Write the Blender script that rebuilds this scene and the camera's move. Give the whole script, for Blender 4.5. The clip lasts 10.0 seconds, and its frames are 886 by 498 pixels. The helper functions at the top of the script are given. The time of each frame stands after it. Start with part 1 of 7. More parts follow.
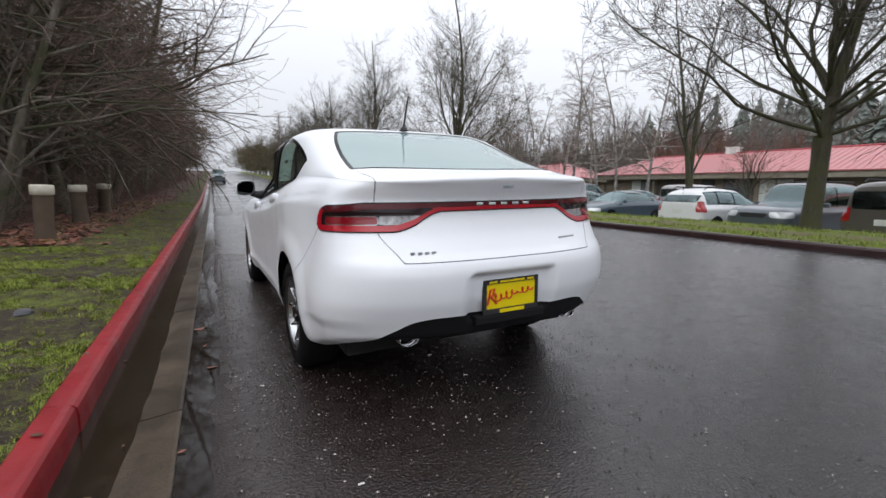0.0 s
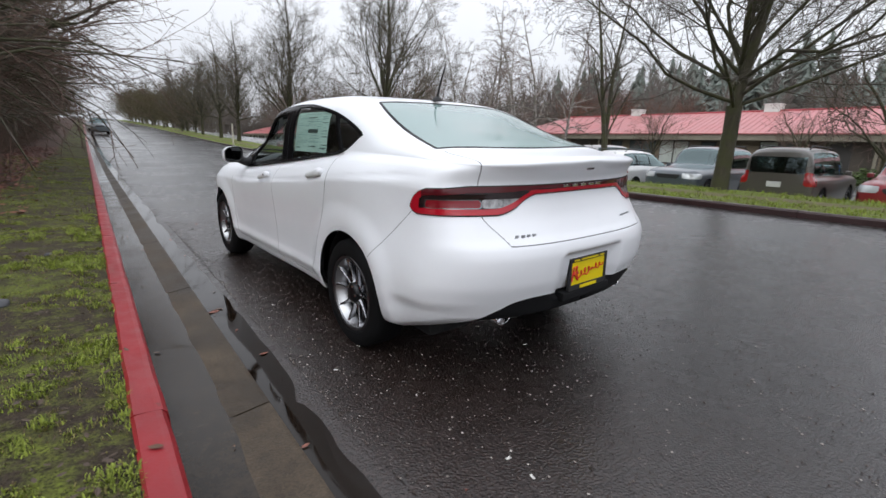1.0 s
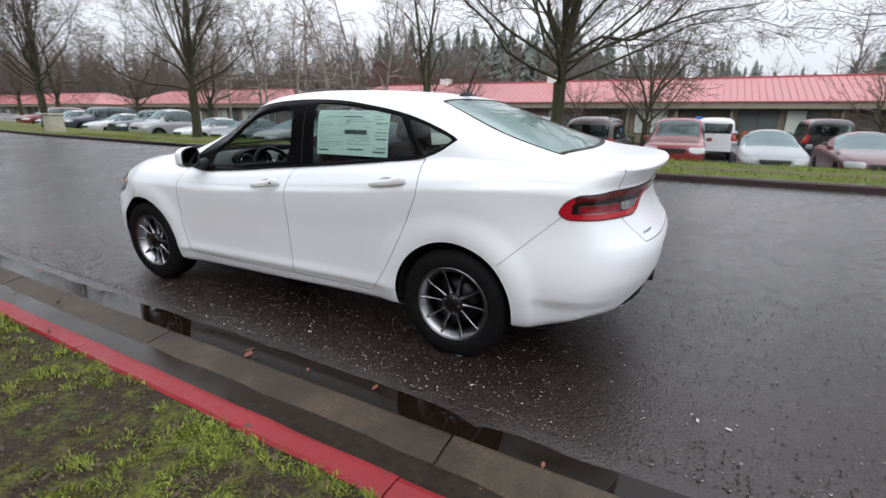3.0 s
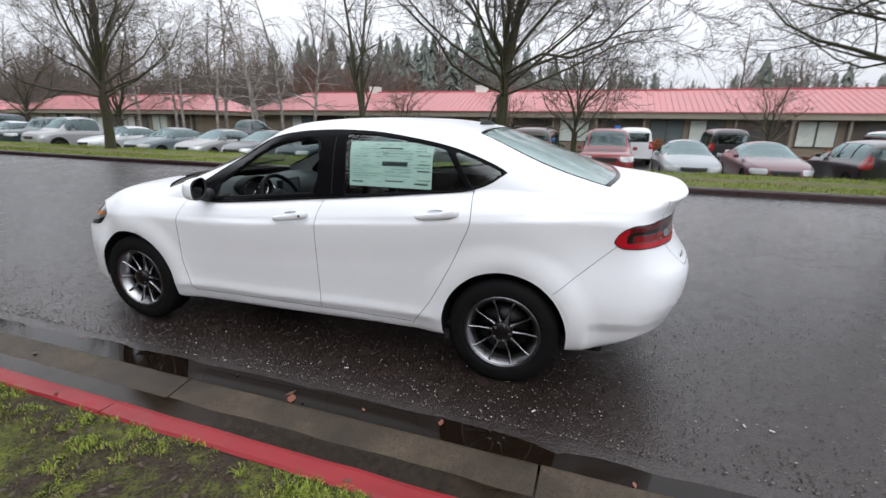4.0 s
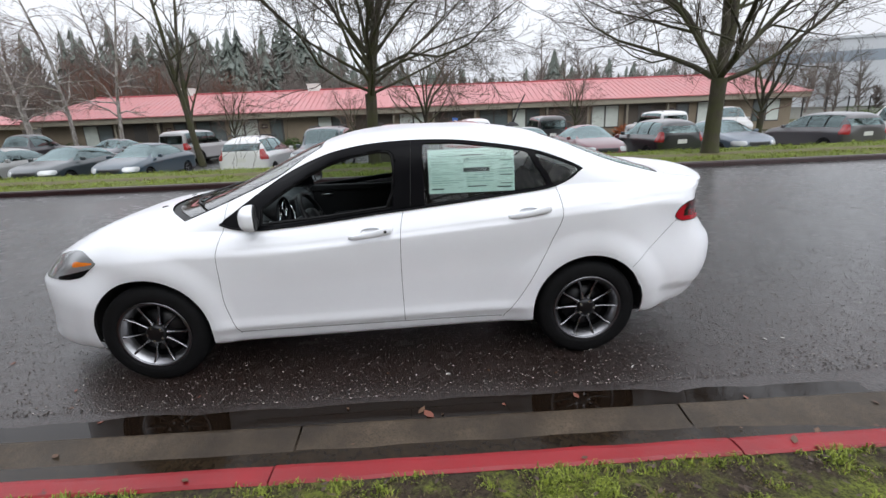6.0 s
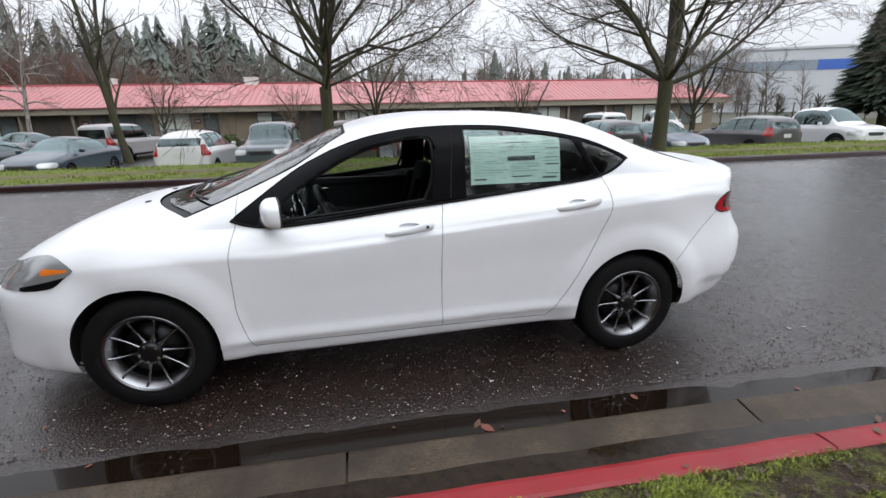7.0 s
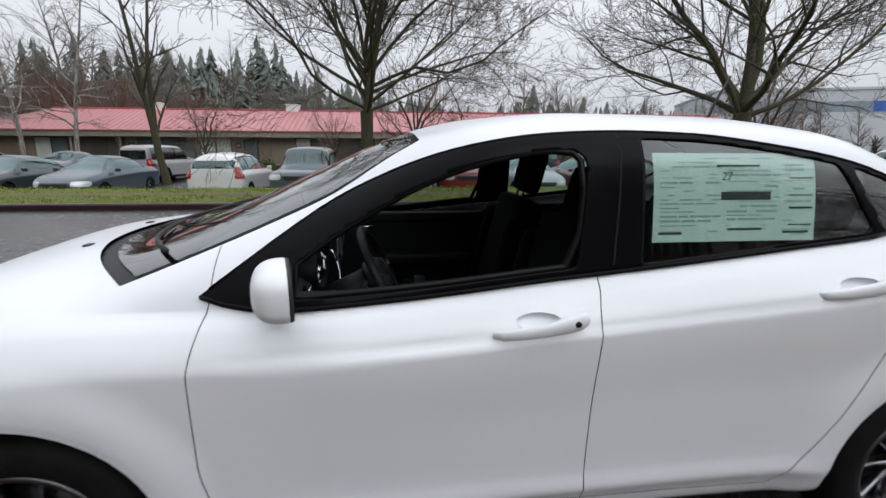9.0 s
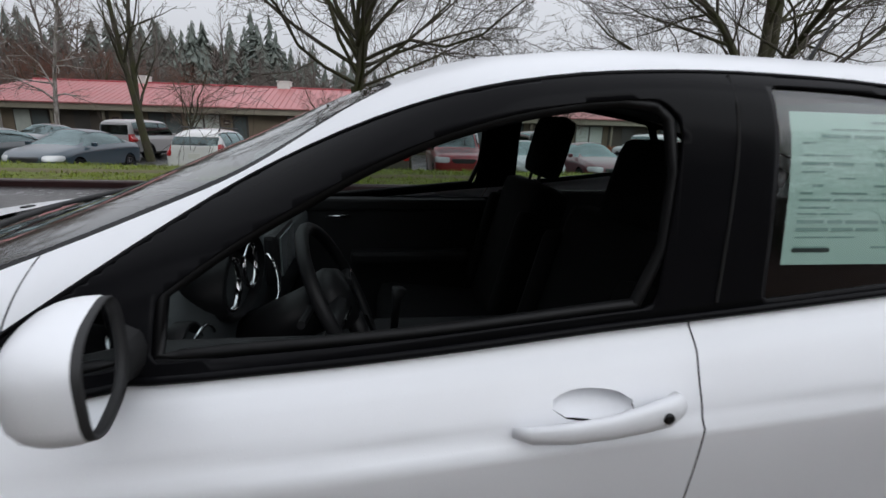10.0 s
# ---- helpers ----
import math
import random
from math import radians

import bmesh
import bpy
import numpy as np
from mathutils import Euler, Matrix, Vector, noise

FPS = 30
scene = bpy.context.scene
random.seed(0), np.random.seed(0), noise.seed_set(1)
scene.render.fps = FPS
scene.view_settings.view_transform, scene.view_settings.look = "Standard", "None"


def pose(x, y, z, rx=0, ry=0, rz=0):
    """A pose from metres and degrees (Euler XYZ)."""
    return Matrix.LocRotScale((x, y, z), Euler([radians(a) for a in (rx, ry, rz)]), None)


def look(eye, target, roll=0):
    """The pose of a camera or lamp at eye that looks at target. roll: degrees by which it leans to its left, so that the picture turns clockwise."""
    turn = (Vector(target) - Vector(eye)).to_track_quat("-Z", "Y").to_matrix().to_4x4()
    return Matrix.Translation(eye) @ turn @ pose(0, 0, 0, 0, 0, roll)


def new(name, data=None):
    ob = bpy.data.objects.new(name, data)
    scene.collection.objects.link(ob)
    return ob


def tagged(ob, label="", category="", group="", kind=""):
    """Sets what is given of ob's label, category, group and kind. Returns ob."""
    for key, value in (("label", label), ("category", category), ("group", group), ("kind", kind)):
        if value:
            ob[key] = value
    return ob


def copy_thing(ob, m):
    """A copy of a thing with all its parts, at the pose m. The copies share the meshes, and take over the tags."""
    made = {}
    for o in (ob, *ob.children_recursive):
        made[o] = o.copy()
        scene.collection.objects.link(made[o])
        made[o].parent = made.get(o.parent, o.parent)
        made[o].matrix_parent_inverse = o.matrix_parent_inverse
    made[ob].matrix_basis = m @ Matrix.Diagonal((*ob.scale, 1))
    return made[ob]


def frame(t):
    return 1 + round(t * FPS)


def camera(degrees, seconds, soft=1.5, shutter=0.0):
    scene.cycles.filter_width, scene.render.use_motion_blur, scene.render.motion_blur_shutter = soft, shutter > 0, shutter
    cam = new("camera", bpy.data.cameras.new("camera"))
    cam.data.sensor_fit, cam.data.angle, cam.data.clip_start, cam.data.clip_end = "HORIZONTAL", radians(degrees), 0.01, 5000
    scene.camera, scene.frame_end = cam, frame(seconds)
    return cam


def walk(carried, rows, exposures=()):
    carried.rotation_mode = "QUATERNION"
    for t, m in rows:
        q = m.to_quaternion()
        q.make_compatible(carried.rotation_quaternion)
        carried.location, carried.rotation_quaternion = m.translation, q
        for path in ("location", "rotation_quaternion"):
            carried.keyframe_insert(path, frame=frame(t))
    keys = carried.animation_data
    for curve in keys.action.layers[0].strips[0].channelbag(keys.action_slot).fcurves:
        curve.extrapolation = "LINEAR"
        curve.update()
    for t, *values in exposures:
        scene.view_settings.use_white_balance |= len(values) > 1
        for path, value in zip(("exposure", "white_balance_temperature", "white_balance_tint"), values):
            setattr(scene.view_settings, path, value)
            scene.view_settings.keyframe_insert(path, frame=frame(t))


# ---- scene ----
cam = camera(88.4, 10.0, shutter=0.3)
PATH = [
    (0, (-1.259, -2.74, 1.039), (-0.367, -0.97, 0.774), 1.0),
    (0.5, (-1.646, -2.568, 1.054), (-0.595, -0.901, 0.71), 1.3),
    (1, (-1.979, -2.304, 1.141), (-0.784, -0.763, 0.697), 1.9),
    (1.5, (-2.281, -2.036, 1.183), (-0.91, -0.651, 0.734), 2.2),
    (2, (-2.516, -1.69, 1.21), (-1.012, -0.457, 0.744), 0.9),
    (2.5, (-2.718, -1.368, 1.255), (-1.154, -0.217, 0.779), 1.4),
    (2.7, (-2.831, -1.26, 1.269), (-1.206, -0.212, 0.757), 1.5),
    (3.8, (-3.125, -0.59, 1.394), (-1.333, 0.104, 0.842), -0.4),
    (4, (-3.209, -0.472, 1.426), (-1.385, 0.158, 0.9), 0.9),
    (4.5, (-3.485, -0.121, 1.465), (-1.59, 0.269, 0.957), 2.3),
    (5, (-3.567, 0.283, 1.499), (-1.683, 0.6, 0.909), -2.9),
    (5.5, (-3.578, 0.62, 1.532), (-1.646, 0.752, 1.034), -1.2),
    (5.7, (-3.582, 0.772, 1.52), (-1.652, 0.802, 0.994), -2.3),
    (6.8, (-3.297, 1.408, 1.463), (-1.389, 1.173, 0.912), -0.2),
    (7, (-3.248, 1.526, 1.436), (-1.353, 1.213, 0.877), -1.3),
    (7.5, (-3.043, 1.698, 1.386), (-1.157, 1.446, 0.77), -1.4),
    (8, (-2.743, 1.759, 1.342), (-0.834, 1.733, 0.746), -1.0),
    (8.5, (-2.383, 1.774, 1.337), (-0.447, 1.557, 0.885), -1.0),
    (9, (-2.042, 1.694, 1.334), (-0.099, 1.499, 0.905), 0.3),
    (9.5, (-1.749, 1.646, 1.304), (0.185, 1.42, 0.85), 2.6),
    (10, (-1.493, 1.622, 1.276), (0.431, 1.401, 0.779), 1.6),
]
EXPOSURES = ((0.0, 0.08), (2.5, 0.22), (5.5, 0.28), (7.0, 0.24), (8.0, 0.10), (8.7, -0.05), (9.3, -0.17), (10.0, -0.35))
walk(cam, [(t, look(eye, target, roll)) for t, eye, target, roll in PATH], EXPOSURES)

# ------------------------------------------------------------------ world and light
world = bpy.data.worlds.new("overcast_sky")
scene.world = world
world.use_nodes = True
wn = world.node_tree
wn.nodes.clear()
w_out = wn.nodes.new("ShaderNodeOutputWorld")
w_bg = wn.nodes.new("ShaderNodeBackground")
w_sky = wn.nodes.new("ShaderNodeTexSky")
w_sky.sky_type = "NISHITA"
w_sky.sun_disc = False
w_sky.sun_elevation = radians(37)
w_sky.sun_rotation = radians(246)
w_sky.dust_density = 4.0
w_hsv = wn.nodes.new("ShaderNodeHueSaturation")
w_hsv.inputs["Saturation"].default_value = 0.08
w_mix = wn.nodes.new("ShaderNodeMixRGB")
w_mix.inputs["Fac"].default_value = 0.82
w_mix.inputs["Color2"].default_value = (7.75, 8.05, 8.75, 1)
w_bg.inputs["Strength"].default_value = 0.1
wn.links.new(w_sky.outputs[0], w_hsv.inputs["Color"])
wn.links.new(w_hsv.outputs[0], w_mix.inputs["Color1"])
# an overcast dome: the cloud is brighter towards the zenith
w_co = wn.nodes.new("ShaderNodeTexCoord")
w_xyz = wn.nodes.new("ShaderNodeSeparateXYZ")
w_map = wn.nodes.new("ShaderNodeMapRange")
w_map.inputs["To Min"].default_value = 0.90
w_map.inputs["To Max"].default_value = 2.4
w_mul = wn.nodes.new("ShaderNodeVectorMath")
w_mul.operation = "MULTIPLY"
wn.links.new(w_co.outputs["Generated"], w_xyz.inputs[0])
wn.links.new(w_xyz.outputs["Z"], w_map.inputs["Value"])
wn.links.new(w_mix.outputs[0], w_mul.inputs[0])
wn.links.new(w_map.outputs[0], w_mul.inputs[1])
wn.links.new(w_mul.outputs[0], w_bg.inputs["Color"])
wn.links.new(w_bg.outputs[0], w_out.inputs["Surface"])

sun = new("sun", bpy.data.lights.new("sun", "SUN"))
sun.data.energy = 0.8
sun.data.angle = radians(70)
sun.data.color = (0.90, 0.96, 1.0)
sun.matrix_world = look((-20, -11, 17), (0, 0, 0))

# ------------------------------------------------------------------ building helpers
TB = math.tan(radians(1.5))          # cross fall of the street


def curve(*keys):
    """A smooth monotone curve through (a, b) keys, clamped at its ends."""
    ks = sorted(keys)
    xs, ys = [k[0] for k in ks], [k[1] for k in ks]
    n = len(xs)
    d = [(ys[i + 1] - ys[i]) / (xs[i + 1] - xs[i]) for i in range(n - 1)]
    m = [d[0]] + [0 if d[i - 1] * d[i] <= 0 else 2 * d[i - 1] * d[i] / (d[i - 1] + d[i]) for i in range(1, n - 1)] + [d[-1]]

    def f(a):
        if a <= xs[0]:
            return ys[0]
        if a >= xs[-1]:
            return ys[-1]
        lo, hi = 0, n - 1
        while hi - lo > 1:
            mid = (lo + hi) // 2
            if xs[mid] <= a:
                lo = mid
            else:
                hi = mid
        h = xs[hi] - xs[lo]
        t = (a - xs[lo]) / h
        t2, t3 = t * t, t * t * t
        return ((2 * t3 - 3 * t2 + 1) * ys[lo] + (t3 - 2 * t2 + t) * h * m[lo]
                + (3 * t2 - 2 * t3) * ys[hi] + (t3 - t2) * h * m[hi])
    return f


def smooth(a, b, x):
    t = min(1.0, max(0.0, (x - a) / (b - a)))
    return t * t * (3 - 2 * t)


def link_mesh(name, me, material, parent=None, label="", shade=True):
    if material is not None and not me.materials:
        me.materials.append(material)
    if shade:
        me.polygons.foreach_set("use_smooth", [True] * len(me.polygons))
    ob = new(name, me)
    if parent is not None:
        ob.parent = parent
    if label:
        ob["label"] = label
    return ob


def part(name, bm, material, parent=None, label="", shade=False):
    """One bmesh as one mesh object, under a thing or a part."""
    me = bpy.data.meshes.new(name)
    bm.to_mesh(me)
    bm.free()
    return link_mesh(name, me, material, parent, label, shade)


def raw(name, verts, faces, material, parent=None, label="", shade=False):
    me = bpy.data.meshes.new(name)
    me.from_pydata(verts, [], faces)
    me.update()
    return link_mesh(name, me, material, parent, label, shade)


def thing(name, m, label, category, group="", kind=""):
    e = new(name)
    e.empty_display_size = 0.2
    e.matrix_world = m
    return tagged(e, label, category, group, kind)


def box(bm, x0, x1, y0, y1, z0, z1, bevel=0.0, m=None):
    r = bmesh.ops.create_cube(bm, size=1.0)
    t = Matrix.Translation(((x0 + x1) / 2, (y0 + y1) / 2, (z0 + z1) / 2)) @ Matrix.Diagonal((abs(x1 - x0), abs(y1 - y0), abs(z1 - z0), 1))
    bmesh.ops.transform(bm, matrix=(m @ t) if m is not None else t, verts=r["verts"])
    if bevel > 0:
        es = list({e for v in r["verts"] for e in v.link_edges})
        bmesh.ops.bevel(bm, geom=es, offset=bevel, segments=2, affect="EDGES", profile=0.6)
    return bm


def box_bm(*a, **k):
    return box(bmesh.new(), *a, **k)


def tube(bm, pts, rad, sides=8, caps=True):
    """A tube along points; rad is one radius or one for each point."""
    pts = [Vector(p) for p in pts]
    rs = rad if isinstance(rad, (list, tuple)) else [rad] * len(pts)
    rings, up = [], None
    for i, p in enumerate(pts):
        d = (pts[min(i + 1, len(pts) - 1)] - pts[max(i - 1, 0)]).normalized()
        if up is None:
            up = d.orthogonal().normalized()
        up = (up - d * up.dot(d)).normalized()
        side = d.cross(up)
        rings.append([bm.verts.new(p + (up * math.cos(2 * math.pi * k / sides) + side * math.sin(2 * math.pi * k / sides)) * rs[i]) for k in range(sides)])
    for a, b in zip(rings, rings[1:]):
        for k in range(sides):
            bm.faces.new((a[k], a[(k + 1) % sides], b[(k + 1) % sides], b[k]))
    if caps:
        bm.faces.new(rings[0][::-1])
        bm.faces.new(rings[-1])
    return bm


def lathe(bm, profile, axis_m, sides=32):
    """Turn (radius, along) pairs round the local z axis of axis_m."""
    rings = []
    for r, a in profile:
        rings.append([bm.verts.new(axis_m @ Vector((r * math.cos(2 * math.pi * k / sides), r * math.sin(2 * math.pi * k / sides), a))) for k in range(sides)])
    for a, b in zip(rings, rings[1:]):
        for k in range(sides):
            bm.faces.new((a[k], a[(k + 1) % sides], b[(k + 1) % sides], b[k]))
    return bm


# ------------------------------------------------------------------ materials
def material(name):
    m = bpy.data.materials.new(name)
    m.use_nodes = True
    nt = m.node_tree
    return m, nt, nt.nodes["Principled BSDF"]


def node(nt, kind, props=None, **ins):
    n = nt.nodes.new(kind)
    for k, v in (props or {}).items():
        setattr(n, k, v)
    for k, v in ins.items():
        key = k.replace("_", " ")
        sock = n.inputs[key] if key in n.inputs else n.inputs[int(k[1:])]
        if isinstance(v, bpy.types.NodeSocket):
            nt.links.new(v, sock)
        else:
            sock.default_value = v
    return n


def ramp(nt, fac, *stops):
    n = nt.nodes.new("ShaderNodeValToRGB")
    el = n.color_ramp.elements
    while len(el) < len(stops):
        el.new(0.5)
    for e, (p, c) in zip(el, stops):
        e.position = p
        e.color = (c, c, c, 1) if isinstance(c, (int, float)) else (*c, 1)
    nt.links.new(fac, n.inputs[0])
    return n.outputs[0]


def place_tex(nt, local=False):
    if local:
        return nt.nodes.new("ShaderNodeTexCoord").outputs["Object"]
    return nt.nodes.new("ShaderNodeNewGeometry").outputs["Position"]


def noise_tex(nt, vec, scale, detail=4.0, rough=0.55):
    return node(nt, "ShaderNodeTexNoise", Vector=vec, Scale=scale, Detail=detail, Roughness=rough).outputs[0]


def mix_col(nt, fac, a, b, mode="MIX"):
    n = node(nt, "ShaderNodeMixRGB", {"blend_type": mode})
    for s, v in zip(n.inputs, (fac, a, b)):
        if isinstance(v, bpy.types.NodeSocket):
            nt.links.new(v, s)
        else:
            s.default_value = v if isinstance(v, (int, float)) else (*v[:3], 1)
    return n.outputs[0]


def bump(nt, bsdf, height, strength=0.5, dist=0.01):
    b = node(nt, "ShaderNodeBump", Strength=strength, Distance=dist, Height=height)
    nt.links.new(b.outputs[0], bsdf.inputs["Normal"])


def surface(name, c1, c2, rough=0.6, scale=6.0, fine=60.0, bumps=0.2, dist=0.004, metal=0.0, local=False, spec=0.5):
    """A worn surface: two colours in soft patches, fine grain and relief."""
    m, nt, b = material(name)
    v = place_tex(nt, local)
    big, small = noise_tex(nt, v, scale, 5), noise_tex(nt, v, fine, 3)
    f = mix_col(nt, 0.35, ramp(nt, big, (0.3, 0.0), (0.7, 1.0)), small)
    nt.links.new(mix_col(nt, f, c1, c2), b.inputs["Base Color"])
    nt.links.new(ramp(nt, big, (0.2, max(0.0, rough - 0.1)), (0.8, min(1.0, rough + 0.1))), b.inputs["Roughness"])
    b.inputs["Metallic"].default_value = metal
    b.inputs["Specular IOR Level"].default_value = spec
    if bumps:
        bump(nt, b, small, bumps, dist)
    return m


def plain(name, c, rough=0.5, metal=0.0, coat=0.0, spec=0.5):
    m, nt, b = material(name)
    v = place_tex(nt, True)
    n = noise_tex(nt, v, 9.0, 4)
    lo = tuple(x * 0.9 for x in c)
    nt.links.new(mix_col(nt, n, lo, c), b.inputs["Base Color"])
    b.inputs["Roughness"].default_value = rough
    b.inputs["Metallic"].default_value = metal
    b.inputs["Coat Weight"].default_value = coat
    b.inputs["Coat Roughness"].default_value = 0.04
    b.inputs["Specular IOR Level"].default_value = spec
    return m


def paint(name, c, rough=0.32, coat=0.8):
    """Car paint under a clear coat, beaded with fine rain drops."""
    m, nt, b = material(name)
    v = place_tex(nt, True)
    n = noise_tex(nt, v, 3.0, 5)
    lo = tuple(x * 0.94 for x in c)
    nt.links.new(mix_col(nt, n, lo, c), b.inputs["Base Color"])
    b.inputs["Roughness"].default_value = rough
    b.inputs["Coat Weight"].default_value = coat
    b.inputs["Coat Roughness"].default_value = 0.12
    drops = node(nt, "ShaderNodeTexVoronoi", Vector=v, Scale=130.0).outputs["Distance"]
    bump(nt, b, ramp(nt, drops, (0.0, 1.0), (0.22, 0.0)), 0.1, 0.0015)
    return m


def glass(name, tint, rough=0.0, ior=1.5, gloss=(1, 1, 1)):
    """A thin pane: tinted see-through, with a mirror sheen by Fresnel."""
    m, nt, b = material(name)
    nt.nodes.remove(b)
    t = node(nt, "ShaderNodeBsdfTransparent", Color=(*tint, 1))
    g = node(nt, "ShaderNodeBsdfGlossy", Roughness=rough, Color=(*gloss, 1))
    lw = node(nt, "ShaderNodeLayerWeight", Blend=0.5)
    pw = node(nt, "ShaderNodeMath", {"operation": "POWER"}, _0=lw.outputs["Facing"], _1=3.2)
    f0 = ((ior - 1) / (ior + 1)) ** 2 * 1.6
    sheen = node(nt, "ShaderNodeMath", {"operation": "MULTIPLY_ADD"}, _0=pw.outputs[0], _1=0.9 - f0, _2=f0)
    mx = nt.nodes.new("ShaderNodeMixShader")
    nt.links.new(sheen.outputs[0], mx.inputs[0])
    nt.links.new(t.outputs[0], mx.inputs[1])
    nt.links.new(g.outputs[0], mx.inputs[2])
    nt.links.new(mx.outputs[0], nt.nodes["Material Output"].inputs["Surface"])
    return m
# ------------------------------------------------------------------ car bodies
class Surf:
    """A half body drawn as a grid of points, mirrored, that can be cut into panels along curves."""

    def __init__(self):
        self.V, self.N, self.polys = [], [], {}

    def grid(self, rows, label):
        nr, nc = len(rows), len(rows[0])
        a = np.array(rows)
        du = np.gradient(a, axis=0)
        dv = np.gradient(a, axis=1)
        n = np.cross(du, dv)
        ln = np.linalg.norm(n, axis=2, keepdims=True)
        n = n / np.maximum(ln, 1e-9)
        polys = self.polys.setdefault(label, [])
        for sgn in (1, -1):
            base = len(self.V)
            for i in range(nr):
                for j in range(nc):
                    p, q = a[i, j], n[i, j]
                    self.V.append((sgn * p[0], p[1], p[2]))
                    self.N.append((sgn * q[0], q[1], q[2]))
            for i in range(nr - 1):
                for j in range(nc - 1):
                    f = [base + i * nc + j, base + (i + 1) * nc + j, base + (i + 1) * nc + j + 1, base + i * nc + j + 1]
                    polys.append(f if sgn > 0 else f[::-1])

    def cut(self, src, f, dst, near=None):
        """Move the part of src where f > 0 into dst, cutting faces along f = 0."""
        vals, cache, keep, out = {}, {}, [], []
        for poly in self.polys.get(src, []):
            if near is not None and not near(*self.V[poly[0]]):
                keep.append(poly)
                continue
            fv = []
            for v in poly:
                if v not in vals:
                    x = f(*self.V[v])
                    vals[v] = x if abs(x) > 1e-7 else 1e-7
                fv.append(vals[v])
            if min(fv) > 0:
                out.append(poly)
            elif max(fv) < 0:
                keep.append(poly)
            else:
                a, b = [], []
                for k, v in enumerate(poly):
                    w = poly[(k + 1) % len(poly)]
                    fa, fb = fv[k], fv[(k + 1) % len(poly)]
                    (a if fa > 0 else b).append(v)
                    if (fa > 0) != (fb > 0):
                        key = (min(v, w), max(v, w))
                        if key not in cache:
                            t = fa / (fa - fb)
                            p = tuple(self.V[v][c] + t * (self.V[w][c] - self.V[v][c]) for c in range(3))
                            q = tuple(self.N[v][c] + t * (self.N[w][c] - self.N[v][c]) for c in range(3))
                            cache[key] = len(self.V)
                            self.V.append(p)
                            self.N.append(q)
                        a.append(cache[key])
                        b.append(cache[key])
                if len(a) > 2:
                    out.append(a)
                if len(b) > 2:
                    keep.append(b)
        self.polys[src] = keep
        self.polys.setdefault(dst, []).extend(out)

    def seam(self, src, f, dst, near=None, w=0.0017):
        self.cut(src, lambda x, y, z: f(x, y, z) + w, "_side", near)
        self.cut("_side", lambda x, y, z: w - f(x, y, z), dst)
        self.polys[src] = self.polys[src] + self.polys.pop("_side")

    def pick(self, src, test, dst):
        """Move whole faces whose middle passes the test."""
        keep, out = [], []
        for p in self.polys.get(src, []):
            c = [sum(self.V[v][k] for v in p) / len(p) for k in range(3)]
            (out if test(*c) else keep).append(p)
        self.polys[src] = keep
        self.polys.setdefault(dst, []).extend(out)

    def emit(self, label, name, mat, parent, tag="", off=0.0, flip=False, thick=0.0):
        polys = self.polys.get(label, [])
        if not polys:
            return None
        ids = {}
        for p in polys:
            for v in p:
                ids.setdefault(v, len(ids))
        vs, ns = [], []
        for v in ids:
            nv = Vector(self.N[v])
            nv = nv.normalized() if nv.length > 1e-6 else Vector((0, 0, 1))
            vs.append(Vector(self.V[v]) + nv * off)
            ns.append(-nv if flip else nv)
        fs = [[ids[v] for v in p] for p in polys]
        if flip:
            fs = [f[::-1] for f in fs]
        me = bpy.data.meshes.new(name)
        me.from_pydata(vs, [], fs)
        me.update()
        ob = link_mesh(name, me, mat, parent, tag)
        me.normals_split_custom_set_from_vertices(ns)
        if thick:
            s = ob.modifiers.new("thickness", "SOLIDIFY")
            s.thickness, s.offset = thick, -1
        return ob


def roof_shape(k, h, y):
    """Lean, height and flatness of the upper half: tall cabins rise more upright into a flatter roof."""
    lean, flat = k["lean"] * min(1.0, h / 0.4), k.get("flat", 0.65)
    w = smooth(0.14, 0.36, h) * k.get("upright", 0.0) * smooth(1.95, 1.40, y)
    if "upright" in k:
        lean += (0.12 - lean) * smooth(2.25, 2.6, y)
    return lean + (0.06 - lean) * w, 0.69 + 0.31 * w, flat + (0.98 - flat) * w


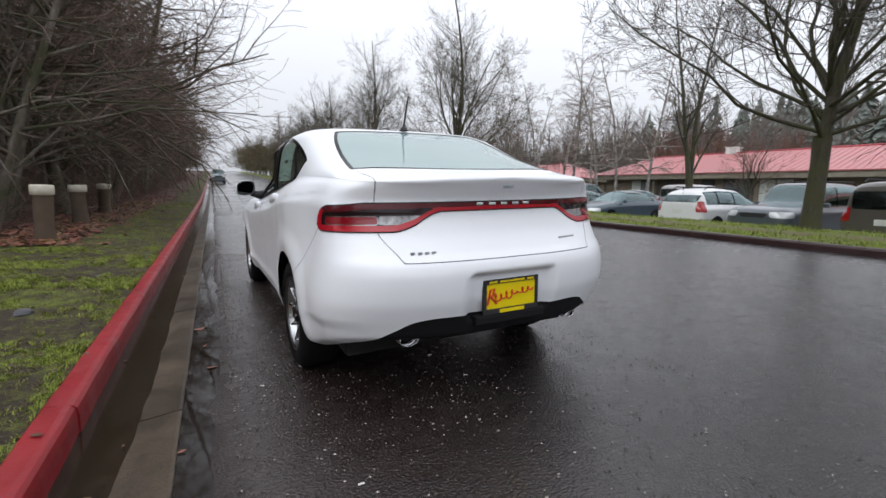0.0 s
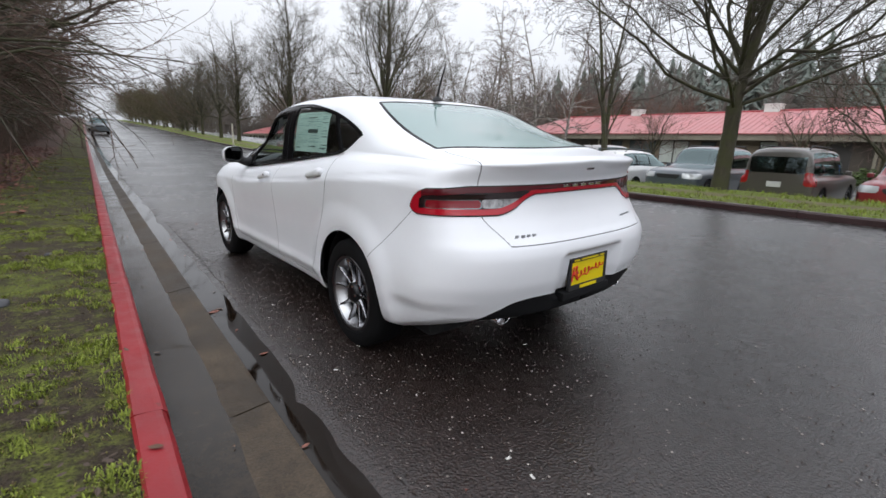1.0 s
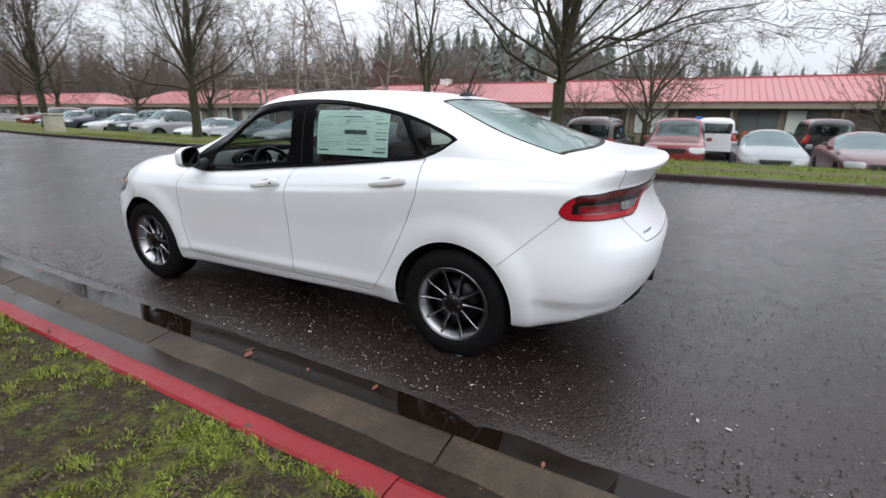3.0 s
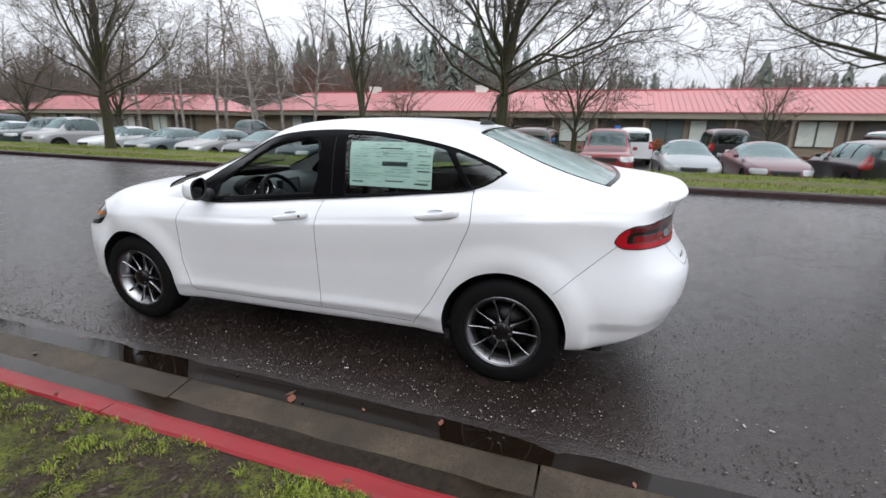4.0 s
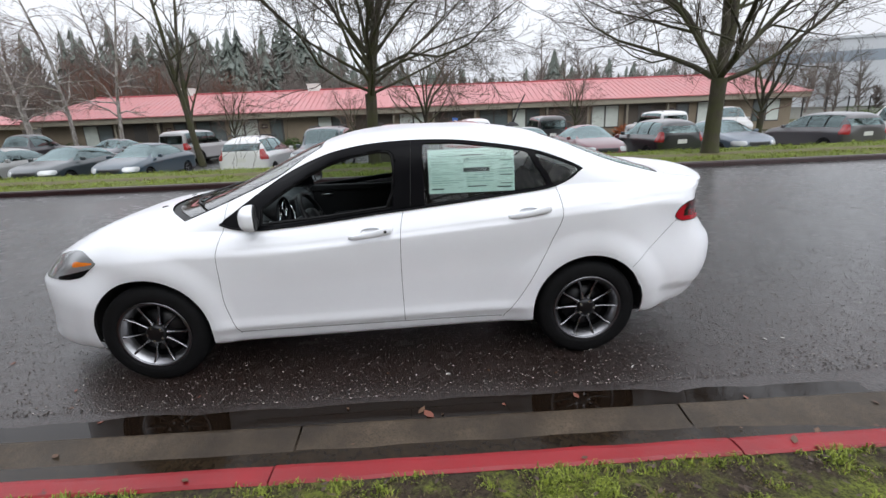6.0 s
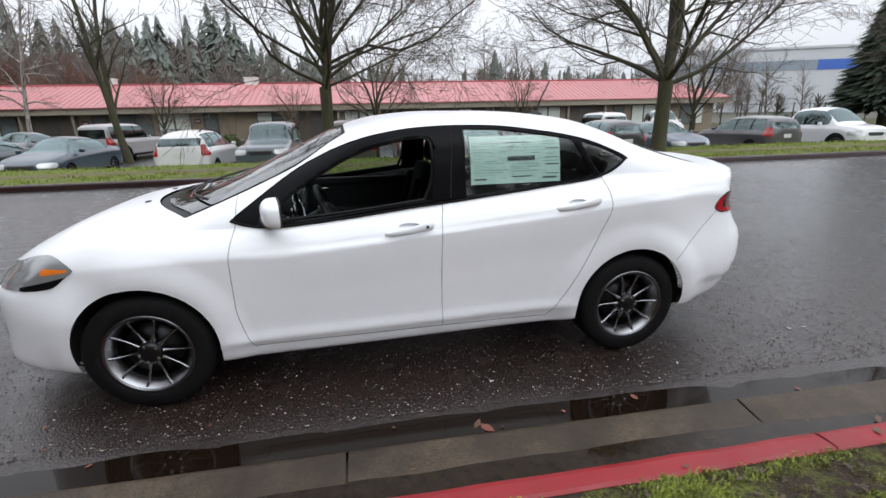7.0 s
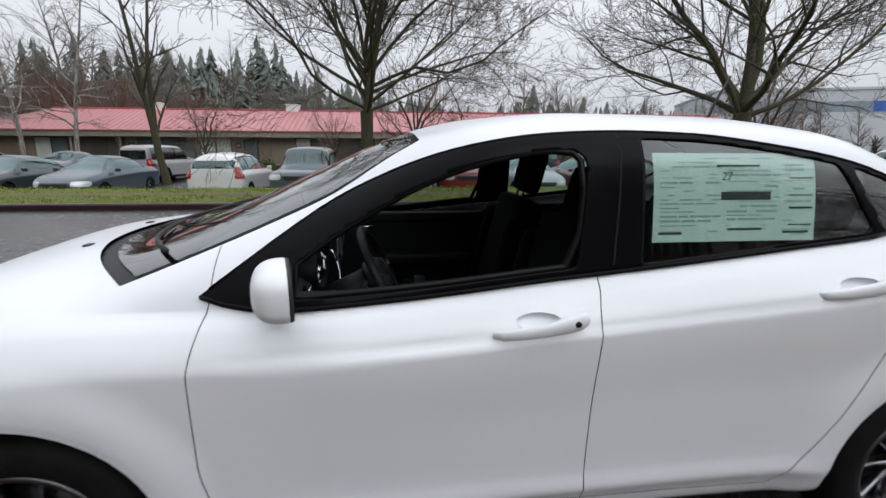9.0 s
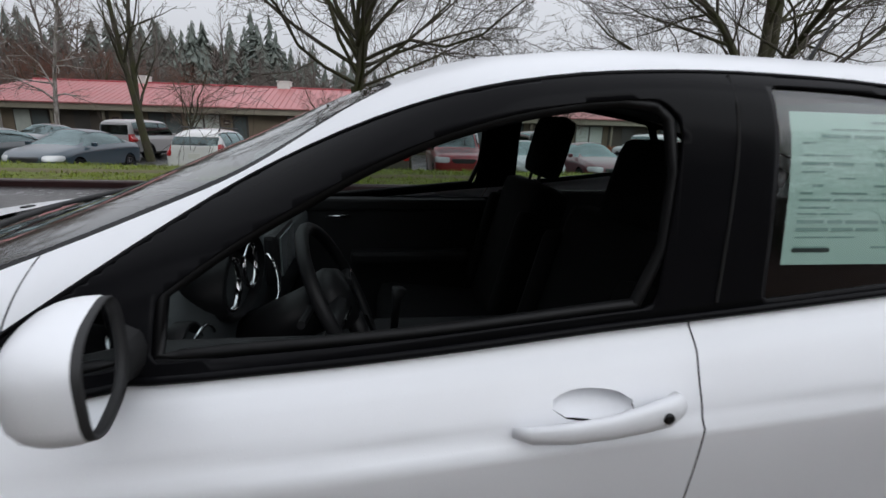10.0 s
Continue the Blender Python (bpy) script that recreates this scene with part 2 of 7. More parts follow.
def body_surface(k, n_main, n_end, n_side, n_top, extra=None):
    """The skin of a car from its outline curves. y runs forward from the rear axle."""
    y0, y1, l0, l1, e0, e1 = k["y0"], k["y1"], k["l0"], k["l1"], k["e0"], k["e1"]
    ys = [(y0 + l0 - l0 * math.sin(a * math.pi / 2 / n_end)) for a in range(n_end, 0, -1)]
    ys += list(np.linspace(y0 + l0, y1 - l1, n_main))
    ys += [(y1 - l1 + l1 * math.sin(a * math.pi / 2 / n_end)) for a in range(1, n_end + 1)]
    rows = []
    for y in ys:
        t = 1.0
        if y < y0 + l0:
            t = max(0.0, 1 - ((y0 + l0 - y) / l0) ** e0) ** (1 / e0)
        elif y > y1 - l1:
            t = max(0.0, 1 - ((y - y1 + l1) / l1) ** e1) ** (1 / e1)
        w, zs, zb, zc, xb = k["w"](y), k["zs"](y), k["zb"](y), k["zc"](y), k["xb"](y)
        zc = max(zc, zb + 0.004)
        sill = k["sill"](y) if "sill" in k else 1.0
        side = curve((zs, w - 0.11), (zs + 0.03, w - 0.05), (zs + 0.10, w - 0.024), (zs + 0.14, w - 0.017 + 0.010 * sill), (zs + 0.20, w - 0.010 - 0.003 * sill),
                     (zs + 0.5 * (zb - zs), w - 0.005), (zb - 0.125, w), (zb - 0.105, w - 0.006), (zb - 0.03, 0.45 * w + 0.55 * xb), (zb, xb))
        row = []
        for i in range(n_side):
            z = zs + (zb - zs) * i / n_side
            row.append([side(z), y, z])
        h = zc - zb
        lean, rise, flat = roof_shape(k, h, y)
        p1, p2 = (xb - lean, zb + rise * h), (flat * xb, zc)
        for i in range(n_top + 1):
            s = i / n_top
            a, b, c, d = (1 - s) ** 3, 3 * s * (1 - s) ** 2, 3 * s * s * (1 - s), s ** 3
            row.append([a * xb + b * p1[0] + c * p2[0], y, a * zb + b * p1[1] + (c + d) * zc])
        for p in row:
            p[0] *= t
            if extra:
                extra(p)
        rows.append(row)
    s = Surf()
    s.grid(rows, "body")
    return s


def wheel(parent, m, radius, width, rim_r, spokes, tyre_mat, rim_mat, dark_mat, detail=True, hub_mat=None):
    """A wheel with its outer face towards local +z of m."""
    w = new("wheel")
    w.parent = parent
    w.matrix_local = m
    I = Matrix.Identity(4)
    hw = width / 2
    seg = 48 if detail else 24
    prof = [(rim_r - 0.012, -hw + 0.02), (rim_r + 0.01, -hw), (radius - 0.03, -hw), (radius - 0.006, -hw + 0.025), (radius, -hw + 0.05),
            (radius, hw - 0.05), (radius - 0.006, hw - 0.022), (radius - 0.03, hw - 0.002), (rim_r + 0.02, hw), (rim_r + 0.006, hw - 0.004), (rim_r - 0.012, hw - 0.02)]
    bm = lathe(bmesh.new(), prof, I, seg)
    part("tyre", bm, tyre_mat, w, shade=True)
    rp = [(rim_r + 0.004, hw - 0.012), (rim_r - 0.002, hw - 0.004), (rim_r - 0.012, hw - 0.006), (rim_r - 0.016, hw - 0.014), (rim_r - 0.034, hw - 0.040), (rim_r - 0.046, hw - 0.075)]
    part("barrel", lathe(bmesh.new(), rp[3:], I, seg), M_BARREL if detail else dark_mat, w, "polished inner barrel" if detail else "", shade=True)
    part("barrel_back", lathe(bmesh.new(), [(rim_r - 0.046, hw - 0.075), (rim_r - 0.048, -hw + 0.03), (0.02, -hw + 0.035)], I, seg), dark_mat, w, shade=True)
    part("rim_edge", lathe(bmesh.new(), rp[:4], Matrix.Translation((0, 0, 0.0015)), seg), M_RIM_EDGE, w, shade=True)
    if detail:
        part("brake_disc", lathe(bmesh.new(), [(0.14, hw - 0.11), (0.14, hw - 0.085), (0.04, hw - 0.08), (0.0, hw - 0.08)], I, 32), dark_mat, w, shade=True)
    face = hw - 0.018
    # bowed spokes: broad at the hub, slim in the middle, flared where they meet the rim
    for i in range(spokes):
        a = 2 * math.pi * i / spokes
        bm = bmesh.new()
        rows = []
        for r, half, z, drift in ((0.035, 0.014, face - 0.006, 0.0), (0.07, 0.0088, face - 0.016, 0.0), (0.105, 0.0056, face - 0.018, 0.002), (0.14, 0.0050, face - 0.014, 0.004),
                                  (rim_r - 0.045, 0.0056, face - 0.007, 0.004), (rim_r - 0.024, 0.0085, face - 0.002, 0.001), (rim_r - 0.011, 0.017, face + 0.001, 0.0)):
            c = drift if i % 2 else -drift
            rows.append([bm.verts.new((r, c + u * half, z - d)) for u, d in ((-1.6, 0.034), (-1.0, 0.006), (-0.45, 0.0), (0.45, 0.0), (1.0, 0.006), (1.6, 0.034))])
        for p, q in zip(rows, rows[1:]):
            for c in range(5):
                bm.faces.new((p[c], q[c], q[c + 1], p[c + 1]))
        bmesh.ops.transform(bm, matrix=Matrix.Rotation(a, 4, "Z"), verts=bm.verts)
        bmesh.ops.recalc_face_normals(bm, faces=bm.faces)
        part("spoke", bm, rim_mat, w, shade=True)
    part("centre_cap", lathe(bmesh.new(), [(0.062, face - 0.03), (0.06, face - 0.004), (0.045, face + 0.004), (0.03, face + 0.008), (0.0, face + 0.009)], I, 24), hub_mat or dark_mat, w, shade=True)
    if detail:
        for i in range(5):
            a = 2 * math.pi * (i + 0.5) / 5
            part("lug_nut", lathe(bmesh.new(), [(0.009, face - 0.02), (0.009, face + 0.004), (0.0, face + 0.006)], Matrix.Translation((0.047 * math.cos(a), 0.047 * math.sin(a), 0.002)), 6), M_CHROME if detail else rim_mat, w)
    return w
# ------------------------------------------------------------------ shared materials
M_WHITE = paint("white_car_paint", (0.83, 0.84, 0.87), 0.38, 0.45)
M_BLACK_TRIM = plain("black_gloss_trim", (0.006, 0.006, 0.007), 0.12, spec=0.06)
M_RUBBER = plain("black_rubber", (0.018, 0.018, 0.019), 0.65)
M_BLACKTRIM = plain("grained_black_plastic", (0.006, 0.006, 0.007), 0.75)
M_BLACKTRIM.node_tree.nodes["Principled BSDF"].inputs["Specular IOR Level"].default_value = 0.25
M_SEAL = plain("black_window_seal", (0.005, 0.005, 0.0055), 0.45, spec=0.2)
M_TYRE = surface("tyre_rubber", (0.004, 0.004, 0.004), (0.010, 0.010, 0.011), 0.7, 20, 200, 0.2, 0.002, local=True, spec=0.12)
M_RIM = plain("dark_polished_alloy", (0.27, 0.27, 0.285), 0.16, 1.0)
M_RIM_EDGE = plain("grey_rim_edge", (0.16, 0.16, 0.17), 0.3, 1.0)
M_HUB = plain("dark_grey_hub", (0.03, 0.03, 0.032), 0.3, 0.8)
M_BARREL = plain("polished_wheel_barrel", (0.42, 0.42, 0.43), 0.28, 1.0)
M_DARK_METAL = plain("dark_wheel_metal", (0.010, 0.010, 0.011), 0.4, 0.3)
M_CHROME = plain("chrome", (0.75, 0.75, 0.77), 0.08, 1.0)
M_LINER = plain("black_liner", (0.01, 0.01, 0.01), 0.9)
M_SEAM = plain("panel_gap", (0.13, 0.13, 0.135), 0.9)
M_INTERIOR = surface("black_interior_plastic", (0.007, 0.007, 0.008), (0.012, 0.012, 0.013), 0.5, 8, 300, 0.25, 0.001, local=True, spec=0.25)
M_DASH = surface("grey_dash_top", (0.028, 0.033, 0.036), (0.046, 0.052, 0.055), 0.5, 8, 300, 0.25, 0.001, local=True)
M_SEAT = surface("black_seat_cloth", (0.003, 0.003, 0.003), (0.006, 0.006, 0.007), 0.9, 12, 400, 0.5, 0.001, local=True, spec=0.15)
M_RED_LAMP = plain("red_lamp_lens", (0.42, 0.004, 0.016), 0.2, coat=0.4)
M_SILVER = plain("satin_silver_badge", (0.42, 0.43, 0.45), 0.3, 0.6)
# copy of the red lens, darkened for the shade on the upper band
M_DIM_RED = plain("dim_red_lens", (0.085, 0.003, 0.007), 0.12, coat=0.3)
M_MID_RED = plain("shaded_red_lens", (0.20, 0.004, 0.010), 0.15, coat=0.4)
M_DARK_LAMP = plain("smoked_lamp_lens", (0.014, 0.005, 0.006), 0.08, coat=0.25)
M_CLEAR_LAMP = surface("clear_lamp_lens", (0.05, 0.045, 0.045), (0.55, 0.55, 0.56), 0.2, 45, 160, 0.5, 0.002, 0.4, local=True)
M_AMBER = plain("amber_reflector", (0.8, 0.2, 0.02), 0.15, coat=1.0)
M_HEADLAMP = plain("grey_headlamp_lens", (0.30, 0.31, 0.32), 0.1, 0.3, coat=1.0)
M_SIDE_GLASS = glass("tinted_side_glass", (0.55, 0.60, 0.60), 0.0, 1.5)
M_PRIVACY = glass("green_side_glass", (0.70, 0.80, 0.77), 0.0, 1.5)
M_SCREEN_GLASS = glass("green_windscreen_glass", (0.62, 0.70, 0.68), 0.0, 1.65)
# mist film whose pale green base also holds the sky's reflection
M_REAR_GLASS, rg_nt, rg_b = material("misted_green_rear_glass")
rg_b.inputs["Base Color"].default_value = (0.27, 0.37, 0.355, 1)
rg_b.inputs["Roughness"].default_value = 0.04
rg_b.inputs["IOR"].default_value = 1.7
rg_b.inputs["Alpha"].default_value = 0.86
M_PAPER = surface("window_paper", (0.62, 0.75, 0.70), (0.70, 0.82, 0.77), 0.8, 30, 200, 0.0, local=True)
M_PRINT = plain("grey_print", (0.40, 0.52, 0.49), 0.9)
M_PRINT_DARK = plain("dark_print", (0.05, 0.06, 0.06), 0.9)
M_YELLOW = plain("yellow_plate", (0.80, 0.62, 0.0), 0.35)
M_RED_INK = plain("red_ink", (0.6, 0.03, 0.02), 0.4)
M_MIRROR = plain("mirror_glass", (0.75, 0.77, 0.78), 0.01, 1.0)

# ------------------------------------------------------------------ the white sedan
CAR_M = pose(0, 0, 0, 0, 0, 1.3) @ pose(0, 0, 0, 0, -1.5, 0)
sedan = thing("white_sedan", CAR_M, "white four-door sedan parked at the red kerb, driver's window open", "car")

DART = dict(
    sill=lambda y: smooth(0.25, 0.5, y) * smooth(2.45, 2.2, y),
    y0=-1.005, y1=3.63, l0=0.50, l1=0.95, e0=2.7, e1=2.5, lean=0.09, flat=0.68, upright=1.0,
    w=curve((-1.0, 0.865), (-0.3, 0.885), (0.2, 0.885), (0.9, 0.868), (1.9, 0.868), (2.6, 0.882), (3.2, 0.875)),
    zs=curve((-1.0, 0.36), (-0.8, 0.345), (-0.6, 0.30), (-0.42, 0.25), (-0.3, 0.24), (0.4, 0.225), (2.3, 0.20), (3.0, 0.20), (3.3, 0.188), (3.6, 0.20)),
    zb=curve((-1.02, 1.05), (-0.8, 1.075), (-0.5, 1.095), (0.0, 1.105), (0.2, 1.092), (0.6, 1.047), (1.12, 0.994), (1.6, 0.947), (1.85, 0.925), (2.02, 0.915), (2.25, 0.925), (2.6, 0.925), (3.0, 0.89), (3.3, 0.82), (3.64, 0.66)),
    zc=curve((-1.02, 1.085), (-0.97, 1.115), (-0.9, 1.118), (-0.75, 1.122), (-0.6, 1.135), (-0.45, 1.185), (-0.2, 1.272), (0.1, 1.372), (0.35, 1.432), (0.7, 1.467), (1.1, 1.472),
             (1.45, 1.446), (1.7, 1.386), (2.0, 1.258), (2.4, 1.083), (2.62, 1.015), (2.8, 0.997), (3.0, 0.968), (3.2, 0.905), (3.42, 0.805), (3.55, 0.73), (3.64, 0.665)),
    xb=curve((-1.0, 0.76), (-0.5, 0.775), (0.0, 0.77), (0.5, 0.772), (1.13, 0.774), (1.7, 0.782), (2.0, 0.778), (2.3, 0.762), (2.7, 0.76), (3.2, 0.74)),
)
REAR_FACE = curve((0.25, 0.10), (0.45, 0.045), (0.55, 0.012), (0.66, 0.0), (0.71, 0.010), (0.76, 0.045), (0.86, 0.10), (0.93, 0.118), (0.99, 0.116), (1.035, 0.092), (1.09, 0.045), (1.2, 0.045))
FRONT_FACE = curve((0.19, 0.0), (0.25, 0.03), (0.31, 0.018), (0.38, 0.004), (0.5, 0.0), (0.62, 0.01), (0.66, -0.01), (0.75, -0.05))
CREASE = curve((-0.48, 1.03), (-0.11, 1.004), (0.2, 0.982), (0.55, 0.94), (1.1, 0.895), (1.64, 0.857), (2.3, 0.83))


def narrow(y, z):
    """The upper tail and the front wings draw in towards the lamps."""
    rear = 0.084 * smooth(0.50, 0.95, z) * (1 - 0.3 * smooth(0.98, 1.10, z)) * smooth(-0.05, -0.52, y)
    return 1 - rear - 0.055 * smooth(0.5, 0.74, z) * smooth(0.95, 0.86, z) * smooth(2.72, 3.0, y)



def dart_shape(p):
    """End faces, the plate recess and the wheel arch flares."""
    x, y, z = p
    if abs(x) > 0.6 and -0.75 < y < 2.5:
        d = z - CREASE(y)
        k = smooth(2.45, 1.7, y) * smooth(-0.72, -0.45, y)
        p[0] += math.copysign(0.004 * k * smooth(0.05, 0.0, d) * smooth(-0.03, 0.0, d) - 0.012 * k * smooth(0.002, -0.03, d) * smooth(-0.30, -0.05, d), x)
    p[0] *= narrow(y, z)
    if y < -0.45:
        p[1] += smooth(-0.55, -0.95, y) * REAR_FACE(z)
        hole = smooth(0.245, 0.215, abs(x)) * smooth(0.42, 0.45, z) * smooth(0.668, 0.645, z) * smooth(-0.8, -0.9, y)
        p[1] += 0.035 * hole
        p[0] *= 1 - 0.022 * smooth(0.47, 0.40, z) * smooth(-0.35, -0.6, y)
    if y > 2.9:
        p[1] += smooth(3.0, 3.5, y) * FRONT_FACE(z)
    if abs(x) > 0.6:
        for yc in (0.0, 2.703):
            d = math.hypot(y - yc, z - 0.335)
            p[0] += math.copysign(0.017 * smooth(0.53, 0.40, d) - 0.004 * smooth(0.375, 0.354, d), x)


ARCH = 0.352
sk = body_surface(DART, 200, 46, 62, 44, dart_shape)
# wheel openings
for yc in (0.0, 2.703):
    sk.cut("body", lambda x, y, z: ARCH - math.hypot(y - yc, (z - 0.335) * (1.0 if z > 0.335 else 0.8)) if abs(x) > 0.5 else -1.0, "arch_hole",
           lambda x, y, z: abs(x) > 0.45 and abs(y - yc) < 0.5 and z < 0.8)
# side windows
DLO_RAW = curve((-0.3, 1.30), (0.03, 1.198), (0.10, 1.150), (0.16, 1.120), (0.247, 1.094), (0.5, 1.066), (0.73, 1.040), (1.12, 1.001), (1.28, 0.987), (1.6, 0.954),
                (1.85, 0.932), (2.02, 0.921), (2.12, 0.928), (2.2, 0.944), (2.25, 0.962), (2.4, 1.0))
DLO_LOW = lambda y: max(DLO_RAW(y), DART["zb"](y) + 0.004) if 0.45 < y < 2.05 else DLO_RAW(y)
DLO_TOP = curve((-0.1, 1.10), (0.03, 1.203), (0.11, 1.243), (0.33, 1.322), (0.545, 1.364), (0.86, 1.401), (1.06, 1.406), (1.15, 1.404), (1.29, 1.396), (1.41, 1.381),
                (1.535, 1.355), (1.66, 1.314), (1.78, 1.262), (1.90, 1.200), (2.02, 1.124), (2.15, 1.033), (2.25, 0.962), (2.4, 0.85))
RAIL = curve((1.0, 0.047), (1.3, 0.045), (1.42, 0.048), (1.54, 0.056), (1.66, 0.068), (1.79, 0.084), (2.0, 0.10))
up = lambda x, y, z: abs(x) > 0.35 and -0.1 < y < 2.5 and z > 0.85
sk.cut("body", lambda x, y, z: min(z - DLO_LOW(y), DLO_TOP(y) - z), "dlo", up)
inset = lambda y, z, d: min(z - DLO_LOW(y) - d, DLO_TOP(y) - z - d)
sk.cut("dlo", lambda x, y, z: min(z - DLO_LOW(y) - 0.028, 2.0 - y, 0.06 - math.hypot(max(0.0, 0.06 - DLO_TOP(y) + z + RAIL(y)), max(0.0, 0.06 - y + 1.205 - (z - 1.0) * 0.10))), "front_window")
sk.cut("dlo", lambda x, y, z: min(inset(y, z, 0.02), 1.005 - y + (1.0 - z) * 0.0, (y - 0.245) * 0.83 - (z - 1.10) * 0.52), "rear_window")
sk.cut("dlo", lambda x, y, z: min(inset(y, z, 0.017), (0.205 - y) * 0.83 + (z - 1.10) * 0.52), "quarter_window")
# screens
XW = curve((1.55, 0.475), (1.64, 0.50), (2.0, 0.575), (2.5, 0.69), (2.7, 0.74))
ws = lambda x, y, z: z > 0.9 and 1.5 < y < 3.1
hood_edge = lambda x: 2.42 + 0.36 * (1 - (x / 0.74) ** 2)
sk.cut("body", lambda x, y, z: min(XW(y) - abs(x), y - 1.635 - 0.06 * (0.25 - x * x), hood_edge(x) - y), "windscreen", ws)
sk.cut("windscreen", lambda x, y, z: y - (hood_edge(x) - 0.055), "cowl")
sk.cut("windscreen", lambda x, y, z: max(abs(x) - XW(y) + 0.022, 1.655 + 0.06 * (0.25 - x * x) - y), "screen_frit")
XR = curve((-0.62, 0.645), (-0.5, 0.635), (0.0, 0.575), (0.26, 0.50), (0.3, 0.48))
rear_low = lambda x: -0.575 + 0.19 * x * x
sk.cut("body", lambda x, y, z: min(XR(y) - abs(x), 0.255 - 0.06 * x * x - y, y - rear_low(x)), "rear_screen", lambda x, y, z: z > 1.0 and -0.75 < y < 0.4)
sk.cut("rear_screen", lambda x, y, z: max(abs(x) - XR(y) + 0.022, y - 0.235 + 0.06 * x * x, rear_low(x) + 0.028 - y), "rear_frit")
# tail lamp band across the back
LT_LOW = curve((0.0, 0.942), (0.33, 0.940), (0.39, 0.918), (0.46, 0.876), (0.55, 0.852), (0.9, 0.856))
tip = lambda y: math.sqrt(max(0.0, 1 - (1 - min(1.0, max(0.0, (-0.545 - y) / 0.17))) ** 2))
lamp_top = lambda x, y: min(1.006 - 0.03 * smooth(0.45, 0.8, abs(x)), 0.892 + 0.095 * tip(y))
lamp_low = lambda x, y: max(LT_LOW(abs(x)), 0.886 - 0.045 * tip(y))
back = lambda x, y, z: y < -0.4 and z > 0.6
sk.cut("body", lambda x, y, z: min(lamp_top(x, y) - z, z - lamp_low(x, y)) if y < -0.5 else -0.05, "tail_lamp", back)
sk.cut("tail_lamp", lambda x, y, z: 0.0055 - min(lamp_top(x, y) - z, z - lamp_low(x, y)), "lamp_edge")
ring = lambda x, y: 0.031 - 0.010 * smooth(0.5, 0.3, abs(x))
sk.cut("tail_lamp", lambda x, y, z: min(lamp_top(x, y) - z - ring(x, y), z - lamp_low(x, y) - ring(x, y), -0.60 - y), "lamp_inner")
sk.cut("tail_lamp", lambda x, y, z: min(z - (lamp_top(x, y) + lamp_low(x, y)) / 2, -0.61 - y), "lamp_top")
lens_z = lambda x, z: min(0.926 - z, z - 0.886)
sk.cut("lamp_inner", lambda x, y, z: min(abs(x) - 0.395, 0.60 - abs(x), lens_z(x, z)), "lamp_clear")
sk.cut("lamp_inner", lambda x, y, z: min(abs(x) - 0.605, -0.632 - y, lens_z(x, z) - 0.003), "lamp_red_inner")
sk.cut("lamp_inner", lambda x, y, z: min(abs(x) - 0.601, -0.626 - y, lens_z(x, z) + 0.0015), "lamp_chrome")
# diffuser, black lower bumper
DIFF = curve((0.0, 0.462), (0.38, 0.465), (0.48, 0.455), (0.57, 0.41), (0.66, 0.355), (0.72, 0.33), (0.9, 0.22))
sk.cut("body", lambda x, y, z: DIFF(abs(x)) - z, "diffuser", lambda x, y, z: y < -0.62 and z < 0.6)
# head lamps
HL_TOP = curve((2.955, 0.774), (3.02, 0.818), (3.095, 0.842), (3.21, 0.822), (3.30, 0.792), (3.5, 0.74))
HL_LOW = curve((2.955, 0.786), (3.024, 0.737), (3.085, 0.694), (3.217, 0.671), (3.4, 0.660))
hl = lambda x, y, z: min(HL_TOP(y) - z, z - HL_LOW(y), abs(x) - 0.42)
sk.cut("body", lambda x, y, z: hl(x, y, z), "head_lamp", lambda x, y, z: y > 2.8)
sk.cut("head_lamp", lambda x, y, z: min(3.135 - y, y - 2.98, 0.786 - z, z - 0.751 - (3.135 - y) * 0.17), "amber")
sk.cut("head_lamp", lambda x, y, z: min(0.752 - (y - 3.0) * 0.25 - z, 3.27 - y), "lamp_dark")
# lower grille opening at the nose
sk.cut("body", lambda x, y, z: min(0.45 - abs(x), z - 0.30, 0.50 - z), "grille", lambda x, y, z: y > 3.2)
# panel seams
SILL = 0.302
FRONT_SEAM = curve((0.2, 2.12), (0.29, 2.18), (0.40, 2.225), (0.55, 2.25), (0.78, 2.248), (0.96, 2.215))
MID_SEAM = curve((0.2, 1.165), (0.6, 1.17), (0.9, 1.16), (1.02, 1.135))
REAR_SEAM = curve((0.2, 0.60), (0.31, 0.53), (0.45, 0.43), (0.62, 0.335), (0.80, 0.25), (0.97, 0.19), (1.11, 0.205))
side = lambda x, y, z: abs(x) > 0.6 and -0.2 < y < 2.5 and SILL < z < 1.15
sk.seam("body", lambda x, y, z: y - FRONT_SEAM(z), "gap_door_front", side)
sk.seam("body", lambda x, y, z: y - MID_SEAM(z), "gap_door_mid", side)
sk.seam("body", lambda x, y, z: (y - REAR_SEAM(z)) * 0.85, "gap_door_rear", lambda x, y, z: side(x, y, z) and math.hypot(y, z - 0.335) > ARCH + 0.02)
sk.seam("body", lambda x, y, z: z - SILL, "gap_sill", lambda x, y, z: abs(x) > 0.6 and 0.54 < y < 2.18)
lid = lambda x, y, z: min((0.615 if z > 0.9 else 0.53 + 0.085 * smooth(0.70, 0.87, z)) - abs(x), z - 0.725)
sk.seam("body", lambda x, y, z: lid(x, y, z), "gap_lid", lambda x, y, z: y < -0.55 and z > 0.6, 0.002)
bumper_line = lambda x, y, z: (0.63 - (y + 0.30) * 0.93 - z) * 0.7
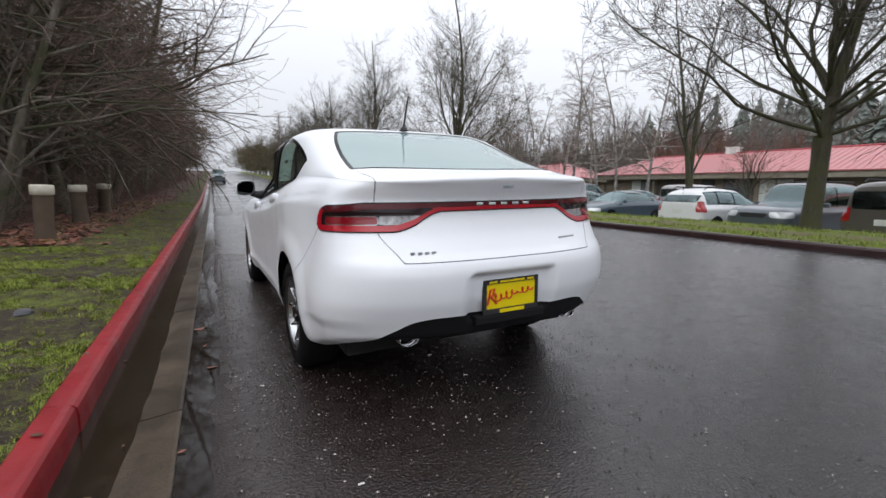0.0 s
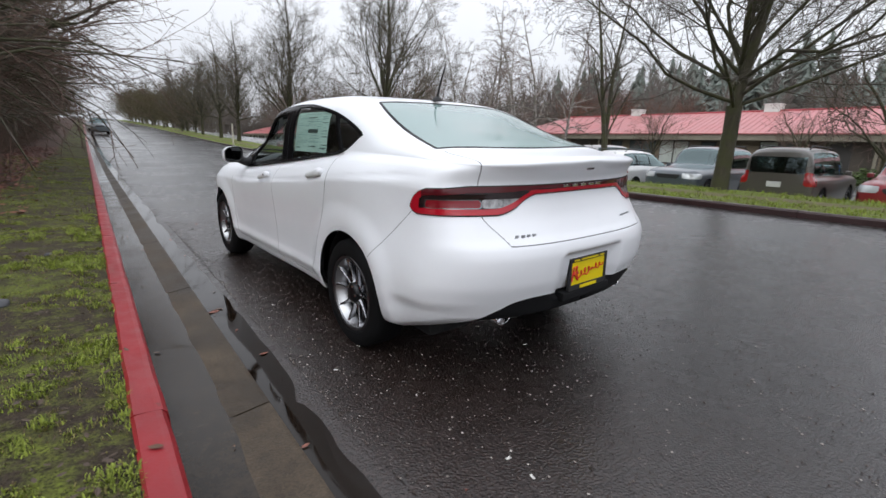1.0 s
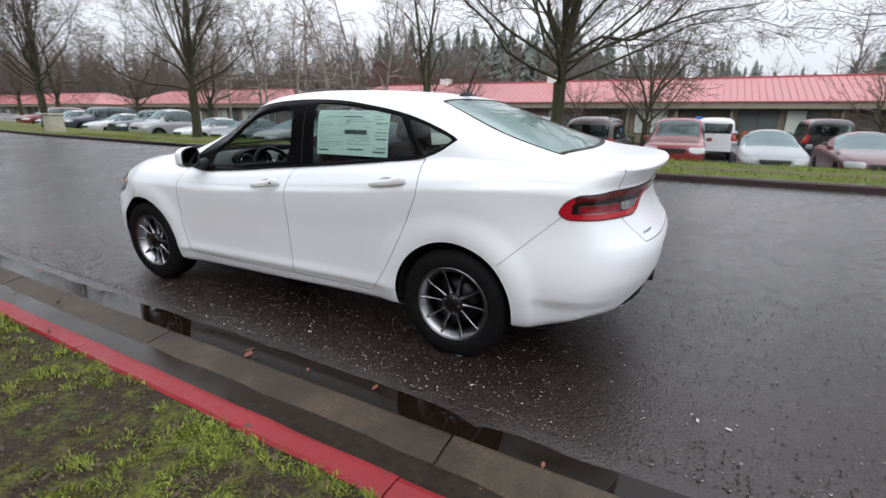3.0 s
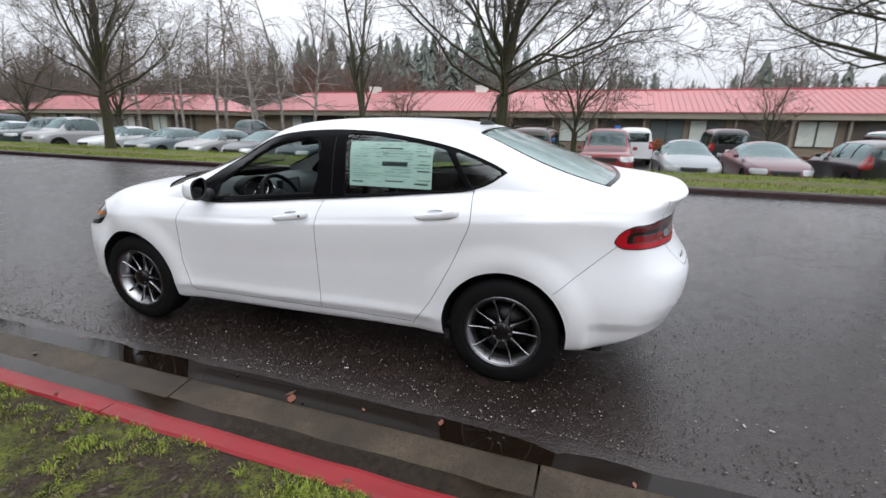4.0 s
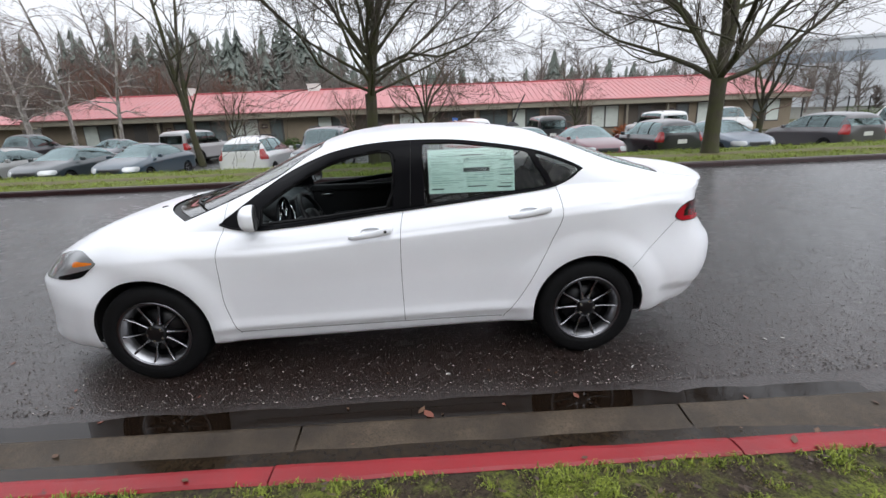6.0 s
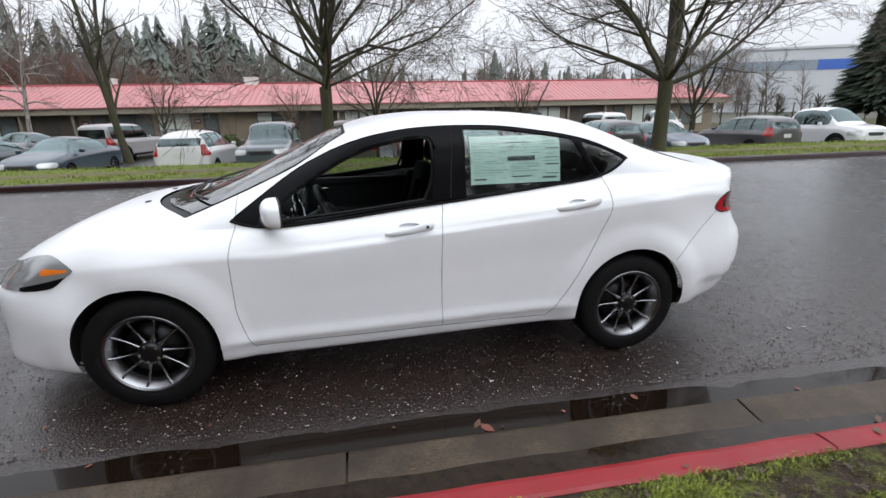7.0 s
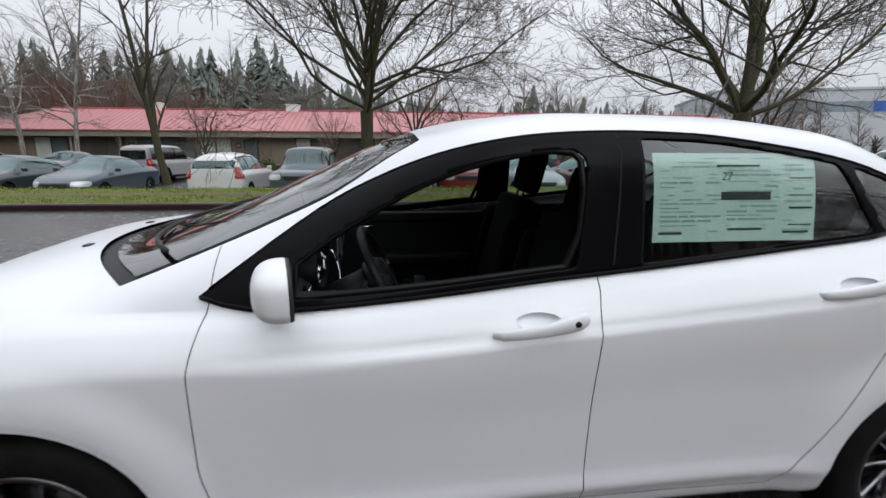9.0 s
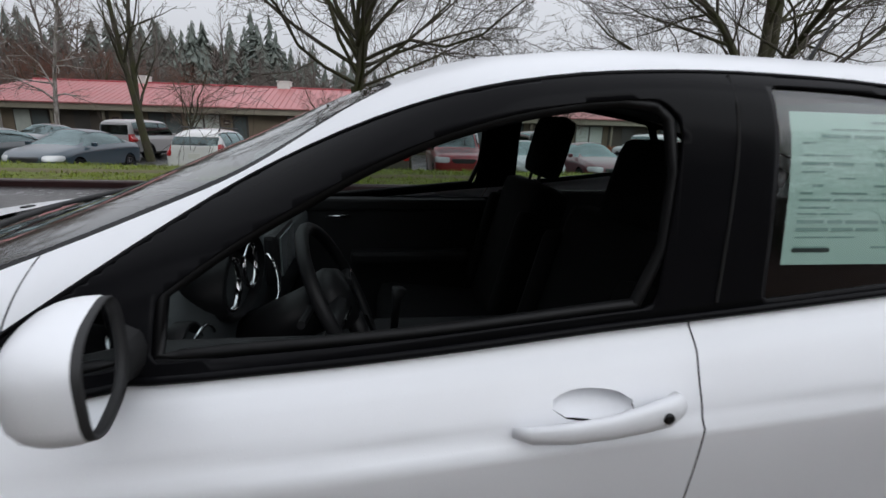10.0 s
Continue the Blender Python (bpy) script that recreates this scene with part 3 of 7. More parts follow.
sk.seam("body", bumper_line, "gap_bumper", lambda x, y, z: -0.56 < y < -0.27 and abs(x) > 0.6 and 0.55 < z < 0.92, 0.0013)
hood = lambda x, y, z: min(0.735 - 0.10 * (y - 2.5) - abs(x), 3.42 + 0.1 * (0.5 - x * x) - y)
# hollow cups behind the door handles
HANDLES = ((1.335, 0.896), (0.385, 0.976))
cup_r = lambda y, z, h: ((y - h[0]) / 0.066) ** 2 + ((z - h[1] - 0.002) / 0.022) ** 2
for i, h in enumerate(HANDLES):
    sk.cut("body", lambda x, y, z: 1 - cup_r(y, z, h), "cup%d" % i, lambda x, y, z: abs(x) > 0.6 and abs(y - h[0]) < 0.12 and abs(z - h[1]) < 0.08)
# split the skin into the panels one could lift away
sk.pick("body", lambda x, y, z: hood(x, y, z) > 0 and y > 2.45 and z > 0.68, "hood")
sk.pick("body", lambda x, y, z: lid(x, y, z) > 0 and y < -0.5, "trunk_lid")
door = lambda x, y, z: abs(x) > 0.6 and z > SILL and (z < DLO_LOW(y) + 0.003)
for s, nm in ((-1, "l"), (1, "r")):
    sk.pick("body", lambda x, y, z: x * s > 0 and door(x, y, z) and MID_SEAM(z) < y < FRONT_SEAM(z), "front_door_" + nm)
    sk.pick("body", lambda x, y, z: x * s > 0 and door(x, y, z) and REAR_SEAM(z) < y < MID_SEAM(z) and y > 0.1, "rear_door_" + nm)
    for lb in ("dlo", "front_window", "rear_window", "quarter_window", "tail_lamp", "lamp_clear", "lamp_red_inner", "lamp_chrome", "lamp_edge", "lamp_top", "lamp_dark", "head_lamp", "amber"):
        sk.pick(lb, lambda x, y, z: x * s > 0, lb + "_" + nm)
sk.pick("body", lambda x, y, z: y < -0.3 and (bumper_line(x, y, z) > 0 if y > -0.56 else z < 0.90), "rear_bumper")
sk.pick("body", lambda x, y, z: y > 3.02, "front_bumper")

sk.emit("body", "body", M_WHITE, sedan, "white painted fenders, roof and sills")
sk.emit("hood", "hood", M_WHITE, sedan)
lid_ob = sk.emit("trunk_lid", "trunk_lid", M_WHITE, sedan)
bumper_ob = sk.emit("rear_bumper", "rear_bumper", M_WHITE, sedan)
sk.emit("front_bumper", "front_bumper", M_WHITE, sedan)
for gap in ("gap_door_front", "gap_door_mid", "gap_door_rear", "gap_sill", "gap_lid", "gap_bumper", "gap_hood"):
    for sgn in (-1, 1):
        sk.pick(gap, lambda x, y, z: x * sgn > 0, gap + str(sgn))
        sk.emit(gap + str(sgn), "panel_gap", M_SEAM, sedan, off=-0.003)
doors = {}
for s, nm in ((-1, "l"), (1, "r")):
    doors["f" + nm] = sk.emit("front_door_" + nm, "front_door", M_WHITE, sedan, "white front door")
    doors["r" + nm] = sk.emit("rear_door_" + nm, "rear_door", M_WHITE, sedan, "white rear door")
    sk.emit("dlo_" + nm, "window_surround", M_BLACK_TRIM, sedan, "gloss black window frames and pillars", off=0.001, thick=0.008)
    if nm == "r":
        sk.emit("front_window_r", "side_window", M_SIDE_GLASS, sedan, "clear side glass", off=-0.004).visible_shadow = False
    sk.emit("rear_window_" + nm, "side_window", M_PRIVACY, sedan, "green-tinted rear side glass", off=-0.004).visible_shadow = False
    sk.emit("quarter_window_" + nm, "quarter_window", M_PRIVACY, sedan, "dark quarter glass", off=-0.003).visible_shadow = False
    lamp = sk.emit("tail_lamp_" + nm, "tail_lamp", M_RED_LAMP, sedan, "red racetrack tail lamp", off=0.004)
    sk.emit("lamp_edge_" + nm, "lamp_border", M_LINER, lamp, "thin black border", off=0.003)
    sk.emit("lamp_top_" + nm, "lamp_upper_band", M_DIM_RED, lamp, "dark red upper band", off=0.004)
    sk.emit("lamp_clear_" + nm, "reversing_lamp", M_CLEAR_LAMP, lamp, "clear reversing lens", off=0.002)
    sk.emit("lamp_red_inner_" + nm, "brake_lamp", M_MID_RED, lamp, off=0.001)
    sk.emit("lamp_chrome_" + nm, "lamp_trim", M_RIM, lamp, "thin bright trim", off=0.0015)
    lamp = sk.emit("head_lamp_" + nm, "head_lamp", M_HEADLAMP, sedan, "grey headlamp lens", off=0.003)
    sk.emit("lamp_dark_" + nm, "lamp_shell", M_BLACK_TRIM, lamp, "black lamp shell", off=0.003)
    sk.emit("amber_" + nm, "side_marker", M_AMBER, lamp, "amber side marker", off=0.004)
for s in (-1, 1):
    sk.pick("lamp_inner", lambda x, y, z: x * s > 0, "lamp_inner%d" % s)
    sk.emit("lamp_inner%d" % s, "lamp_bar", M_DARK_LAMP, sedan, "dark smoked lamp bar across the trunk", off=0.001)
sk.emit("windscreen", "windscreen", M_SCREEN_GLASS, sedan, "windscreen glass with rain drops", off=-0.003).visible_shadow = False
sk.emit("screen_frit", "windscreen_border", M_BLACK_TRIM, sedan, off=-0.002)
cowl_ob = sk.emit("cowl", "cowl", M_RUBBER, sedan, "black plastic cowl below the windscreen", off=-0.012, thick=0.01)
sk.emit("rear_screen", "rear_window_glass", M_REAR_GLASS, sedan, "greenish rear window", off=-0.003).visible_shadow = False
sk.emit("rear_frit", "rear_window_border", M_BLACK_TRIM, sedan, off=-0.002)
sk.emit("diffuser", "rear_diffuser", M_BLACKTRIM, sedan, "black lower bumper", off=-0.006, thick=0.01)
sk.emit("grille", "lower_grille", M_RUBBER, sedan, off=-0.01)

# dark inner shell behind the skin
inner = body_surface(DART, 50, 14, 12, 12, dart_shape)
for yc in (0.0, 2.703):
    inner.cut("body", lambda x, y, z: ARCH + 0.015 - math.hypot(y - yc, z - 0.335) if abs(x) > 0.5 else -1.0, "hole", lambda x, y, z: abs(x) > 0.4 and abs(y - yc) < 0.6)
inner.cut("body", lambda x, y, z: z - (0.965 if y > 0.9 else 1.0) if 0.0 < y < 2.45 else -1.0, "hole", None)
inner.cut("body", lambda x, y, z: z - 0.93 if 2.4 < y < 2.95 else -1, "hole")
inner.cut("body", lambda x, y, z: z - 1.05 if -0.65 < y < 0.05 else -1, "hole")
inner.emit("body", "inner_shell", M_LINER, sedan, "black inner panels", off=-0.03)
# roof lining under the roof, kept clear of the glass
lining = body_surface(DART, 50, 6, 4, 16, None)
lining.cut("body", lambda x, y, z: min(z - DLO_TOP(y) - 0.012, 1.66 - y, y - 0.27, abs(x) + 1), "lining", lambda x, y, z: z > 1.1)
lining.emit("lining", "roof_lining", M_INTERIOR, sedan, off=-0.02, flip=True)
# wheels, wheel wells, underbody
for yc in (0.0, 2.703):
    for s in (-1, 1):
        m = Matrix.Translation((s * 0.762, yc, 0.318)) @ pose(0, 0, 0, 0, 90 * s, 0) @ pose(0, 0, 0, 0, 0, 17 + 40 * (yc > 1) + 11 * (s > 0))
        wheel(sedan, m, 0.318, 0.215, 0.218, 10, M_TYRE, M_RIM, M_DARK_METAL, True, M_HUB)
        bm = bmesh.new()
        ra, rb = [], []
        for i in range(25):
            a = math.pi * (i / 24 * 1.10 - 0.05)
            r = ARCH + 0.012
            ra.append(bm.verts.new((s * 0.825, yc + r * math.cos(a), 0.335 + r * math.sin(a))))
            rb.append(bm.verts.new((s * 0.50, yc + r * math.cos(a), 0.335 + r * math.sin(a))))
        for i in range(24):
            bm.faces.new((ra[i], ra[i + 1], rb[i + 1], rb[i]))
        bm.faces.new(rb)
        part("wheel_well", bm, M_LINER, sedan)
part("underbody", box_bm(-0.70, 0.70, -0.55, 2.95, 0.205, 0.29, 0.02), M_LINER, sedan, "black underbody")
part("cabin_floor", box_bm(-0.78, 0.78, 0.40, 2.30, 0.29, 0.32), M_INTERIOR, sedan)
part("bulkhead", box_bm(-0.74, 0.74, 2.34, 2.40, 0.3, 0.90), M_LINER, sedan)

# door handles: a scooped recess and a pull
def handle(door_ob, s, yc, zc, keyhole):
    x = 0.8755
    i = HANDLES.index((yc, zc))
    ids, vs, fs = {}, [], []
    for poly in sk.polys["cup%d" % i]:
        if sk.V[poly[0]][0] * s > 0:
            for v in poly:
                if v not in ids:
                    ids[v] = len(vs)
                    p = sk.V[v]
                    vs.append((p[0] - s * 0.026 * math.sqrt(max(0.0, 1 - cup_r(p[1], p[2], (yc, zc)))), p[1], p[2]))
            fs.append([ids[v] for v in poly])
    raw("handle_cup", vs, fs, M_WHITE, door_ob, "hollow behind the handle", shade=True)
    bm = bmesh.new()
    tube(bm, [(s * (x - 0.008), yc + 0.130, zc - 0.017), (s * (x + 0.010), yc + 0.105, zc - 0.015), (s * (x + 0.024), yc + 0.05, zc - 0.009), (s * (x + 0.027), yc - 0.01, zc - 0.003),
              (s * (x + 0.027), yc - 0.055, zc + 0.004), (s * (x + 0.023), yc - 0.095, zc + 0.010), (s * (x + 0.012), yc - 0.113, zc + 0.012), (s * (x - 0.008), yc - 0.120, zc + 0.012)],
         [0.006, 0.010, 0.0125, 0.0135, 0.016, 0.0175, 0.016, 0.011], 14)
    bmesh.ops.scale(bm, vec=(0.75, 1, 1.4), space=Matrix.Translation((-s * x, 0, -zc)), verts=bm.verts)
    h = part("door_handle", bm, M_WHITE, door_ob, "white pull handle", shade=True)
    if keyhole:
        bm = lathe(bmesh.new(), [(0.009, 0.0), (0.008, 0.004), (0.004, 0.005), (0.0, 0.003)], pose(s * (x + 0.0290), yc - 0.088, zc + 0.0125, 0, 90 * s, 0), 16)
        part("keyhole", bm, M_DARK_METAL, door_ob, shade=True)


for s, nm in ((-1, "l"), (1, "r")):
    handle(doors["f" + nm], s, 1.335, 0.896, s < 0)
    handle(doors["r" + nm], s, 0.385, 0.976, False)


# door mirrors: a bowl that narrows forward, a black bezel and the glass
def door_mirror(s):
    m = Matrix.Translation((s * 0.908, 1.978, 1.032)) @ pose(0, 0, 0, 0, 0, -14 * s)

    def rim(a, k, y):
        c, d = math.cos(a), math.sin(a)
        fx, fz = math.copysign(abs(c) ** 0.70, c), math.copysign(abs(d) ** 0.70, d)
        tall = 0.067 * (1.0 - 0.13 * fx * s) * (1.0 if fz > 0 else 1.04)
        return Vector((fx * 0.084 * k + 0.018 * s * (1 - k), y, fz * tall * k + 0.006 * (1 - k) - 0.012 * s * fx * (fz < 0)))

    n = 40
    bm = bmesh.new()
    rows = []
    for k, y in ((0.965, -0.004), (1.0, 0.006), (1.0, 0.020), (0.985, 0.032), (0.94, 0.045), (0.86, 0.057), (0.72, 0.068), (0.50, 0.076), (0.25, 0.080)):
        rows.append([bm.verts.new(m @ rim(2 * math.pi * i / n, k, y)) for i in range(n)])
    for p, q in zip(rows, rows[1:]):
        for i in range(n):
            bm.faces.new((p[i], p[(i + 1) % n], q[(i + 1) % n], q[i]))
    bm.faces.new(rows[-1])
    bmesh.ops.recalc_face_normals(bm, faces=bm.faces)
    shell = part("door_mirror", bm, M_WHITE, sedan, "white mirror housing", shade=True)
    bm = bmesh.new()
    rows = []
    for k, y in ((0.985, 0.004), (0.975, -0.006), (0.95, -0.009), (0.86, -0.004), (0.855, 0.004)):
        rows.append([bm.verts.new(m @ rim(2 * math.pi * i / n, k, y)) for i in range(n)])
    for p, q in zip(rows, rows[1:]):
        for i in range(n):
            bm.faces.new((p[i], p[(i + 1) % n], q[(i + 1) % n], q[i]))
    part("mirror_bezel", bm, M_RUBBER, shell, "black bezel", shade=True)
    bm = bmesh.new()
    bm.faces.new([bm.verts.new(m @ rim(2 * math.pi * i / n, 0.865, -0.001)) for i in range(n)])
    part("mirror_glass", bm, M_MIRROR, shell, "mirror glass")
    part("mirror_foot", tube(bmesh.new(), [(s * 0.755, 2.05, 0.962), (s * 0.80, 2.045, 0.966), (s * 0.86, 2.03, 0.985)], [0.05, 0.036, 0.028], 12), M_RUBBER, shell, shade=True)


door_mirror(-1)
door_mirror(1)

# window trim, belt strips and the door split in the pillar
for s in (-1, 1):
    def skin_x(y, z):
        xb, zb, zc = DART["xb"](y), DART["zb"](y), DART["zc"](y)
        h = zc - zb
        lean, rise, flat = roof_shape(DART, h, y)
        q0, q1 = 0.0, 1.0
        for _ in range(24):
            q = (q0 + q1) / 2
            zz = (1 - q) ** 3 * zb + 3 * q * (1 - q) ** 2 * (zb + rise * h) + (3 * q * q * (1 - q) + q ** 3) * zc
            q0, q1 = (q, q1) if zz < z else (q0, q)
        return (1 - q) ** 3 * xb + 3 * q * (1 - q) ** 2 * (xb - lean) + 3 * q * q * (1 - q) * flat * xb
    ptsb = [(s * (skin_x(y, DLO_LOW(y) + 0.004) + 0.002), y, DLO_LOW(y) + 0.006) for y in np.linspace(0.20, 2.24, 34)]
    part("belt_strip", tube(bmesh.new(), ptsb, 0.0075, 6), M_BLACK_TRIM, sedan, shade=True)
    ptst = [(s * (skin_x(y, DLO_TOP(y)) + 0.001), y, DLO_TOP(y) - 0.002) for y in np.linspace(0.05, 2.22, 40)]
    part("roof_strip", tube(bmesh.new(), ptst, 0.005, 6), M_BLACK_TRIM, sedan, shade=True)
    # window seal round the front opening
    lo, hi = [], []
    for y in np.linspace(1.20, 1.995, 24):
        if DLO_TOP(y) - RAIL(y) > DLO_LOW(y) + 0.04:
            if y > 1.2:
                lo.append((s * (skin_x(y, DLO_LOW(y) + 0.032) - 0.014), y, DLO_LOW(y) + 0.032))
            if y > 1.24:
                hi.append((s * (skin_x(y, DLO_TOP(y) - RAIL(y) - 0.004) - 0.014), y, DLO_TOP(y) - RAIL(y) - 0.004))
    part("window_seal", tube(bmesh.new(), lo + hi[::-1] + [(s * (skin_x(1.2, z) - 0.014), yy, z) for yy, z in ((1.212, DLO_TOP(1.22) - 0.057), (1.190, DLO_TOP(1.2) - 0.079), (1.182, 1.24), (1.192, 1.12))] + lo[:1], 0.011, 6, False), M_SEAL, sedan, "black rubber window seal", shade=True)
    yq = 1.085
    ptsp = [(s * (skin_x(yq, z) + 0.002), yq + (1.2 - z) * 0.06, z) for z in np.linspace(1.03, 1.40, 8)]
    part("pillar_gap", tube(bmesh.new(), ptsp, 0.003, 5), M_LINER, sedan)

# sticker on the rear side glass, with bars of print
def on_window(y, z, out):
    return Vector((-(skin_x(y, z) + out), y, z))


def sheet(y0, y1, z0, z1, out, mat, name, parent=None, n=6):
    bm = bmesh.new()
    g = [[bm.verts.new(on_window(y0 + (y1 - y0) * i / n, z0 + (z1 - z0) * j / n - 0.02 * (y0 + (y1 - y0) * i / n - 0.7) * 0.0, out)) for j in range(n + 1)] for i in range(n + 1)]
    for i in range(n):
        for j in range(n):
            bm.faces.new((g[i][j], g[i][j + 1], g[i + 1][j + 1], g[i + 1][j]))
    return part(name, bm, mat, parent or sedan)


paper = sheet(0.455, 0.975, 1.090, 1.345, -0.0075, M_PAPER, "price_sticker")
paper["label"] = "pale green-white printed price sheet on the rear window"
random.seed(5)
for col0, col1 in ((0.955, 0.765), (0.745, 0.575), (0.56, 0.47)):
    z = 1.332
    while z > 1.105:
        hgt = random.choice((0.003, 0.003, 0.004, 0.006))
        a = col0
        while a > col1 + 0.02:
            ln = random.uniform(0.015, 0.07)
            if random.random() < 0.6:
                sheet(max(col1, a - ln), a, z - hgt, z, -0.0068, M_PRINT, "print_line", paper, 2)
            a -= ln + 0.006
        z -= hgt + random.choice((0.007, 0.009, 0.014))
sheet(0.64, 0.777, 1.306, 1.312, -0.0062, M_PRINT_DARK, "print_block", paper, 2)
for z0, z1 in ((1.272, 1.276), (1.222, 1.226), (1.184, 1.190), (1.135, 1.139)):
    sheet(0.466, 0.543, z0, z1, -0.0062, M_PRINT_DARK, "print_block", paper, 2)
sheet(0.885, 0.958, 1.112, 1.119, -0.0062, M_PRINT_DARK, "print_block", paper, 2)
sheet(0.605, 0.765, 1.211, 1.235, -0.0062, M_PRINT_DARK, "print_block", paper, 2)
sheet(0.63, 0.74, 1.122, 1.129, -0.0062, M_PRINT_DARK, "print_block", paper, 2)
sheet(0.475, 0.56, 1.112, 1.119, -0.0062, M_PRINT_DARK, "print_block", paper, 2)

number = bpy.data.curves.new("print_number", "FONT")
number.body = "27"
number.size = 0.034
number.materials.append(M_PRINT_DARK)
number_ob = new("print_number", number)
number_ob.parent = paper
number_ob.matrix_local = Matrix.Translation(on_window(0.765, 1.268, -0.006)) @ Matrix(((0, 0, -1, 0), (-1, 0, 0, 0), (0, 1, 0, 0), (0, 0, 0, 1)))
# plate, badges, exhausts, antenna, wipers, washer jets
py = -0.962
plate = part("number_plate", box_bm(-0.150, 0.150, py - 0.004, py + 0.004, 0.465, 0.612, 0.003), M_YELLOW, bumper_ob, "yellow dealer plate with red script")
fr = bmesh.new()
for a in ((-0.160, 0.160, 0.598, 0.620), (-0.160, 0.160, 0.452, 0.478), (-0.160, -0.143, 0.478, 0.598), (0.143, 0.160, 0.478, 0.598)):
    box(fr, a[0], a[1], py - 0.010, py + 0.006, a[2], a[3], 0.002)
part("plate_frame", fr, M_RUBBER, plate, "black plate frame")
for x0, x1 in ((-0.13, -0.085), (-0.07, 0.075), (0.09, 0.13)):
    part("frame_print", box_bm(x0, x1, py - 0.0115, py - 0.0095, 0.603, 0.612), M_YELLOW, plate)
part("frame_print", box_bm(-0.07, 0.075, py - 0.0115, py - 0.0095, 0.456, 0.473), M_YELLOW, plate)
script = []
for i in range(150):
    u = i / 149
    hgt = 0.013 * (1.0 + 0.5 * math.sin(u * 17 + 1) + 0.4 * math.sin(u * 7))
    script.append((-0.10 + 0.222 * u + 0.010 * math.cos(u * 44), py - 0.007, 0.528 + 0.03 * u + hgt * math.sin(u * 44)))
part("plate_script", tube(bmesh.new(), script, 0.0034, 5), M_RED_INK, plate, "red scribble in place of lettering")
part("plate_script", tube(bmesh.new(), [(-0.137, py - 0.007, 0.50), (-0.122, py - 0.007, 0.57), (-0.098, py - 0.007, 0.575), (-0.105, py - 0.007, 0.545), (-0.12, py - 0.007, 0.538), (-0.085, py - 0.007, 0.502)], 0.0055, 5), M_RED_INK, plate)
part("plate_lamp_panel", box_bm(-0.20, 0.20, -0.972, -0.90, 0.405, 0.452, 0.01), M_BLACKTRIM, bumper_ob, "black plate panel")


def rear_y(x, z):
    """The back face of the car at a place across and up."""
    best, yb = 9.0, -0.9
    x = x / narrow(-0.8, z)
    for y in np.linspace(-1.005, -0.55, 90):
        t = max(0.0, 1 - ((-0.505 - y) / 0.50) ** 2.7) ** (1 / 2.7) if y < -0.505 else 1.0
        e = abs(t * (DART["w"](y) - 0.01) - abs(x))
        if e < best:
            best, yb = e, y
    return yb + smooth(-0.55, -0.95, yb) * REAR_FACE(z)


for i in range(5):
    x = -0.135 + 0.0675 * i
    y = rear_y(x, 0.972) - 0.006
    part("badge_letter", box_bm(x - 0.019, x + 0.019, y - 0.005, y + 0.004, 0.965, 0.979, 0.003), M_CHROME, lid_ob, "chrome letter block")
y = rear_y(0, 1.05) - 0.004
part("badge", box_bm(-0.03, 0.03, y - 0.004, y + 0.004, 1.046, 1.066, 0.003), M_CHROME, lid_ob, "small chrome emblem")
for i in range(4):
    x = -0.490 + 0.031 * i
    y = rear_y(x, 0.764) - 0.003
    part("badge_letter", box_bm(x - 0.010, x + 0.010, y - 0.003, y + 0.004, 0.757, 0.771, 0.002), M_SILVER, lid_ob)
for i in range(6):
    x = 0.33 + 0.022 * i
    y = rear_y(x, 0.79) - 0.003
    part("badge_letter", box_bm(x - 0.007, x + 0.007, y - 0.003, y + 0.004, 0.786, 0.795, 0.002), M_SILVER, lid_ob)
for s in (-1, 1):
    m = pose(s * 0.485, -0.84, 0.35, 90, 0, 0) @ Matrix.Diagonal((1.35, 0.85, 1, 1))
    part("exhaust_tip", lathe(bmesh.new(), [(0.037, -0.14), (0.037, 0.0), (0.035, 0.005), (0.032, 0.003), (0.03, -0.10)], m, 28), M_CHROME, sedan, "oval chrome exhaust tip", shade=True)
    part("exhaust_inside", lathe(bmesh.new(), [(0.029, -0.09), (0.0, -0.09)], m, 16), M_LINER, sedan)
part("antenna_foot", lathe(bmesh.new(), [(0.035, 0.0), (0.03, 0.012), (0.012, 0.03), (0.0, 0.032)], pose(0, 0.315, 1.432, 0, 0, 0) @ Matrix.Diagonal((0.7, 1.6, 1, 1)), 20), M_RUBBER, sedan, shade=True)
part("antenna", tube(bmesh.new(), [(0, 0.31, 1.455), (0, 0.275, 1.55), (0, 0.221, 1.655)], [0.0075, 0.006, 0.0045], 8), M_RUBBER, sedan, "black roof antenna", shade=True)
for s in (-1, 1):
    x = s * 0.225
    part("washer_jet", box_bm(x - 0.02, x + 0.02, 2.80, 2.825, DART["zc"](2.81) - 0.014, DART["zc"](2.81) + 0.003, 0.004), M_RUBBER, sedan)
for x0, x1 in ((-0.62, -0.02), (-0.10, 0.52)):
    pts = []
    for i in range(9):
        x = x0 + (x1 - x0) * i / 8
        y = hood_edge(x) - 0.16 - 0.06 * i / 8
        xb, zb, zc = DART["xb"](y), DART["zb"](y), DART["zc"](y)
        pts.append((x, y, zc - 0.5 * (zc - zb) * (x / xb) ** 2 * 0.9 + 0.018))
    part("wiper", tube(bmesh.new(), pts, 0.008, 6), M_RUBBER, sedan, "black wiper", shade=True)

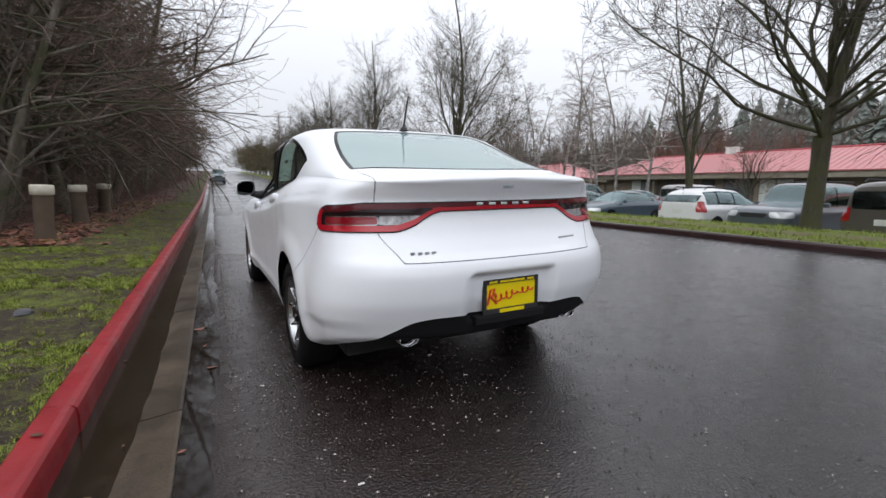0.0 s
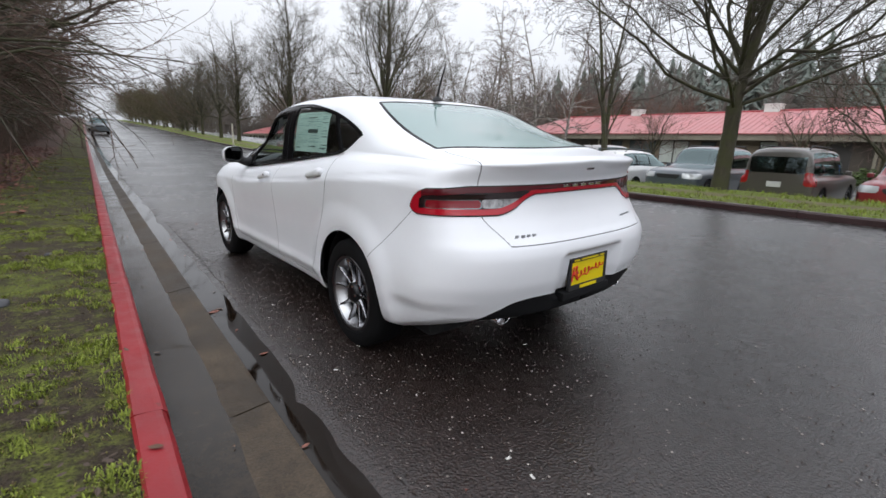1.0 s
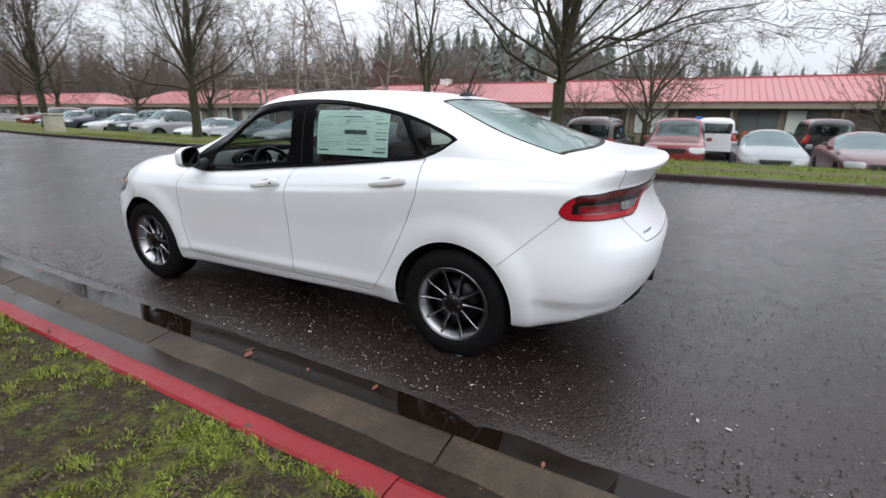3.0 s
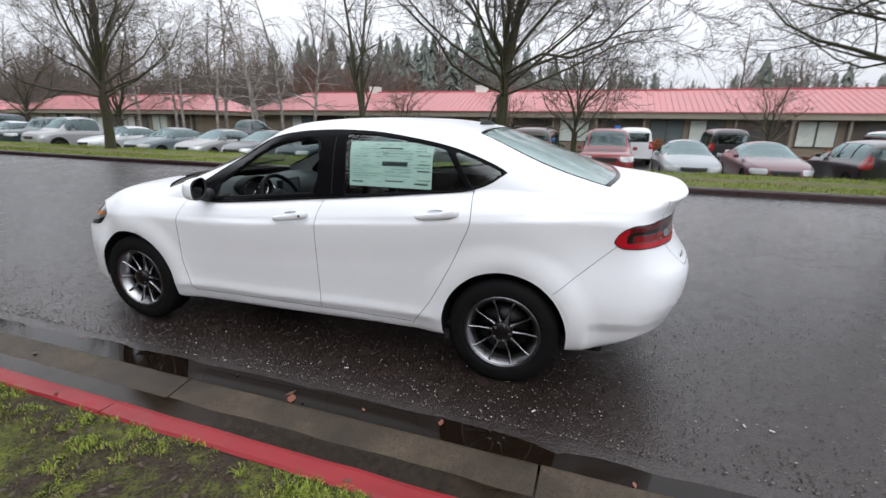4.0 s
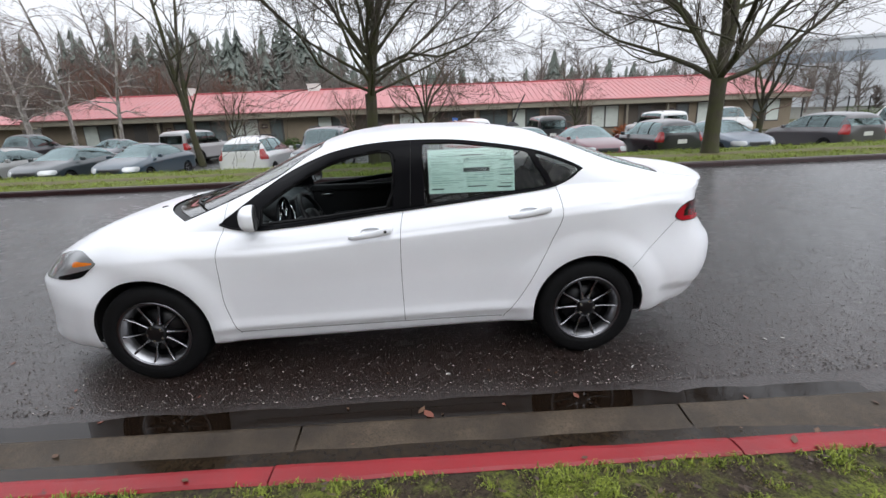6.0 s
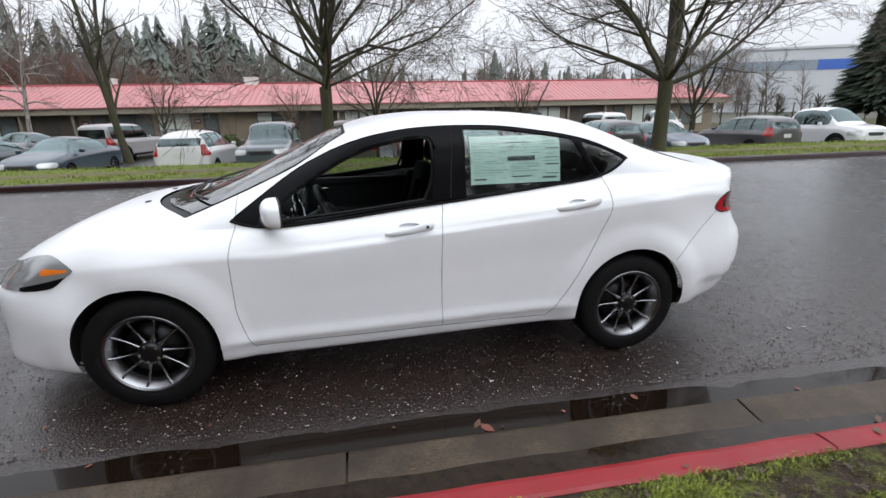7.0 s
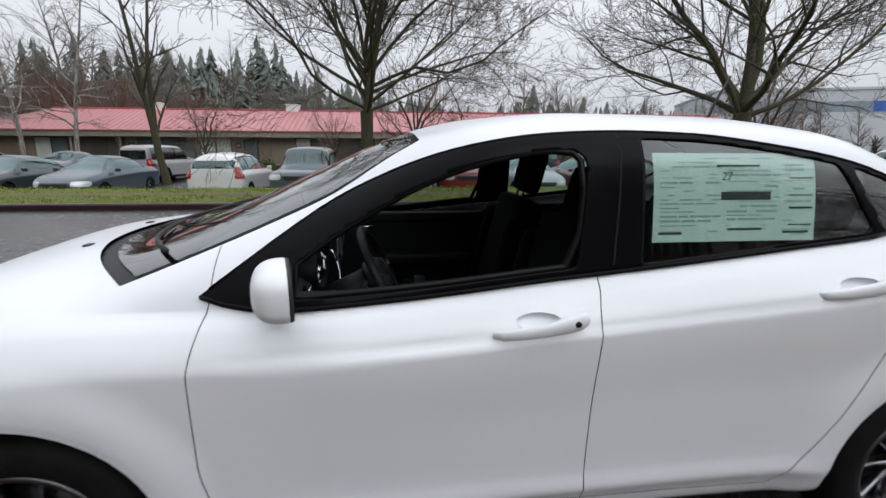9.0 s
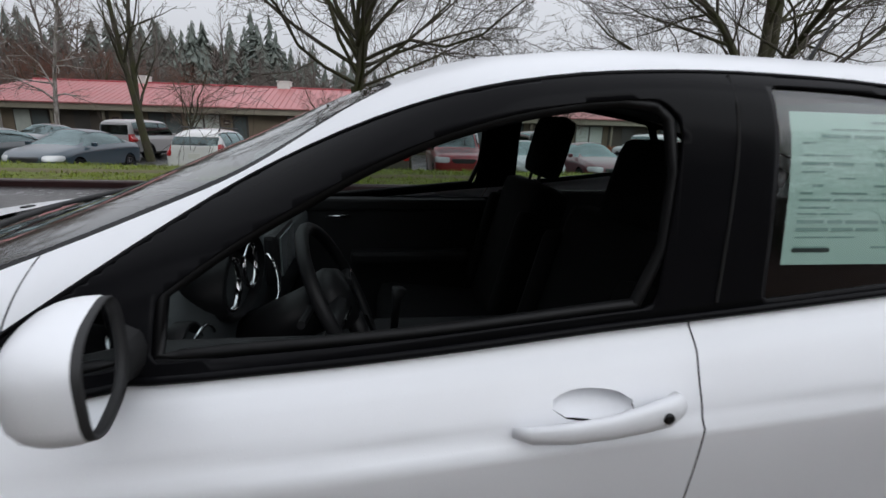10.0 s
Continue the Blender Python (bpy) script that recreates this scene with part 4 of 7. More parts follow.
# cabin
bm = bmesh.new()
prof = [(2.50, 0.93), (2.38, 0.965), (2.20, 0.975), (2.06, 0.955), (1.99, 0.905), (1.99, 0.80), (2.03, 0.62), (2.12, 0.45)]
rows = []
for x in np.linspace(-0.74, 0.74, 31):
    bulge = 0.055 * smooth(0.24, 0.1, abs(x + 0.37)) + 0.02 * smooth(0.22, 0.1, abs(x))
    edge = -0.05 * smooth(0.6, 0.74, abs(x))
    rows.append([bm.verts.new((x, y, z + (bulge + edge if 0 < i < 5 else 0) * (1.0 if i in (2, 3) else 0.5))) for i, (y, z) in enumerate(prof)])
for a, b in zip(rows, rows[1:]):
    for i in range(len(prof) - 1):
        bm.faces.new((a[i], a[i + 1], b[i + 1], b[i]))
part("dashboard", bm, M_DASH, sedan, "dark grey moulded dashboard", shade=True)
m = pose(-0.37, 2.0, 0.955, 90, 0, 0)
part("instrument_hood", lathe(bmesh.new(), [(0.165, -0.05), (0.17, 0.03), (0.155, 0.035), (0.15, -0.03), (0.0, -0.04)], m @ Matrix.Diagonal((1, 0.55, 1, 1)), 28), M_INTERIOR, sedan, shade=True)
for dx in (-0.075, 0.075):
    part("gauge_ring", lathe(bmesh.new(), [(0.058, 0.0), (0.06, 0.012), (0.054, 0.012), (0.052, 0.0)], pose(-0.37 + dx, 1.985, 0.955, 90, 0, 0), 28), M_CHROME, sedan, shade=True)
part("screen_surround", box_bm(-0.13, 0.13, 1.95, 1.99, 0.83, 0.985, 0.015), M_INTERIOR, sedan)
part("screen", box_bm(-0.10, 0.10, 1.945, 1.951, 0.855, 0.97), plain("touch_screen", (0.16, 0.18, 0.19), 0.15), sedan, "grey touch screen")
part("centre_console", box_bm(-0.12, 0.12, 1.20, 1.86, 0.32, 0.62, 0.03), M_INTERIOR, sedan)
part("gear_lever", tube(bmesh.new(), [(0, 1.62, 0.60), (0, 1.61, 0.72), (0, 1.60, 0.77)], [0.012, 0.014, 0.026], 10), M_INTERIOR, sedan, shade=True)
for x in (-0.64, 0.64):
    part("air_vent", lathe(bmesh.new(), [(0.055, -0.02), (0.056, 0.008), (0.049, 0.01), (0.047, -0.02), (0.0, -0.02)], pose(x, 2.0, 0.90, 90, 0, 0), 24), M_INTERIOR, sedan, shade=True)
part("binnacle_trim", tube(bmesh.new(), [(-0.205, 1.962, 0.955), (-0.20, 1.945, 0.925), (-0.215, 1.935, 0.89), (-0.26, 1.925, 0.865), (-0.32, 1.92, 0.85), (-0.37, 1.925, 0.825)], 0.005, 8), M_CHROME, sedan, "slim chrome trim round the instrument binnacle", shade=True)
part("vent_trim", tube(bmesh.new(), [pose(-0.64, 1.982, 0.90, 90, 0, 0) @ Vector((0.056 * math.cos(a), 0.046 * math.sin(a), 0.010)) for a in np.linspace(0.3, 2.9, 14)], 0.0035, 6), M_CHROME, sedan, "thin chrome arc on the side air vent", shade=True)
part("dash_end", box_bm(-0.752, -0.735, 2.0, 2.36, 0.74, 0.945, 0.006), M_DASH, sedan, "grey end of the dashboard", shade=True)
for z in (0.60, 0.64, 0.68):
    part("console_button", box_bm(-0.07, 0.07, 1.845, 1.868, z, z + 0.018, 0.004), M_SILVER, sedan)
# steering wheel
wm = pose(-0.37, 1.755, 0.895, 64, 0, 0)
bm = bmesh.new()
tube(bm, [wm @ Vector((0.185 * math.cos(2 * math.pi * i / 40), 0.18 * math.sin(2 * math.pi * i / 40), 0)) for i in range(41)], 0.0155, 10, False)
sw = part("steering_wheel", bm, M_INTERIOR, sedan, "black three-spoke steering wheel", shade=True)
bm = lathe(bmesh.new(), [(0.075, -0.05), (0.08, -0.01), (0.065, 0.018), (0.0, 0.026)], wm, 24)
part("airbag_cover", bm, M_INTERIOR, sw, shade=True)
for a in (0, 180, 270):
    d = Vector((math.cos(radians(a)), math.sin(radians(a)), 0))
    n = Vector((-d.y, d.x, 0))
    bm = bmesh.new()
    tube(bm, [wm @ (d * 0.06), wm @ (d * 0.12 + Vector((0, -0.01, -0.004))), wm @ (d * 0.175)], [0.026, 0.019, 0.015], 8)
    part("wheel_spoke", bm, M_INTERIOR, sw, shade=True)
    part("spoke_trim", tube(bmesh.new(), [wm @ (d * 0.075 + n * 0.012 + Vector((0, 0, 0.026))), wm @ (d * 0.15 + n * 0.006 + Vector((0, 0, 0.02)))], 0.004, 6), M_CHROME, sw)
part("steering_column", tube(bmesh.new(), [wm @ Vector((0, 0, -0.03)), wm @ Vector((0, 0, -0.25))], 0.06, 14), M_INTERIOR, sedan, shade=True)
part("stalk", tube(bmesh.new(), [wm @ Vector((-0.05, 0.02, -0.06)), wm @ Vector((-0.19, 0.04, -0.05))], 0.009, 8), M_INTERIOR, sedan)


def puff(bm, x0, x1, y0, y1, z0, z1, m, b):
    return box(bm, x0, x1, y0, y1, z0, z1, b, m)


def front_seat(x):
    low = 0.06 if x < 0 else 0.0
    base = part("front_seat", box_bm(-0.255, 0.255, -0.25, 0.27, 0.0, 0.16, 0.06, m=pose(x, 1.42, 0.40, 6, 0, 0)), M_SEAT, sedan, "black cloth front seat", shade=True)
    bm = bmesh.new()
    puff(bm, -0.245, 0.245, -0.07, 0.07, 0.0, 0.60, pose(x, 1.18, 0.50, 14, 0, 0), 0.055)
    back_ob = part("backrest", bm, M_SEAT, base, shade=True)
    for dx in (-0.228, 0.228):
        part("bolster", puff(bmesh.new(), dx - 0.037, dx + 0.037, -0.05, 0.11, 0.06, 0.50, pose(x, 1.18, 0.50, 14, 0, 0), 0.035), M_SEAT, base, shade=True)
    part("headrest", puff(bmesh.new(), -0.125, 0.125, -0.05, 0.05, 0.62 - low, 0.86 - low, pose(x, 1.16, 0.50, 13, 0, 0), 0.048), M_SEAT, base, shade=True)
    for dx in (-0.05, 0.05):
        part("headrest_post", tube(bmesh.new(), [pose(x, 1.18, 0.50, 13, 0, 0) @ Vector((dx, 0, 0.56)), pose(x, 1.18, 0.50, 13, 0, 0) @ Vector((dx, 0, 0.66 - low))], 0.007, 8), M_DARK_METAL, base)


front_seat(-0.37)
front_seat(0.37)
bench = part("rear_bench", box_bm(-0.66, 0.66, 0.28, 0.78, 0.40, 0.57, 0.06), M_SEAT, sedan, "black cloth rear bench", shade=True)
part("bench_back", puff(bmesh.new(), -0.64, 0.64, -0.07, 0.07, 0.0, 0.60, pose(0, 0.30, 0.50, 24, 0, 0), 0.05), M_SEAT, bench, shade=True)
for x in (-0.37, 0.0, 0.37):
    part("headrest", puff(bmesh.new(), -0.13, 0.13, -0.045, 0.045, 0.58, 0.72, pose(x, 0.30, 0.50, 22, 0, 0), 0.04), M_SEAT, bench, shade=True)
part("parcel_shelf", box_bm(-0.62, 0.62, -0.52, 0.08, 1.03, 1.06, 0.01), M_DASH, sedan)
for s in (-1, 1):
    bm = box_bm(s * 0.70 - 0.02, s * 0.70 + 0.02, 1.2, 2.2, 0.36, 0.935, 0.015)
    card = part("door_card", bm, M_INTERIOR, sedan, "black inner door panel")
    part("armrest", box_bm(s * 0.64 - 0.04, s * 0.64 + 0.04, 1.25, 1.80, 0.66, 0.72, 0.02), M_INTERIOR, card)
    part("inner_handle", tube(bmesh.new(), [(s * 0.675, 1.80, 0.87), (s * 0.652, 1.84, 0.875), (s * 0.648, 1.91, 0.877)], 0.008, 8), M_CHROME, card, shade=True)
    part("door_top", box_bm(s * 0.715 - 0.05, s * 0.715 + 0.025, 1.16, 2.12, 0.90, 0.955, 0.012, m=pose(0, 0, 0, 0, 0, 0)), M_INTERIOR, card)
    card = part("rear_door_card", box_bm(s * 0.71 - 0.02, s * 0.71 + 0.02, 0.35, 1.1, 0.36, 1.0, 0.015), M_INTERIOR, sedan)
part("rear_view_mirror", box_bm(-0.11, 0.11, 1.72, 1.75, 1.26, 1.325, 0.015), M_INTERIOR, sedan, shade=True)
# ------------------------------------------------------------------ street and ground
KX = -1.84           # gutter side of the near kerb
FX = 7.0              # street side of the far kerb


def asphalt(name, tone, specks, muddy=False):
    """Coarse dark asphalt under a thin film of rain."""
    m, nt, b = material(name)
    v = place_tex(nt)
    big = noise_tex(nt, v, 0.45, 6, 0.6)
    mid = noise_tex(nt, v, 7.0, 5)
    cell = node(nt, "ShaderNodeTexVoronoi", Vector=v, Scale=85.0)
    stone = ramp(nt, cell.outputs["Color"], (0.0, tuple(0.4 * c for c in tone)), (0.55, tone), (0.88, tuple(1.7 * c for c in tone)), (0.985, tuple(2.4 * c for c in tone)), (1.0, specks))
    wet = mix_col(nt, ramp(nt, big, (0.35, 0.15), (0.7, 0.6)), stone, tuple(0.6 * c for c in tone))
    if muddy:
        # silt washed down towards the gutter
        x = node(nt, "ShaderNodeSeparateXYZ", _0=v).outputs["X"]
        edge = node(nt, "ShaderNodeMath", {"operation": "MULTIPLY_ADD"}, _0=mid, _1=-1.0, _2=x).outputs[0]
        silt = mix_col(nt, ramp(nt, cell.outputs["Color"], (0.0, 0.15), (1.0, 1.0)), (0.004, 0.0025, 0.002), (0.034, 0.020, 0.016))
        low = node(nt, "ShaderNodeMapRange", Value=edge, From_Min=-1.5, From_Max=0.1, To_Min=0.85, To_Max=0.0).outputs[0]
        wet = mix_col(nt, low, wet, silt)
    nt.links.new(wet, b.inputs["Base Color"])
    nt.links.new(ramp(nt, mid, (0.3, 0.28), (0.75, 0.5)), b.inputs["Roughness"])
    b.inputs["Specular IOR Level"].default_value = 0.4
    h = mix_col(nt, 0.25, ramp(nt, cell.outputs["Distance"], (0.0, 1.0), (0.7, 0.0)), mid)
    bump(nt, b, h, 0.6, 0.007)
    b.inputs["Coat Weight"].default_value = 0.78
    b.inputs["Coat IOR"].default_value = 1.36
    nt.links.new(ramp(nt, mix_col(nt, 0.5, big, mid), (0.35, 0.16), (0.65, 0.34)), b.inputs["Coat Roughness"])
    film = node(nt, "ShaderNodeBump", Strength=0.2, Distance=0.006, Height=h)
    nt.links.new(film.outputs[0], b.inputs["Coat Normal"])
    return m


M_ASPHALT = asphalt("wet_asphalt", (0.018, 0.0155, 0.0148), (0.12, 0.11, 0.10), True)
M_LOT = asphalt("lot_asphalt", (0.06, 0.06, 0.06), (0.3, 0.3, 0.3))


def concrete(name, a, b_, wet):
    m, nt, b = material(name)
    v = place_tex(nt)
    big, mid, fine = noise_tex(nt, v, 1.3, 6, 0.65), noise_tex(nt, v, 9.0, 6), noise_tex(nt, v, 140.0, 3)
    c = mix_col(nt, ramp(nt, mid, (0.3, 0.0), (0.75, 1.0)), a, b_)
    grit = node(nt, "ShaderNodeTexVoronoi", Vector=v, Scale=150.0)
    c = mix_col(nt, 1.0, c, ramp(nt, grit.outputs["Color"], (0.0, 0.35), (0.6, 0.95), (0.93, 1.0), (1.0, (1.0, 0.98, 0.95))), "MULTIPLY")
    c = mix_col(nt, ramp(nt, grit.outputs["Color"], (0.955, 0.0), (0.97, 0.6)), c, (0.24, 0.20, 0.16))
    w = ramp(nt, big, (0.37, 1.0), (0.64, 0.0))
    c = mix_col(nt, w, c, tuple(0.45 * x for x in a))
    nt.links.new(c, b.inputs["Base Color"])
    nt.links.new(mix_col(nt, w, (0.55, 0.55, 0.55), (wet, wet, wet)), b.inputs["Roughness"])
    b.inputs["Specular IOR Level"].default_value = 0.3
    bump(nt, b, mix_col(nt, 0.6, fine, mid), 0.8, 0.008)
    return m


M_GUTTER = concrete("wet_concrete", (0.058, 0.041, 0.026), (0.135, 0.100, 0.066), 0.36)


def kerb_paint(name, red, bare):
    m, nt, b = material(name)
    v = place_tex(nt)
    mid, fine = noise_tex(nt, v, 6.0, 8, 0.7), noise_tex(nt, v, 90.0, 4)
    c = mix_col(nt, ramp(nt, noise_tex(nt, v, 3.0, 4), (0.3, 0.0), (0.7, 1.0)), red, tuple(0.72 * x for x in red))
    chip = ramp(nt, mid, (0.30, 1.0), (0.36, 0.0))
    c = mix_col(nt, chip, c, bare)
    nt.links.new(c, b.inputs["Base Color"])
    nt.links.new(ramp(nt, mid, (0.3, 0.6), (0.7, 0.3)), b.inputs["Roughness"])
    bump(nt, b, mix_col(nt, 0.5, fine, mid), 0.4, 0.005)
    return m


M_RED_KERB = kerb_paint("red_kerb_paint", (0.27, 0.011, 0.016), (0.10, 0.045, 0.04))
M_FAR_KERB = kerb_paint("dark_red_kerb_paint", (0.030, 0.010, 0.010), (0.032, 0.025, 0.022))


def turf(name, green, moss, brown, soil, cover):
    m, nt, b = material(name)
    v = place_tex(nt)
    big, mid, fine = noise_tex(nt, v, 0.9, 6, 0.65), noise_tex(nt, v, 6.0, 6, 0.7), noise_tex(nt, v, 70.0, 4, 0.7)
    c = mix_col(nt, ramp(nt, mid, (0.35, 0.0), (0.65, 1.0)), green, moss)
    c = mix_col(nt, ramp(nt, mix_col(nt, 0.55, big, mid), (cover, 0.0), (cover + 0.12, 1.0)), brown, c)
    c = mix_col(nt, ramp(nt, fine, (0.38, 0.85), (0.54, 0.0)), c, soil)
    nt.links.new(c, b.inputs["Base Color"])
    b.inputs["Roughness"].default_value = 0.85
    b.inputs["Specular IOR Level"].default_value = 0.25
    bump(nt, b, mix_col(nt, 0.5, fine, mid), 0.9, 0.03)
    return m


M_TURF = turf("mossy_turf", (0.070, 0.080, 0.018), (0.15, 0.175, 0.026), (0.050, 0.036, 0.024), (0.014, 0.010, 0.007), 0.47)
M_VERGE = turf("verge_grass", (0.11, 0.15, 0.018), (0.17, 0.22, 0.028), (0.12, 0.11, 0.04), (0.05, 0.045, 0.02), 0.36)
M_DIRT = surface("dirt_path", (0.080, 0.070, 0.026), (0.135, 0.115, 0.050), 0.9, 2.5, 50, 0.6, 0.01)
M_WOODFLOOR = surface("leaf_litter", (0.045, 0.024, 0.018), (0.085, 0.045, 0.032), 0.95, 1.8, 40, 0.9, 0.03)

RISE = curve((14, 0), (26, 0.08), (40, 0.42), (60, 1.1), (120, 3.2), (300, 8.0), (2000, 10.0))
GROUND = curve((-200, 6.0), (-60, 1.5), (-20, 0.35), (-5.0, 0.14), (-2.6, 0.085), (-2.0, 0.064))
BACK = curve((7.15, 0.27), (7.8, 0.28), (8.6, 0.28), (9.6, 0.30), (10.6, 0.29), (11.2, 0.05), (11.8, -0.38))
HILL = curve((11.8, -0.40), (20, -0.36), (30, -0.15), (60, 0.3), (95, 2.0), (150, 6), (260, 12), (600, 14))


def ground_z(x, y):
    up_ = RISE(y) * smooth(45, 14, x)
    if x < KX - 0.11:
        return GROUND(x) + up_
    if x < FX + 0.15:
        return -0.35 + up_
    return (BACK(x) if x < 11.8 else HILL(x) * (1 + smooth(60, 100, x) * (1.6 * math.exp(-((y - 65) / 42) ** 2) - 0.2 + 0.4 * smooth(20, -20, y)))) + up_


def ground_sheet():
    xs = sorted(set([-2500, -1200, -500, -200, -120, -60, -30, -20, -12] + [round(-8 + 0.25 * i, 2) for i in range(24)] + [-2.0, KX - 0.111, KX - 0.109, 7.149, 7.151]
                    + [round(7.4 + 0.3 * i, 2) for i in range(17)] + [11.8, 12.4, 14, 17, 20, 23, 26, 28, 30, 45, 60, 75, 95, 120, 150, 200, 260, 400, 600, 1200, 2500]))
    ys = sorted(set([-2500, -1000, -400, -200, -120, -60, -45, -30] + [round(-14 + 0.5 * i, 2) for i in range(100)] + [40, 50, 60, 80, 100, 140, 200, 400, 1000, 2500]))
    vs, fs = [], []
    for y in ys:
        for x in xs:
            z = ground_z(x, y)
            if -9 < x < -2.1 and abs(y) < 30:
                z += 0.035 * noise.noise((x * 1.6, y * 1.6, 0)) + 0.012 * noise.noise((x * 6, y * 6, 3))
            if 7.5 < x < 11 and abs(y) < 60:
                z += 0.03 * noise.noise((x * 1.1, y * 0.7, 9))
            vs.append((x, y, z))
    n = len(xs)
    for j in range(len(ys) - 1):
        for i in range(n - 1):
            fs.append((j * n + i, j * n + i + 1, (j + 1) * n + i + 1, (j + 1) * n + i))
    return raw("ground", vs, fs, M_TURF, shade=True)


g = tagged(ground_sheet(), "wet mossy turf, leaf litter and hillside ground", "ground", kind="structure")
g.data.materials.append(M_VERGE)
g.data.materials.append(M_WOODFLOOR)
g.data.materials.append(surface("hillside_ground", (0.075, 0.075, 0.060), (0.11, 0.105, 0.085), 0.95, 0.2, 3, 0.8, 0.1))
for p in g.data.polygons:
    c = p.center
    p.material_index = 1 if 7.1 < c.x < 11.6 else 3 if c.x > 45 else 2 if c.x < -5.2 or (c.x < -3.3 and c.y > 6.5) else 0

# carriageway, with a slight unevenness
vs, fs = [], []
rx = [-1.43, -1.40, -1.36, -1.33, -1.30, -1.27, -1.24, -1.20, -1.15, -1.08] + [round(-1.0 + 0.3 * i, 2) for i in range(27)] + [7.0]
TROUGH = lambda x, y: (0.0165 + 0.010 * noise.noise((x * 3, y * 1.3, 6)) + 0.009 * noise.noise((x * 9, y * 4, 2))) * smooth(-1.18, -1.36, x)
ry = [-2000, -300, -60, -20] + [round(-10 + 0.1 * i, 2) for i in range(300)] + [22 + 4 * i for i in range(25)] + [140, 180, 240, 300, 2000]
for y in ry:
    for x in rx:
        vs.append((x, y, x * TB + RISE(y) - TROUGH(x, y) + (0.006 * noise.noise((x * 0.7, y * 0.35, 1)) if -9 < y < 19 and -1.3 < x < 6.9 else 0)))
n = len(rx)
for j in range(len(ry) - 1):
    for i in range(n - 1):
        fs.append((j * n + i, j * n + i + 1, (j + 1) * n + i + 1, (j + 1) * n + i))
tagged(raw("road", vs, fs, M_ASPHALT, shade=True), "dark wet asphalt road with coarse aggregate", "road", kind="structure")


def strip(name, prof, y0, y1, mat, parent, ny=4, seed=0, rough=0.0):
    """A run along the street with a cross profile of (x, z)."""
    bm = bmesh.new()
    rows = []
    for j in range(ny + 1):
        y = y0 + (y1 - y0) * j / ny
        rows.append([bm.verts.new((x + rough * noise.noise((x * 9, y * 5, seed)), y, z + RISE(y) + rough * noise.noise((x * 7, y * 4, seed + 5)))) for x, z in prof])
    for a, b in zip(rows, rows[1:]):
        for i in range(len(prof) - 1):
            bm.faces.new((a[i], a[i + 1], b[i + 1], b[i]))
    bm.faces.new(rows[0])
    bm.faces.new(rows[-1][::-1])
    bmesh.ops.recalc_face_normals(bm, faces=bm.faces)
    return part(name, bm, mat, parent)


gutter = thing("gutter", Matrix.Identity(4), "wet grey concrete gutter slabs with joints", "gutter", kind="structure")
GP = [(KX + 0.005, -0.25), (KX + 0.005, -0.082), (-1.78, -0.080), (-1.70, -0.0725), (-1.64, -0.0655), (-1.60, -0.0605), (-1.55, -0.0535), (-1.50, -0.0465), (-1.45, -0.0385), (-1.436, -0.0395), (-1.43, -0.25)]
kerb = thing("kerb", Matrix.Identity(4), "worn red-painted concrete kerb", "kerb", kind="structure")
KP = [(KX + 0.012, -0.25), (KX + 0.008, 0.02), (KX + 0.002, 0.055), (KX - 0.012, 0.069), (KX - 0.035, 0.074), (KX - 0.105, 0.076), (KX - 0.118, 0.066), (KX - 0.12, -0.2)]
for i in range(-8, 40):
    ya = -0.335 + 2.03 * i
    strip("slab", GP, ya + 0.006, ya + 2.024, M_GUTTER, gutter, 26, i, 0.0022)
    strip("kerb_stone", KP, ya + 0.004, ya + 2.026, M_RED_KERB, kerb, 12, i + 50, 0.006)
strip("slab", GP, 81, 300, M_GUTTER, gutter, 24)
strip("kerb_stone", KP, 81, 300, M_RED_KERB, kerb, 24)
far_kerb = thing("far_kerb", Matrix.Identity(4), "dark weathered kerb along the far verge", "kerb", kind="structure")
FP = [(FX - 0.005, -0.2), (FX, 0.27), (FX + 0.012, 0.292), (FX + 0.03, 0.30), (FX + 0.145, 0.302), (FX + 0.15, 0.28), (FX + 0.15, -0.2)]
for i in range(-14, 40):
    strip("kerb_stone", FP, i * 3.0 + 0.005, i * 3.0 + 2.995, M_FAR_KERB, far_kerb, 5, i, 0.008)
strip("kerb_stone", FP, 120, 300, M_FAR_KERB, far_kerb, 20)
strip("kerb_stone", FP, -300, -42, M_FAR_KERB, far_kerb, 2)

# dirt path along the verge and the parking lot
vs, fs = [], []
for j in range(160):
    y = -40 + j
    for i, x in enumerate((8.5, 8.75, 9.0, 9.3)):
        vs.append((x + (0.22 if i in (0, 3) else 0.05) * noise.noise((y * 0.6, i * 7.0, 2)), y, BACK(x) + 0.022 + RISE(y) + 0.03 * noise.noise((x * 1.1, y * 0.7, 9)) - (0.03 if i in (0, 3) else 0)))
for j in range(159):
    for i in range(3):
        fs.append((j * 4 + i, j * 4 + i + 1, j * 4 + i + 5, j * 4 + i + 4))
tagged(raw("dirt_path", vs, fs, M_DIRT, shade=True), "brown trodden path through the grass verge", "path", kind="structure")
LOT = -0.37
LOTZ = lambda x, y: ground_z(max(x, 12.0), y) + 0.012
vs, fs = [], []
lx = [11.7, 12.4, 14, 17, 20, 23, 26, 28]
ly = [-80, -40] + [-30 + 5 * i for i in range(31)]
for y in ly:
    for x in lx:
        vs.append((x, y, LOTZ(x, y)))
for j in range(len(ly) - 1):
    for i in range(len(lx) - 1):
        a = j * len(lx) + i
        fs.append((a, a + 1, a + 1 + len(lx), a + len(lx)))
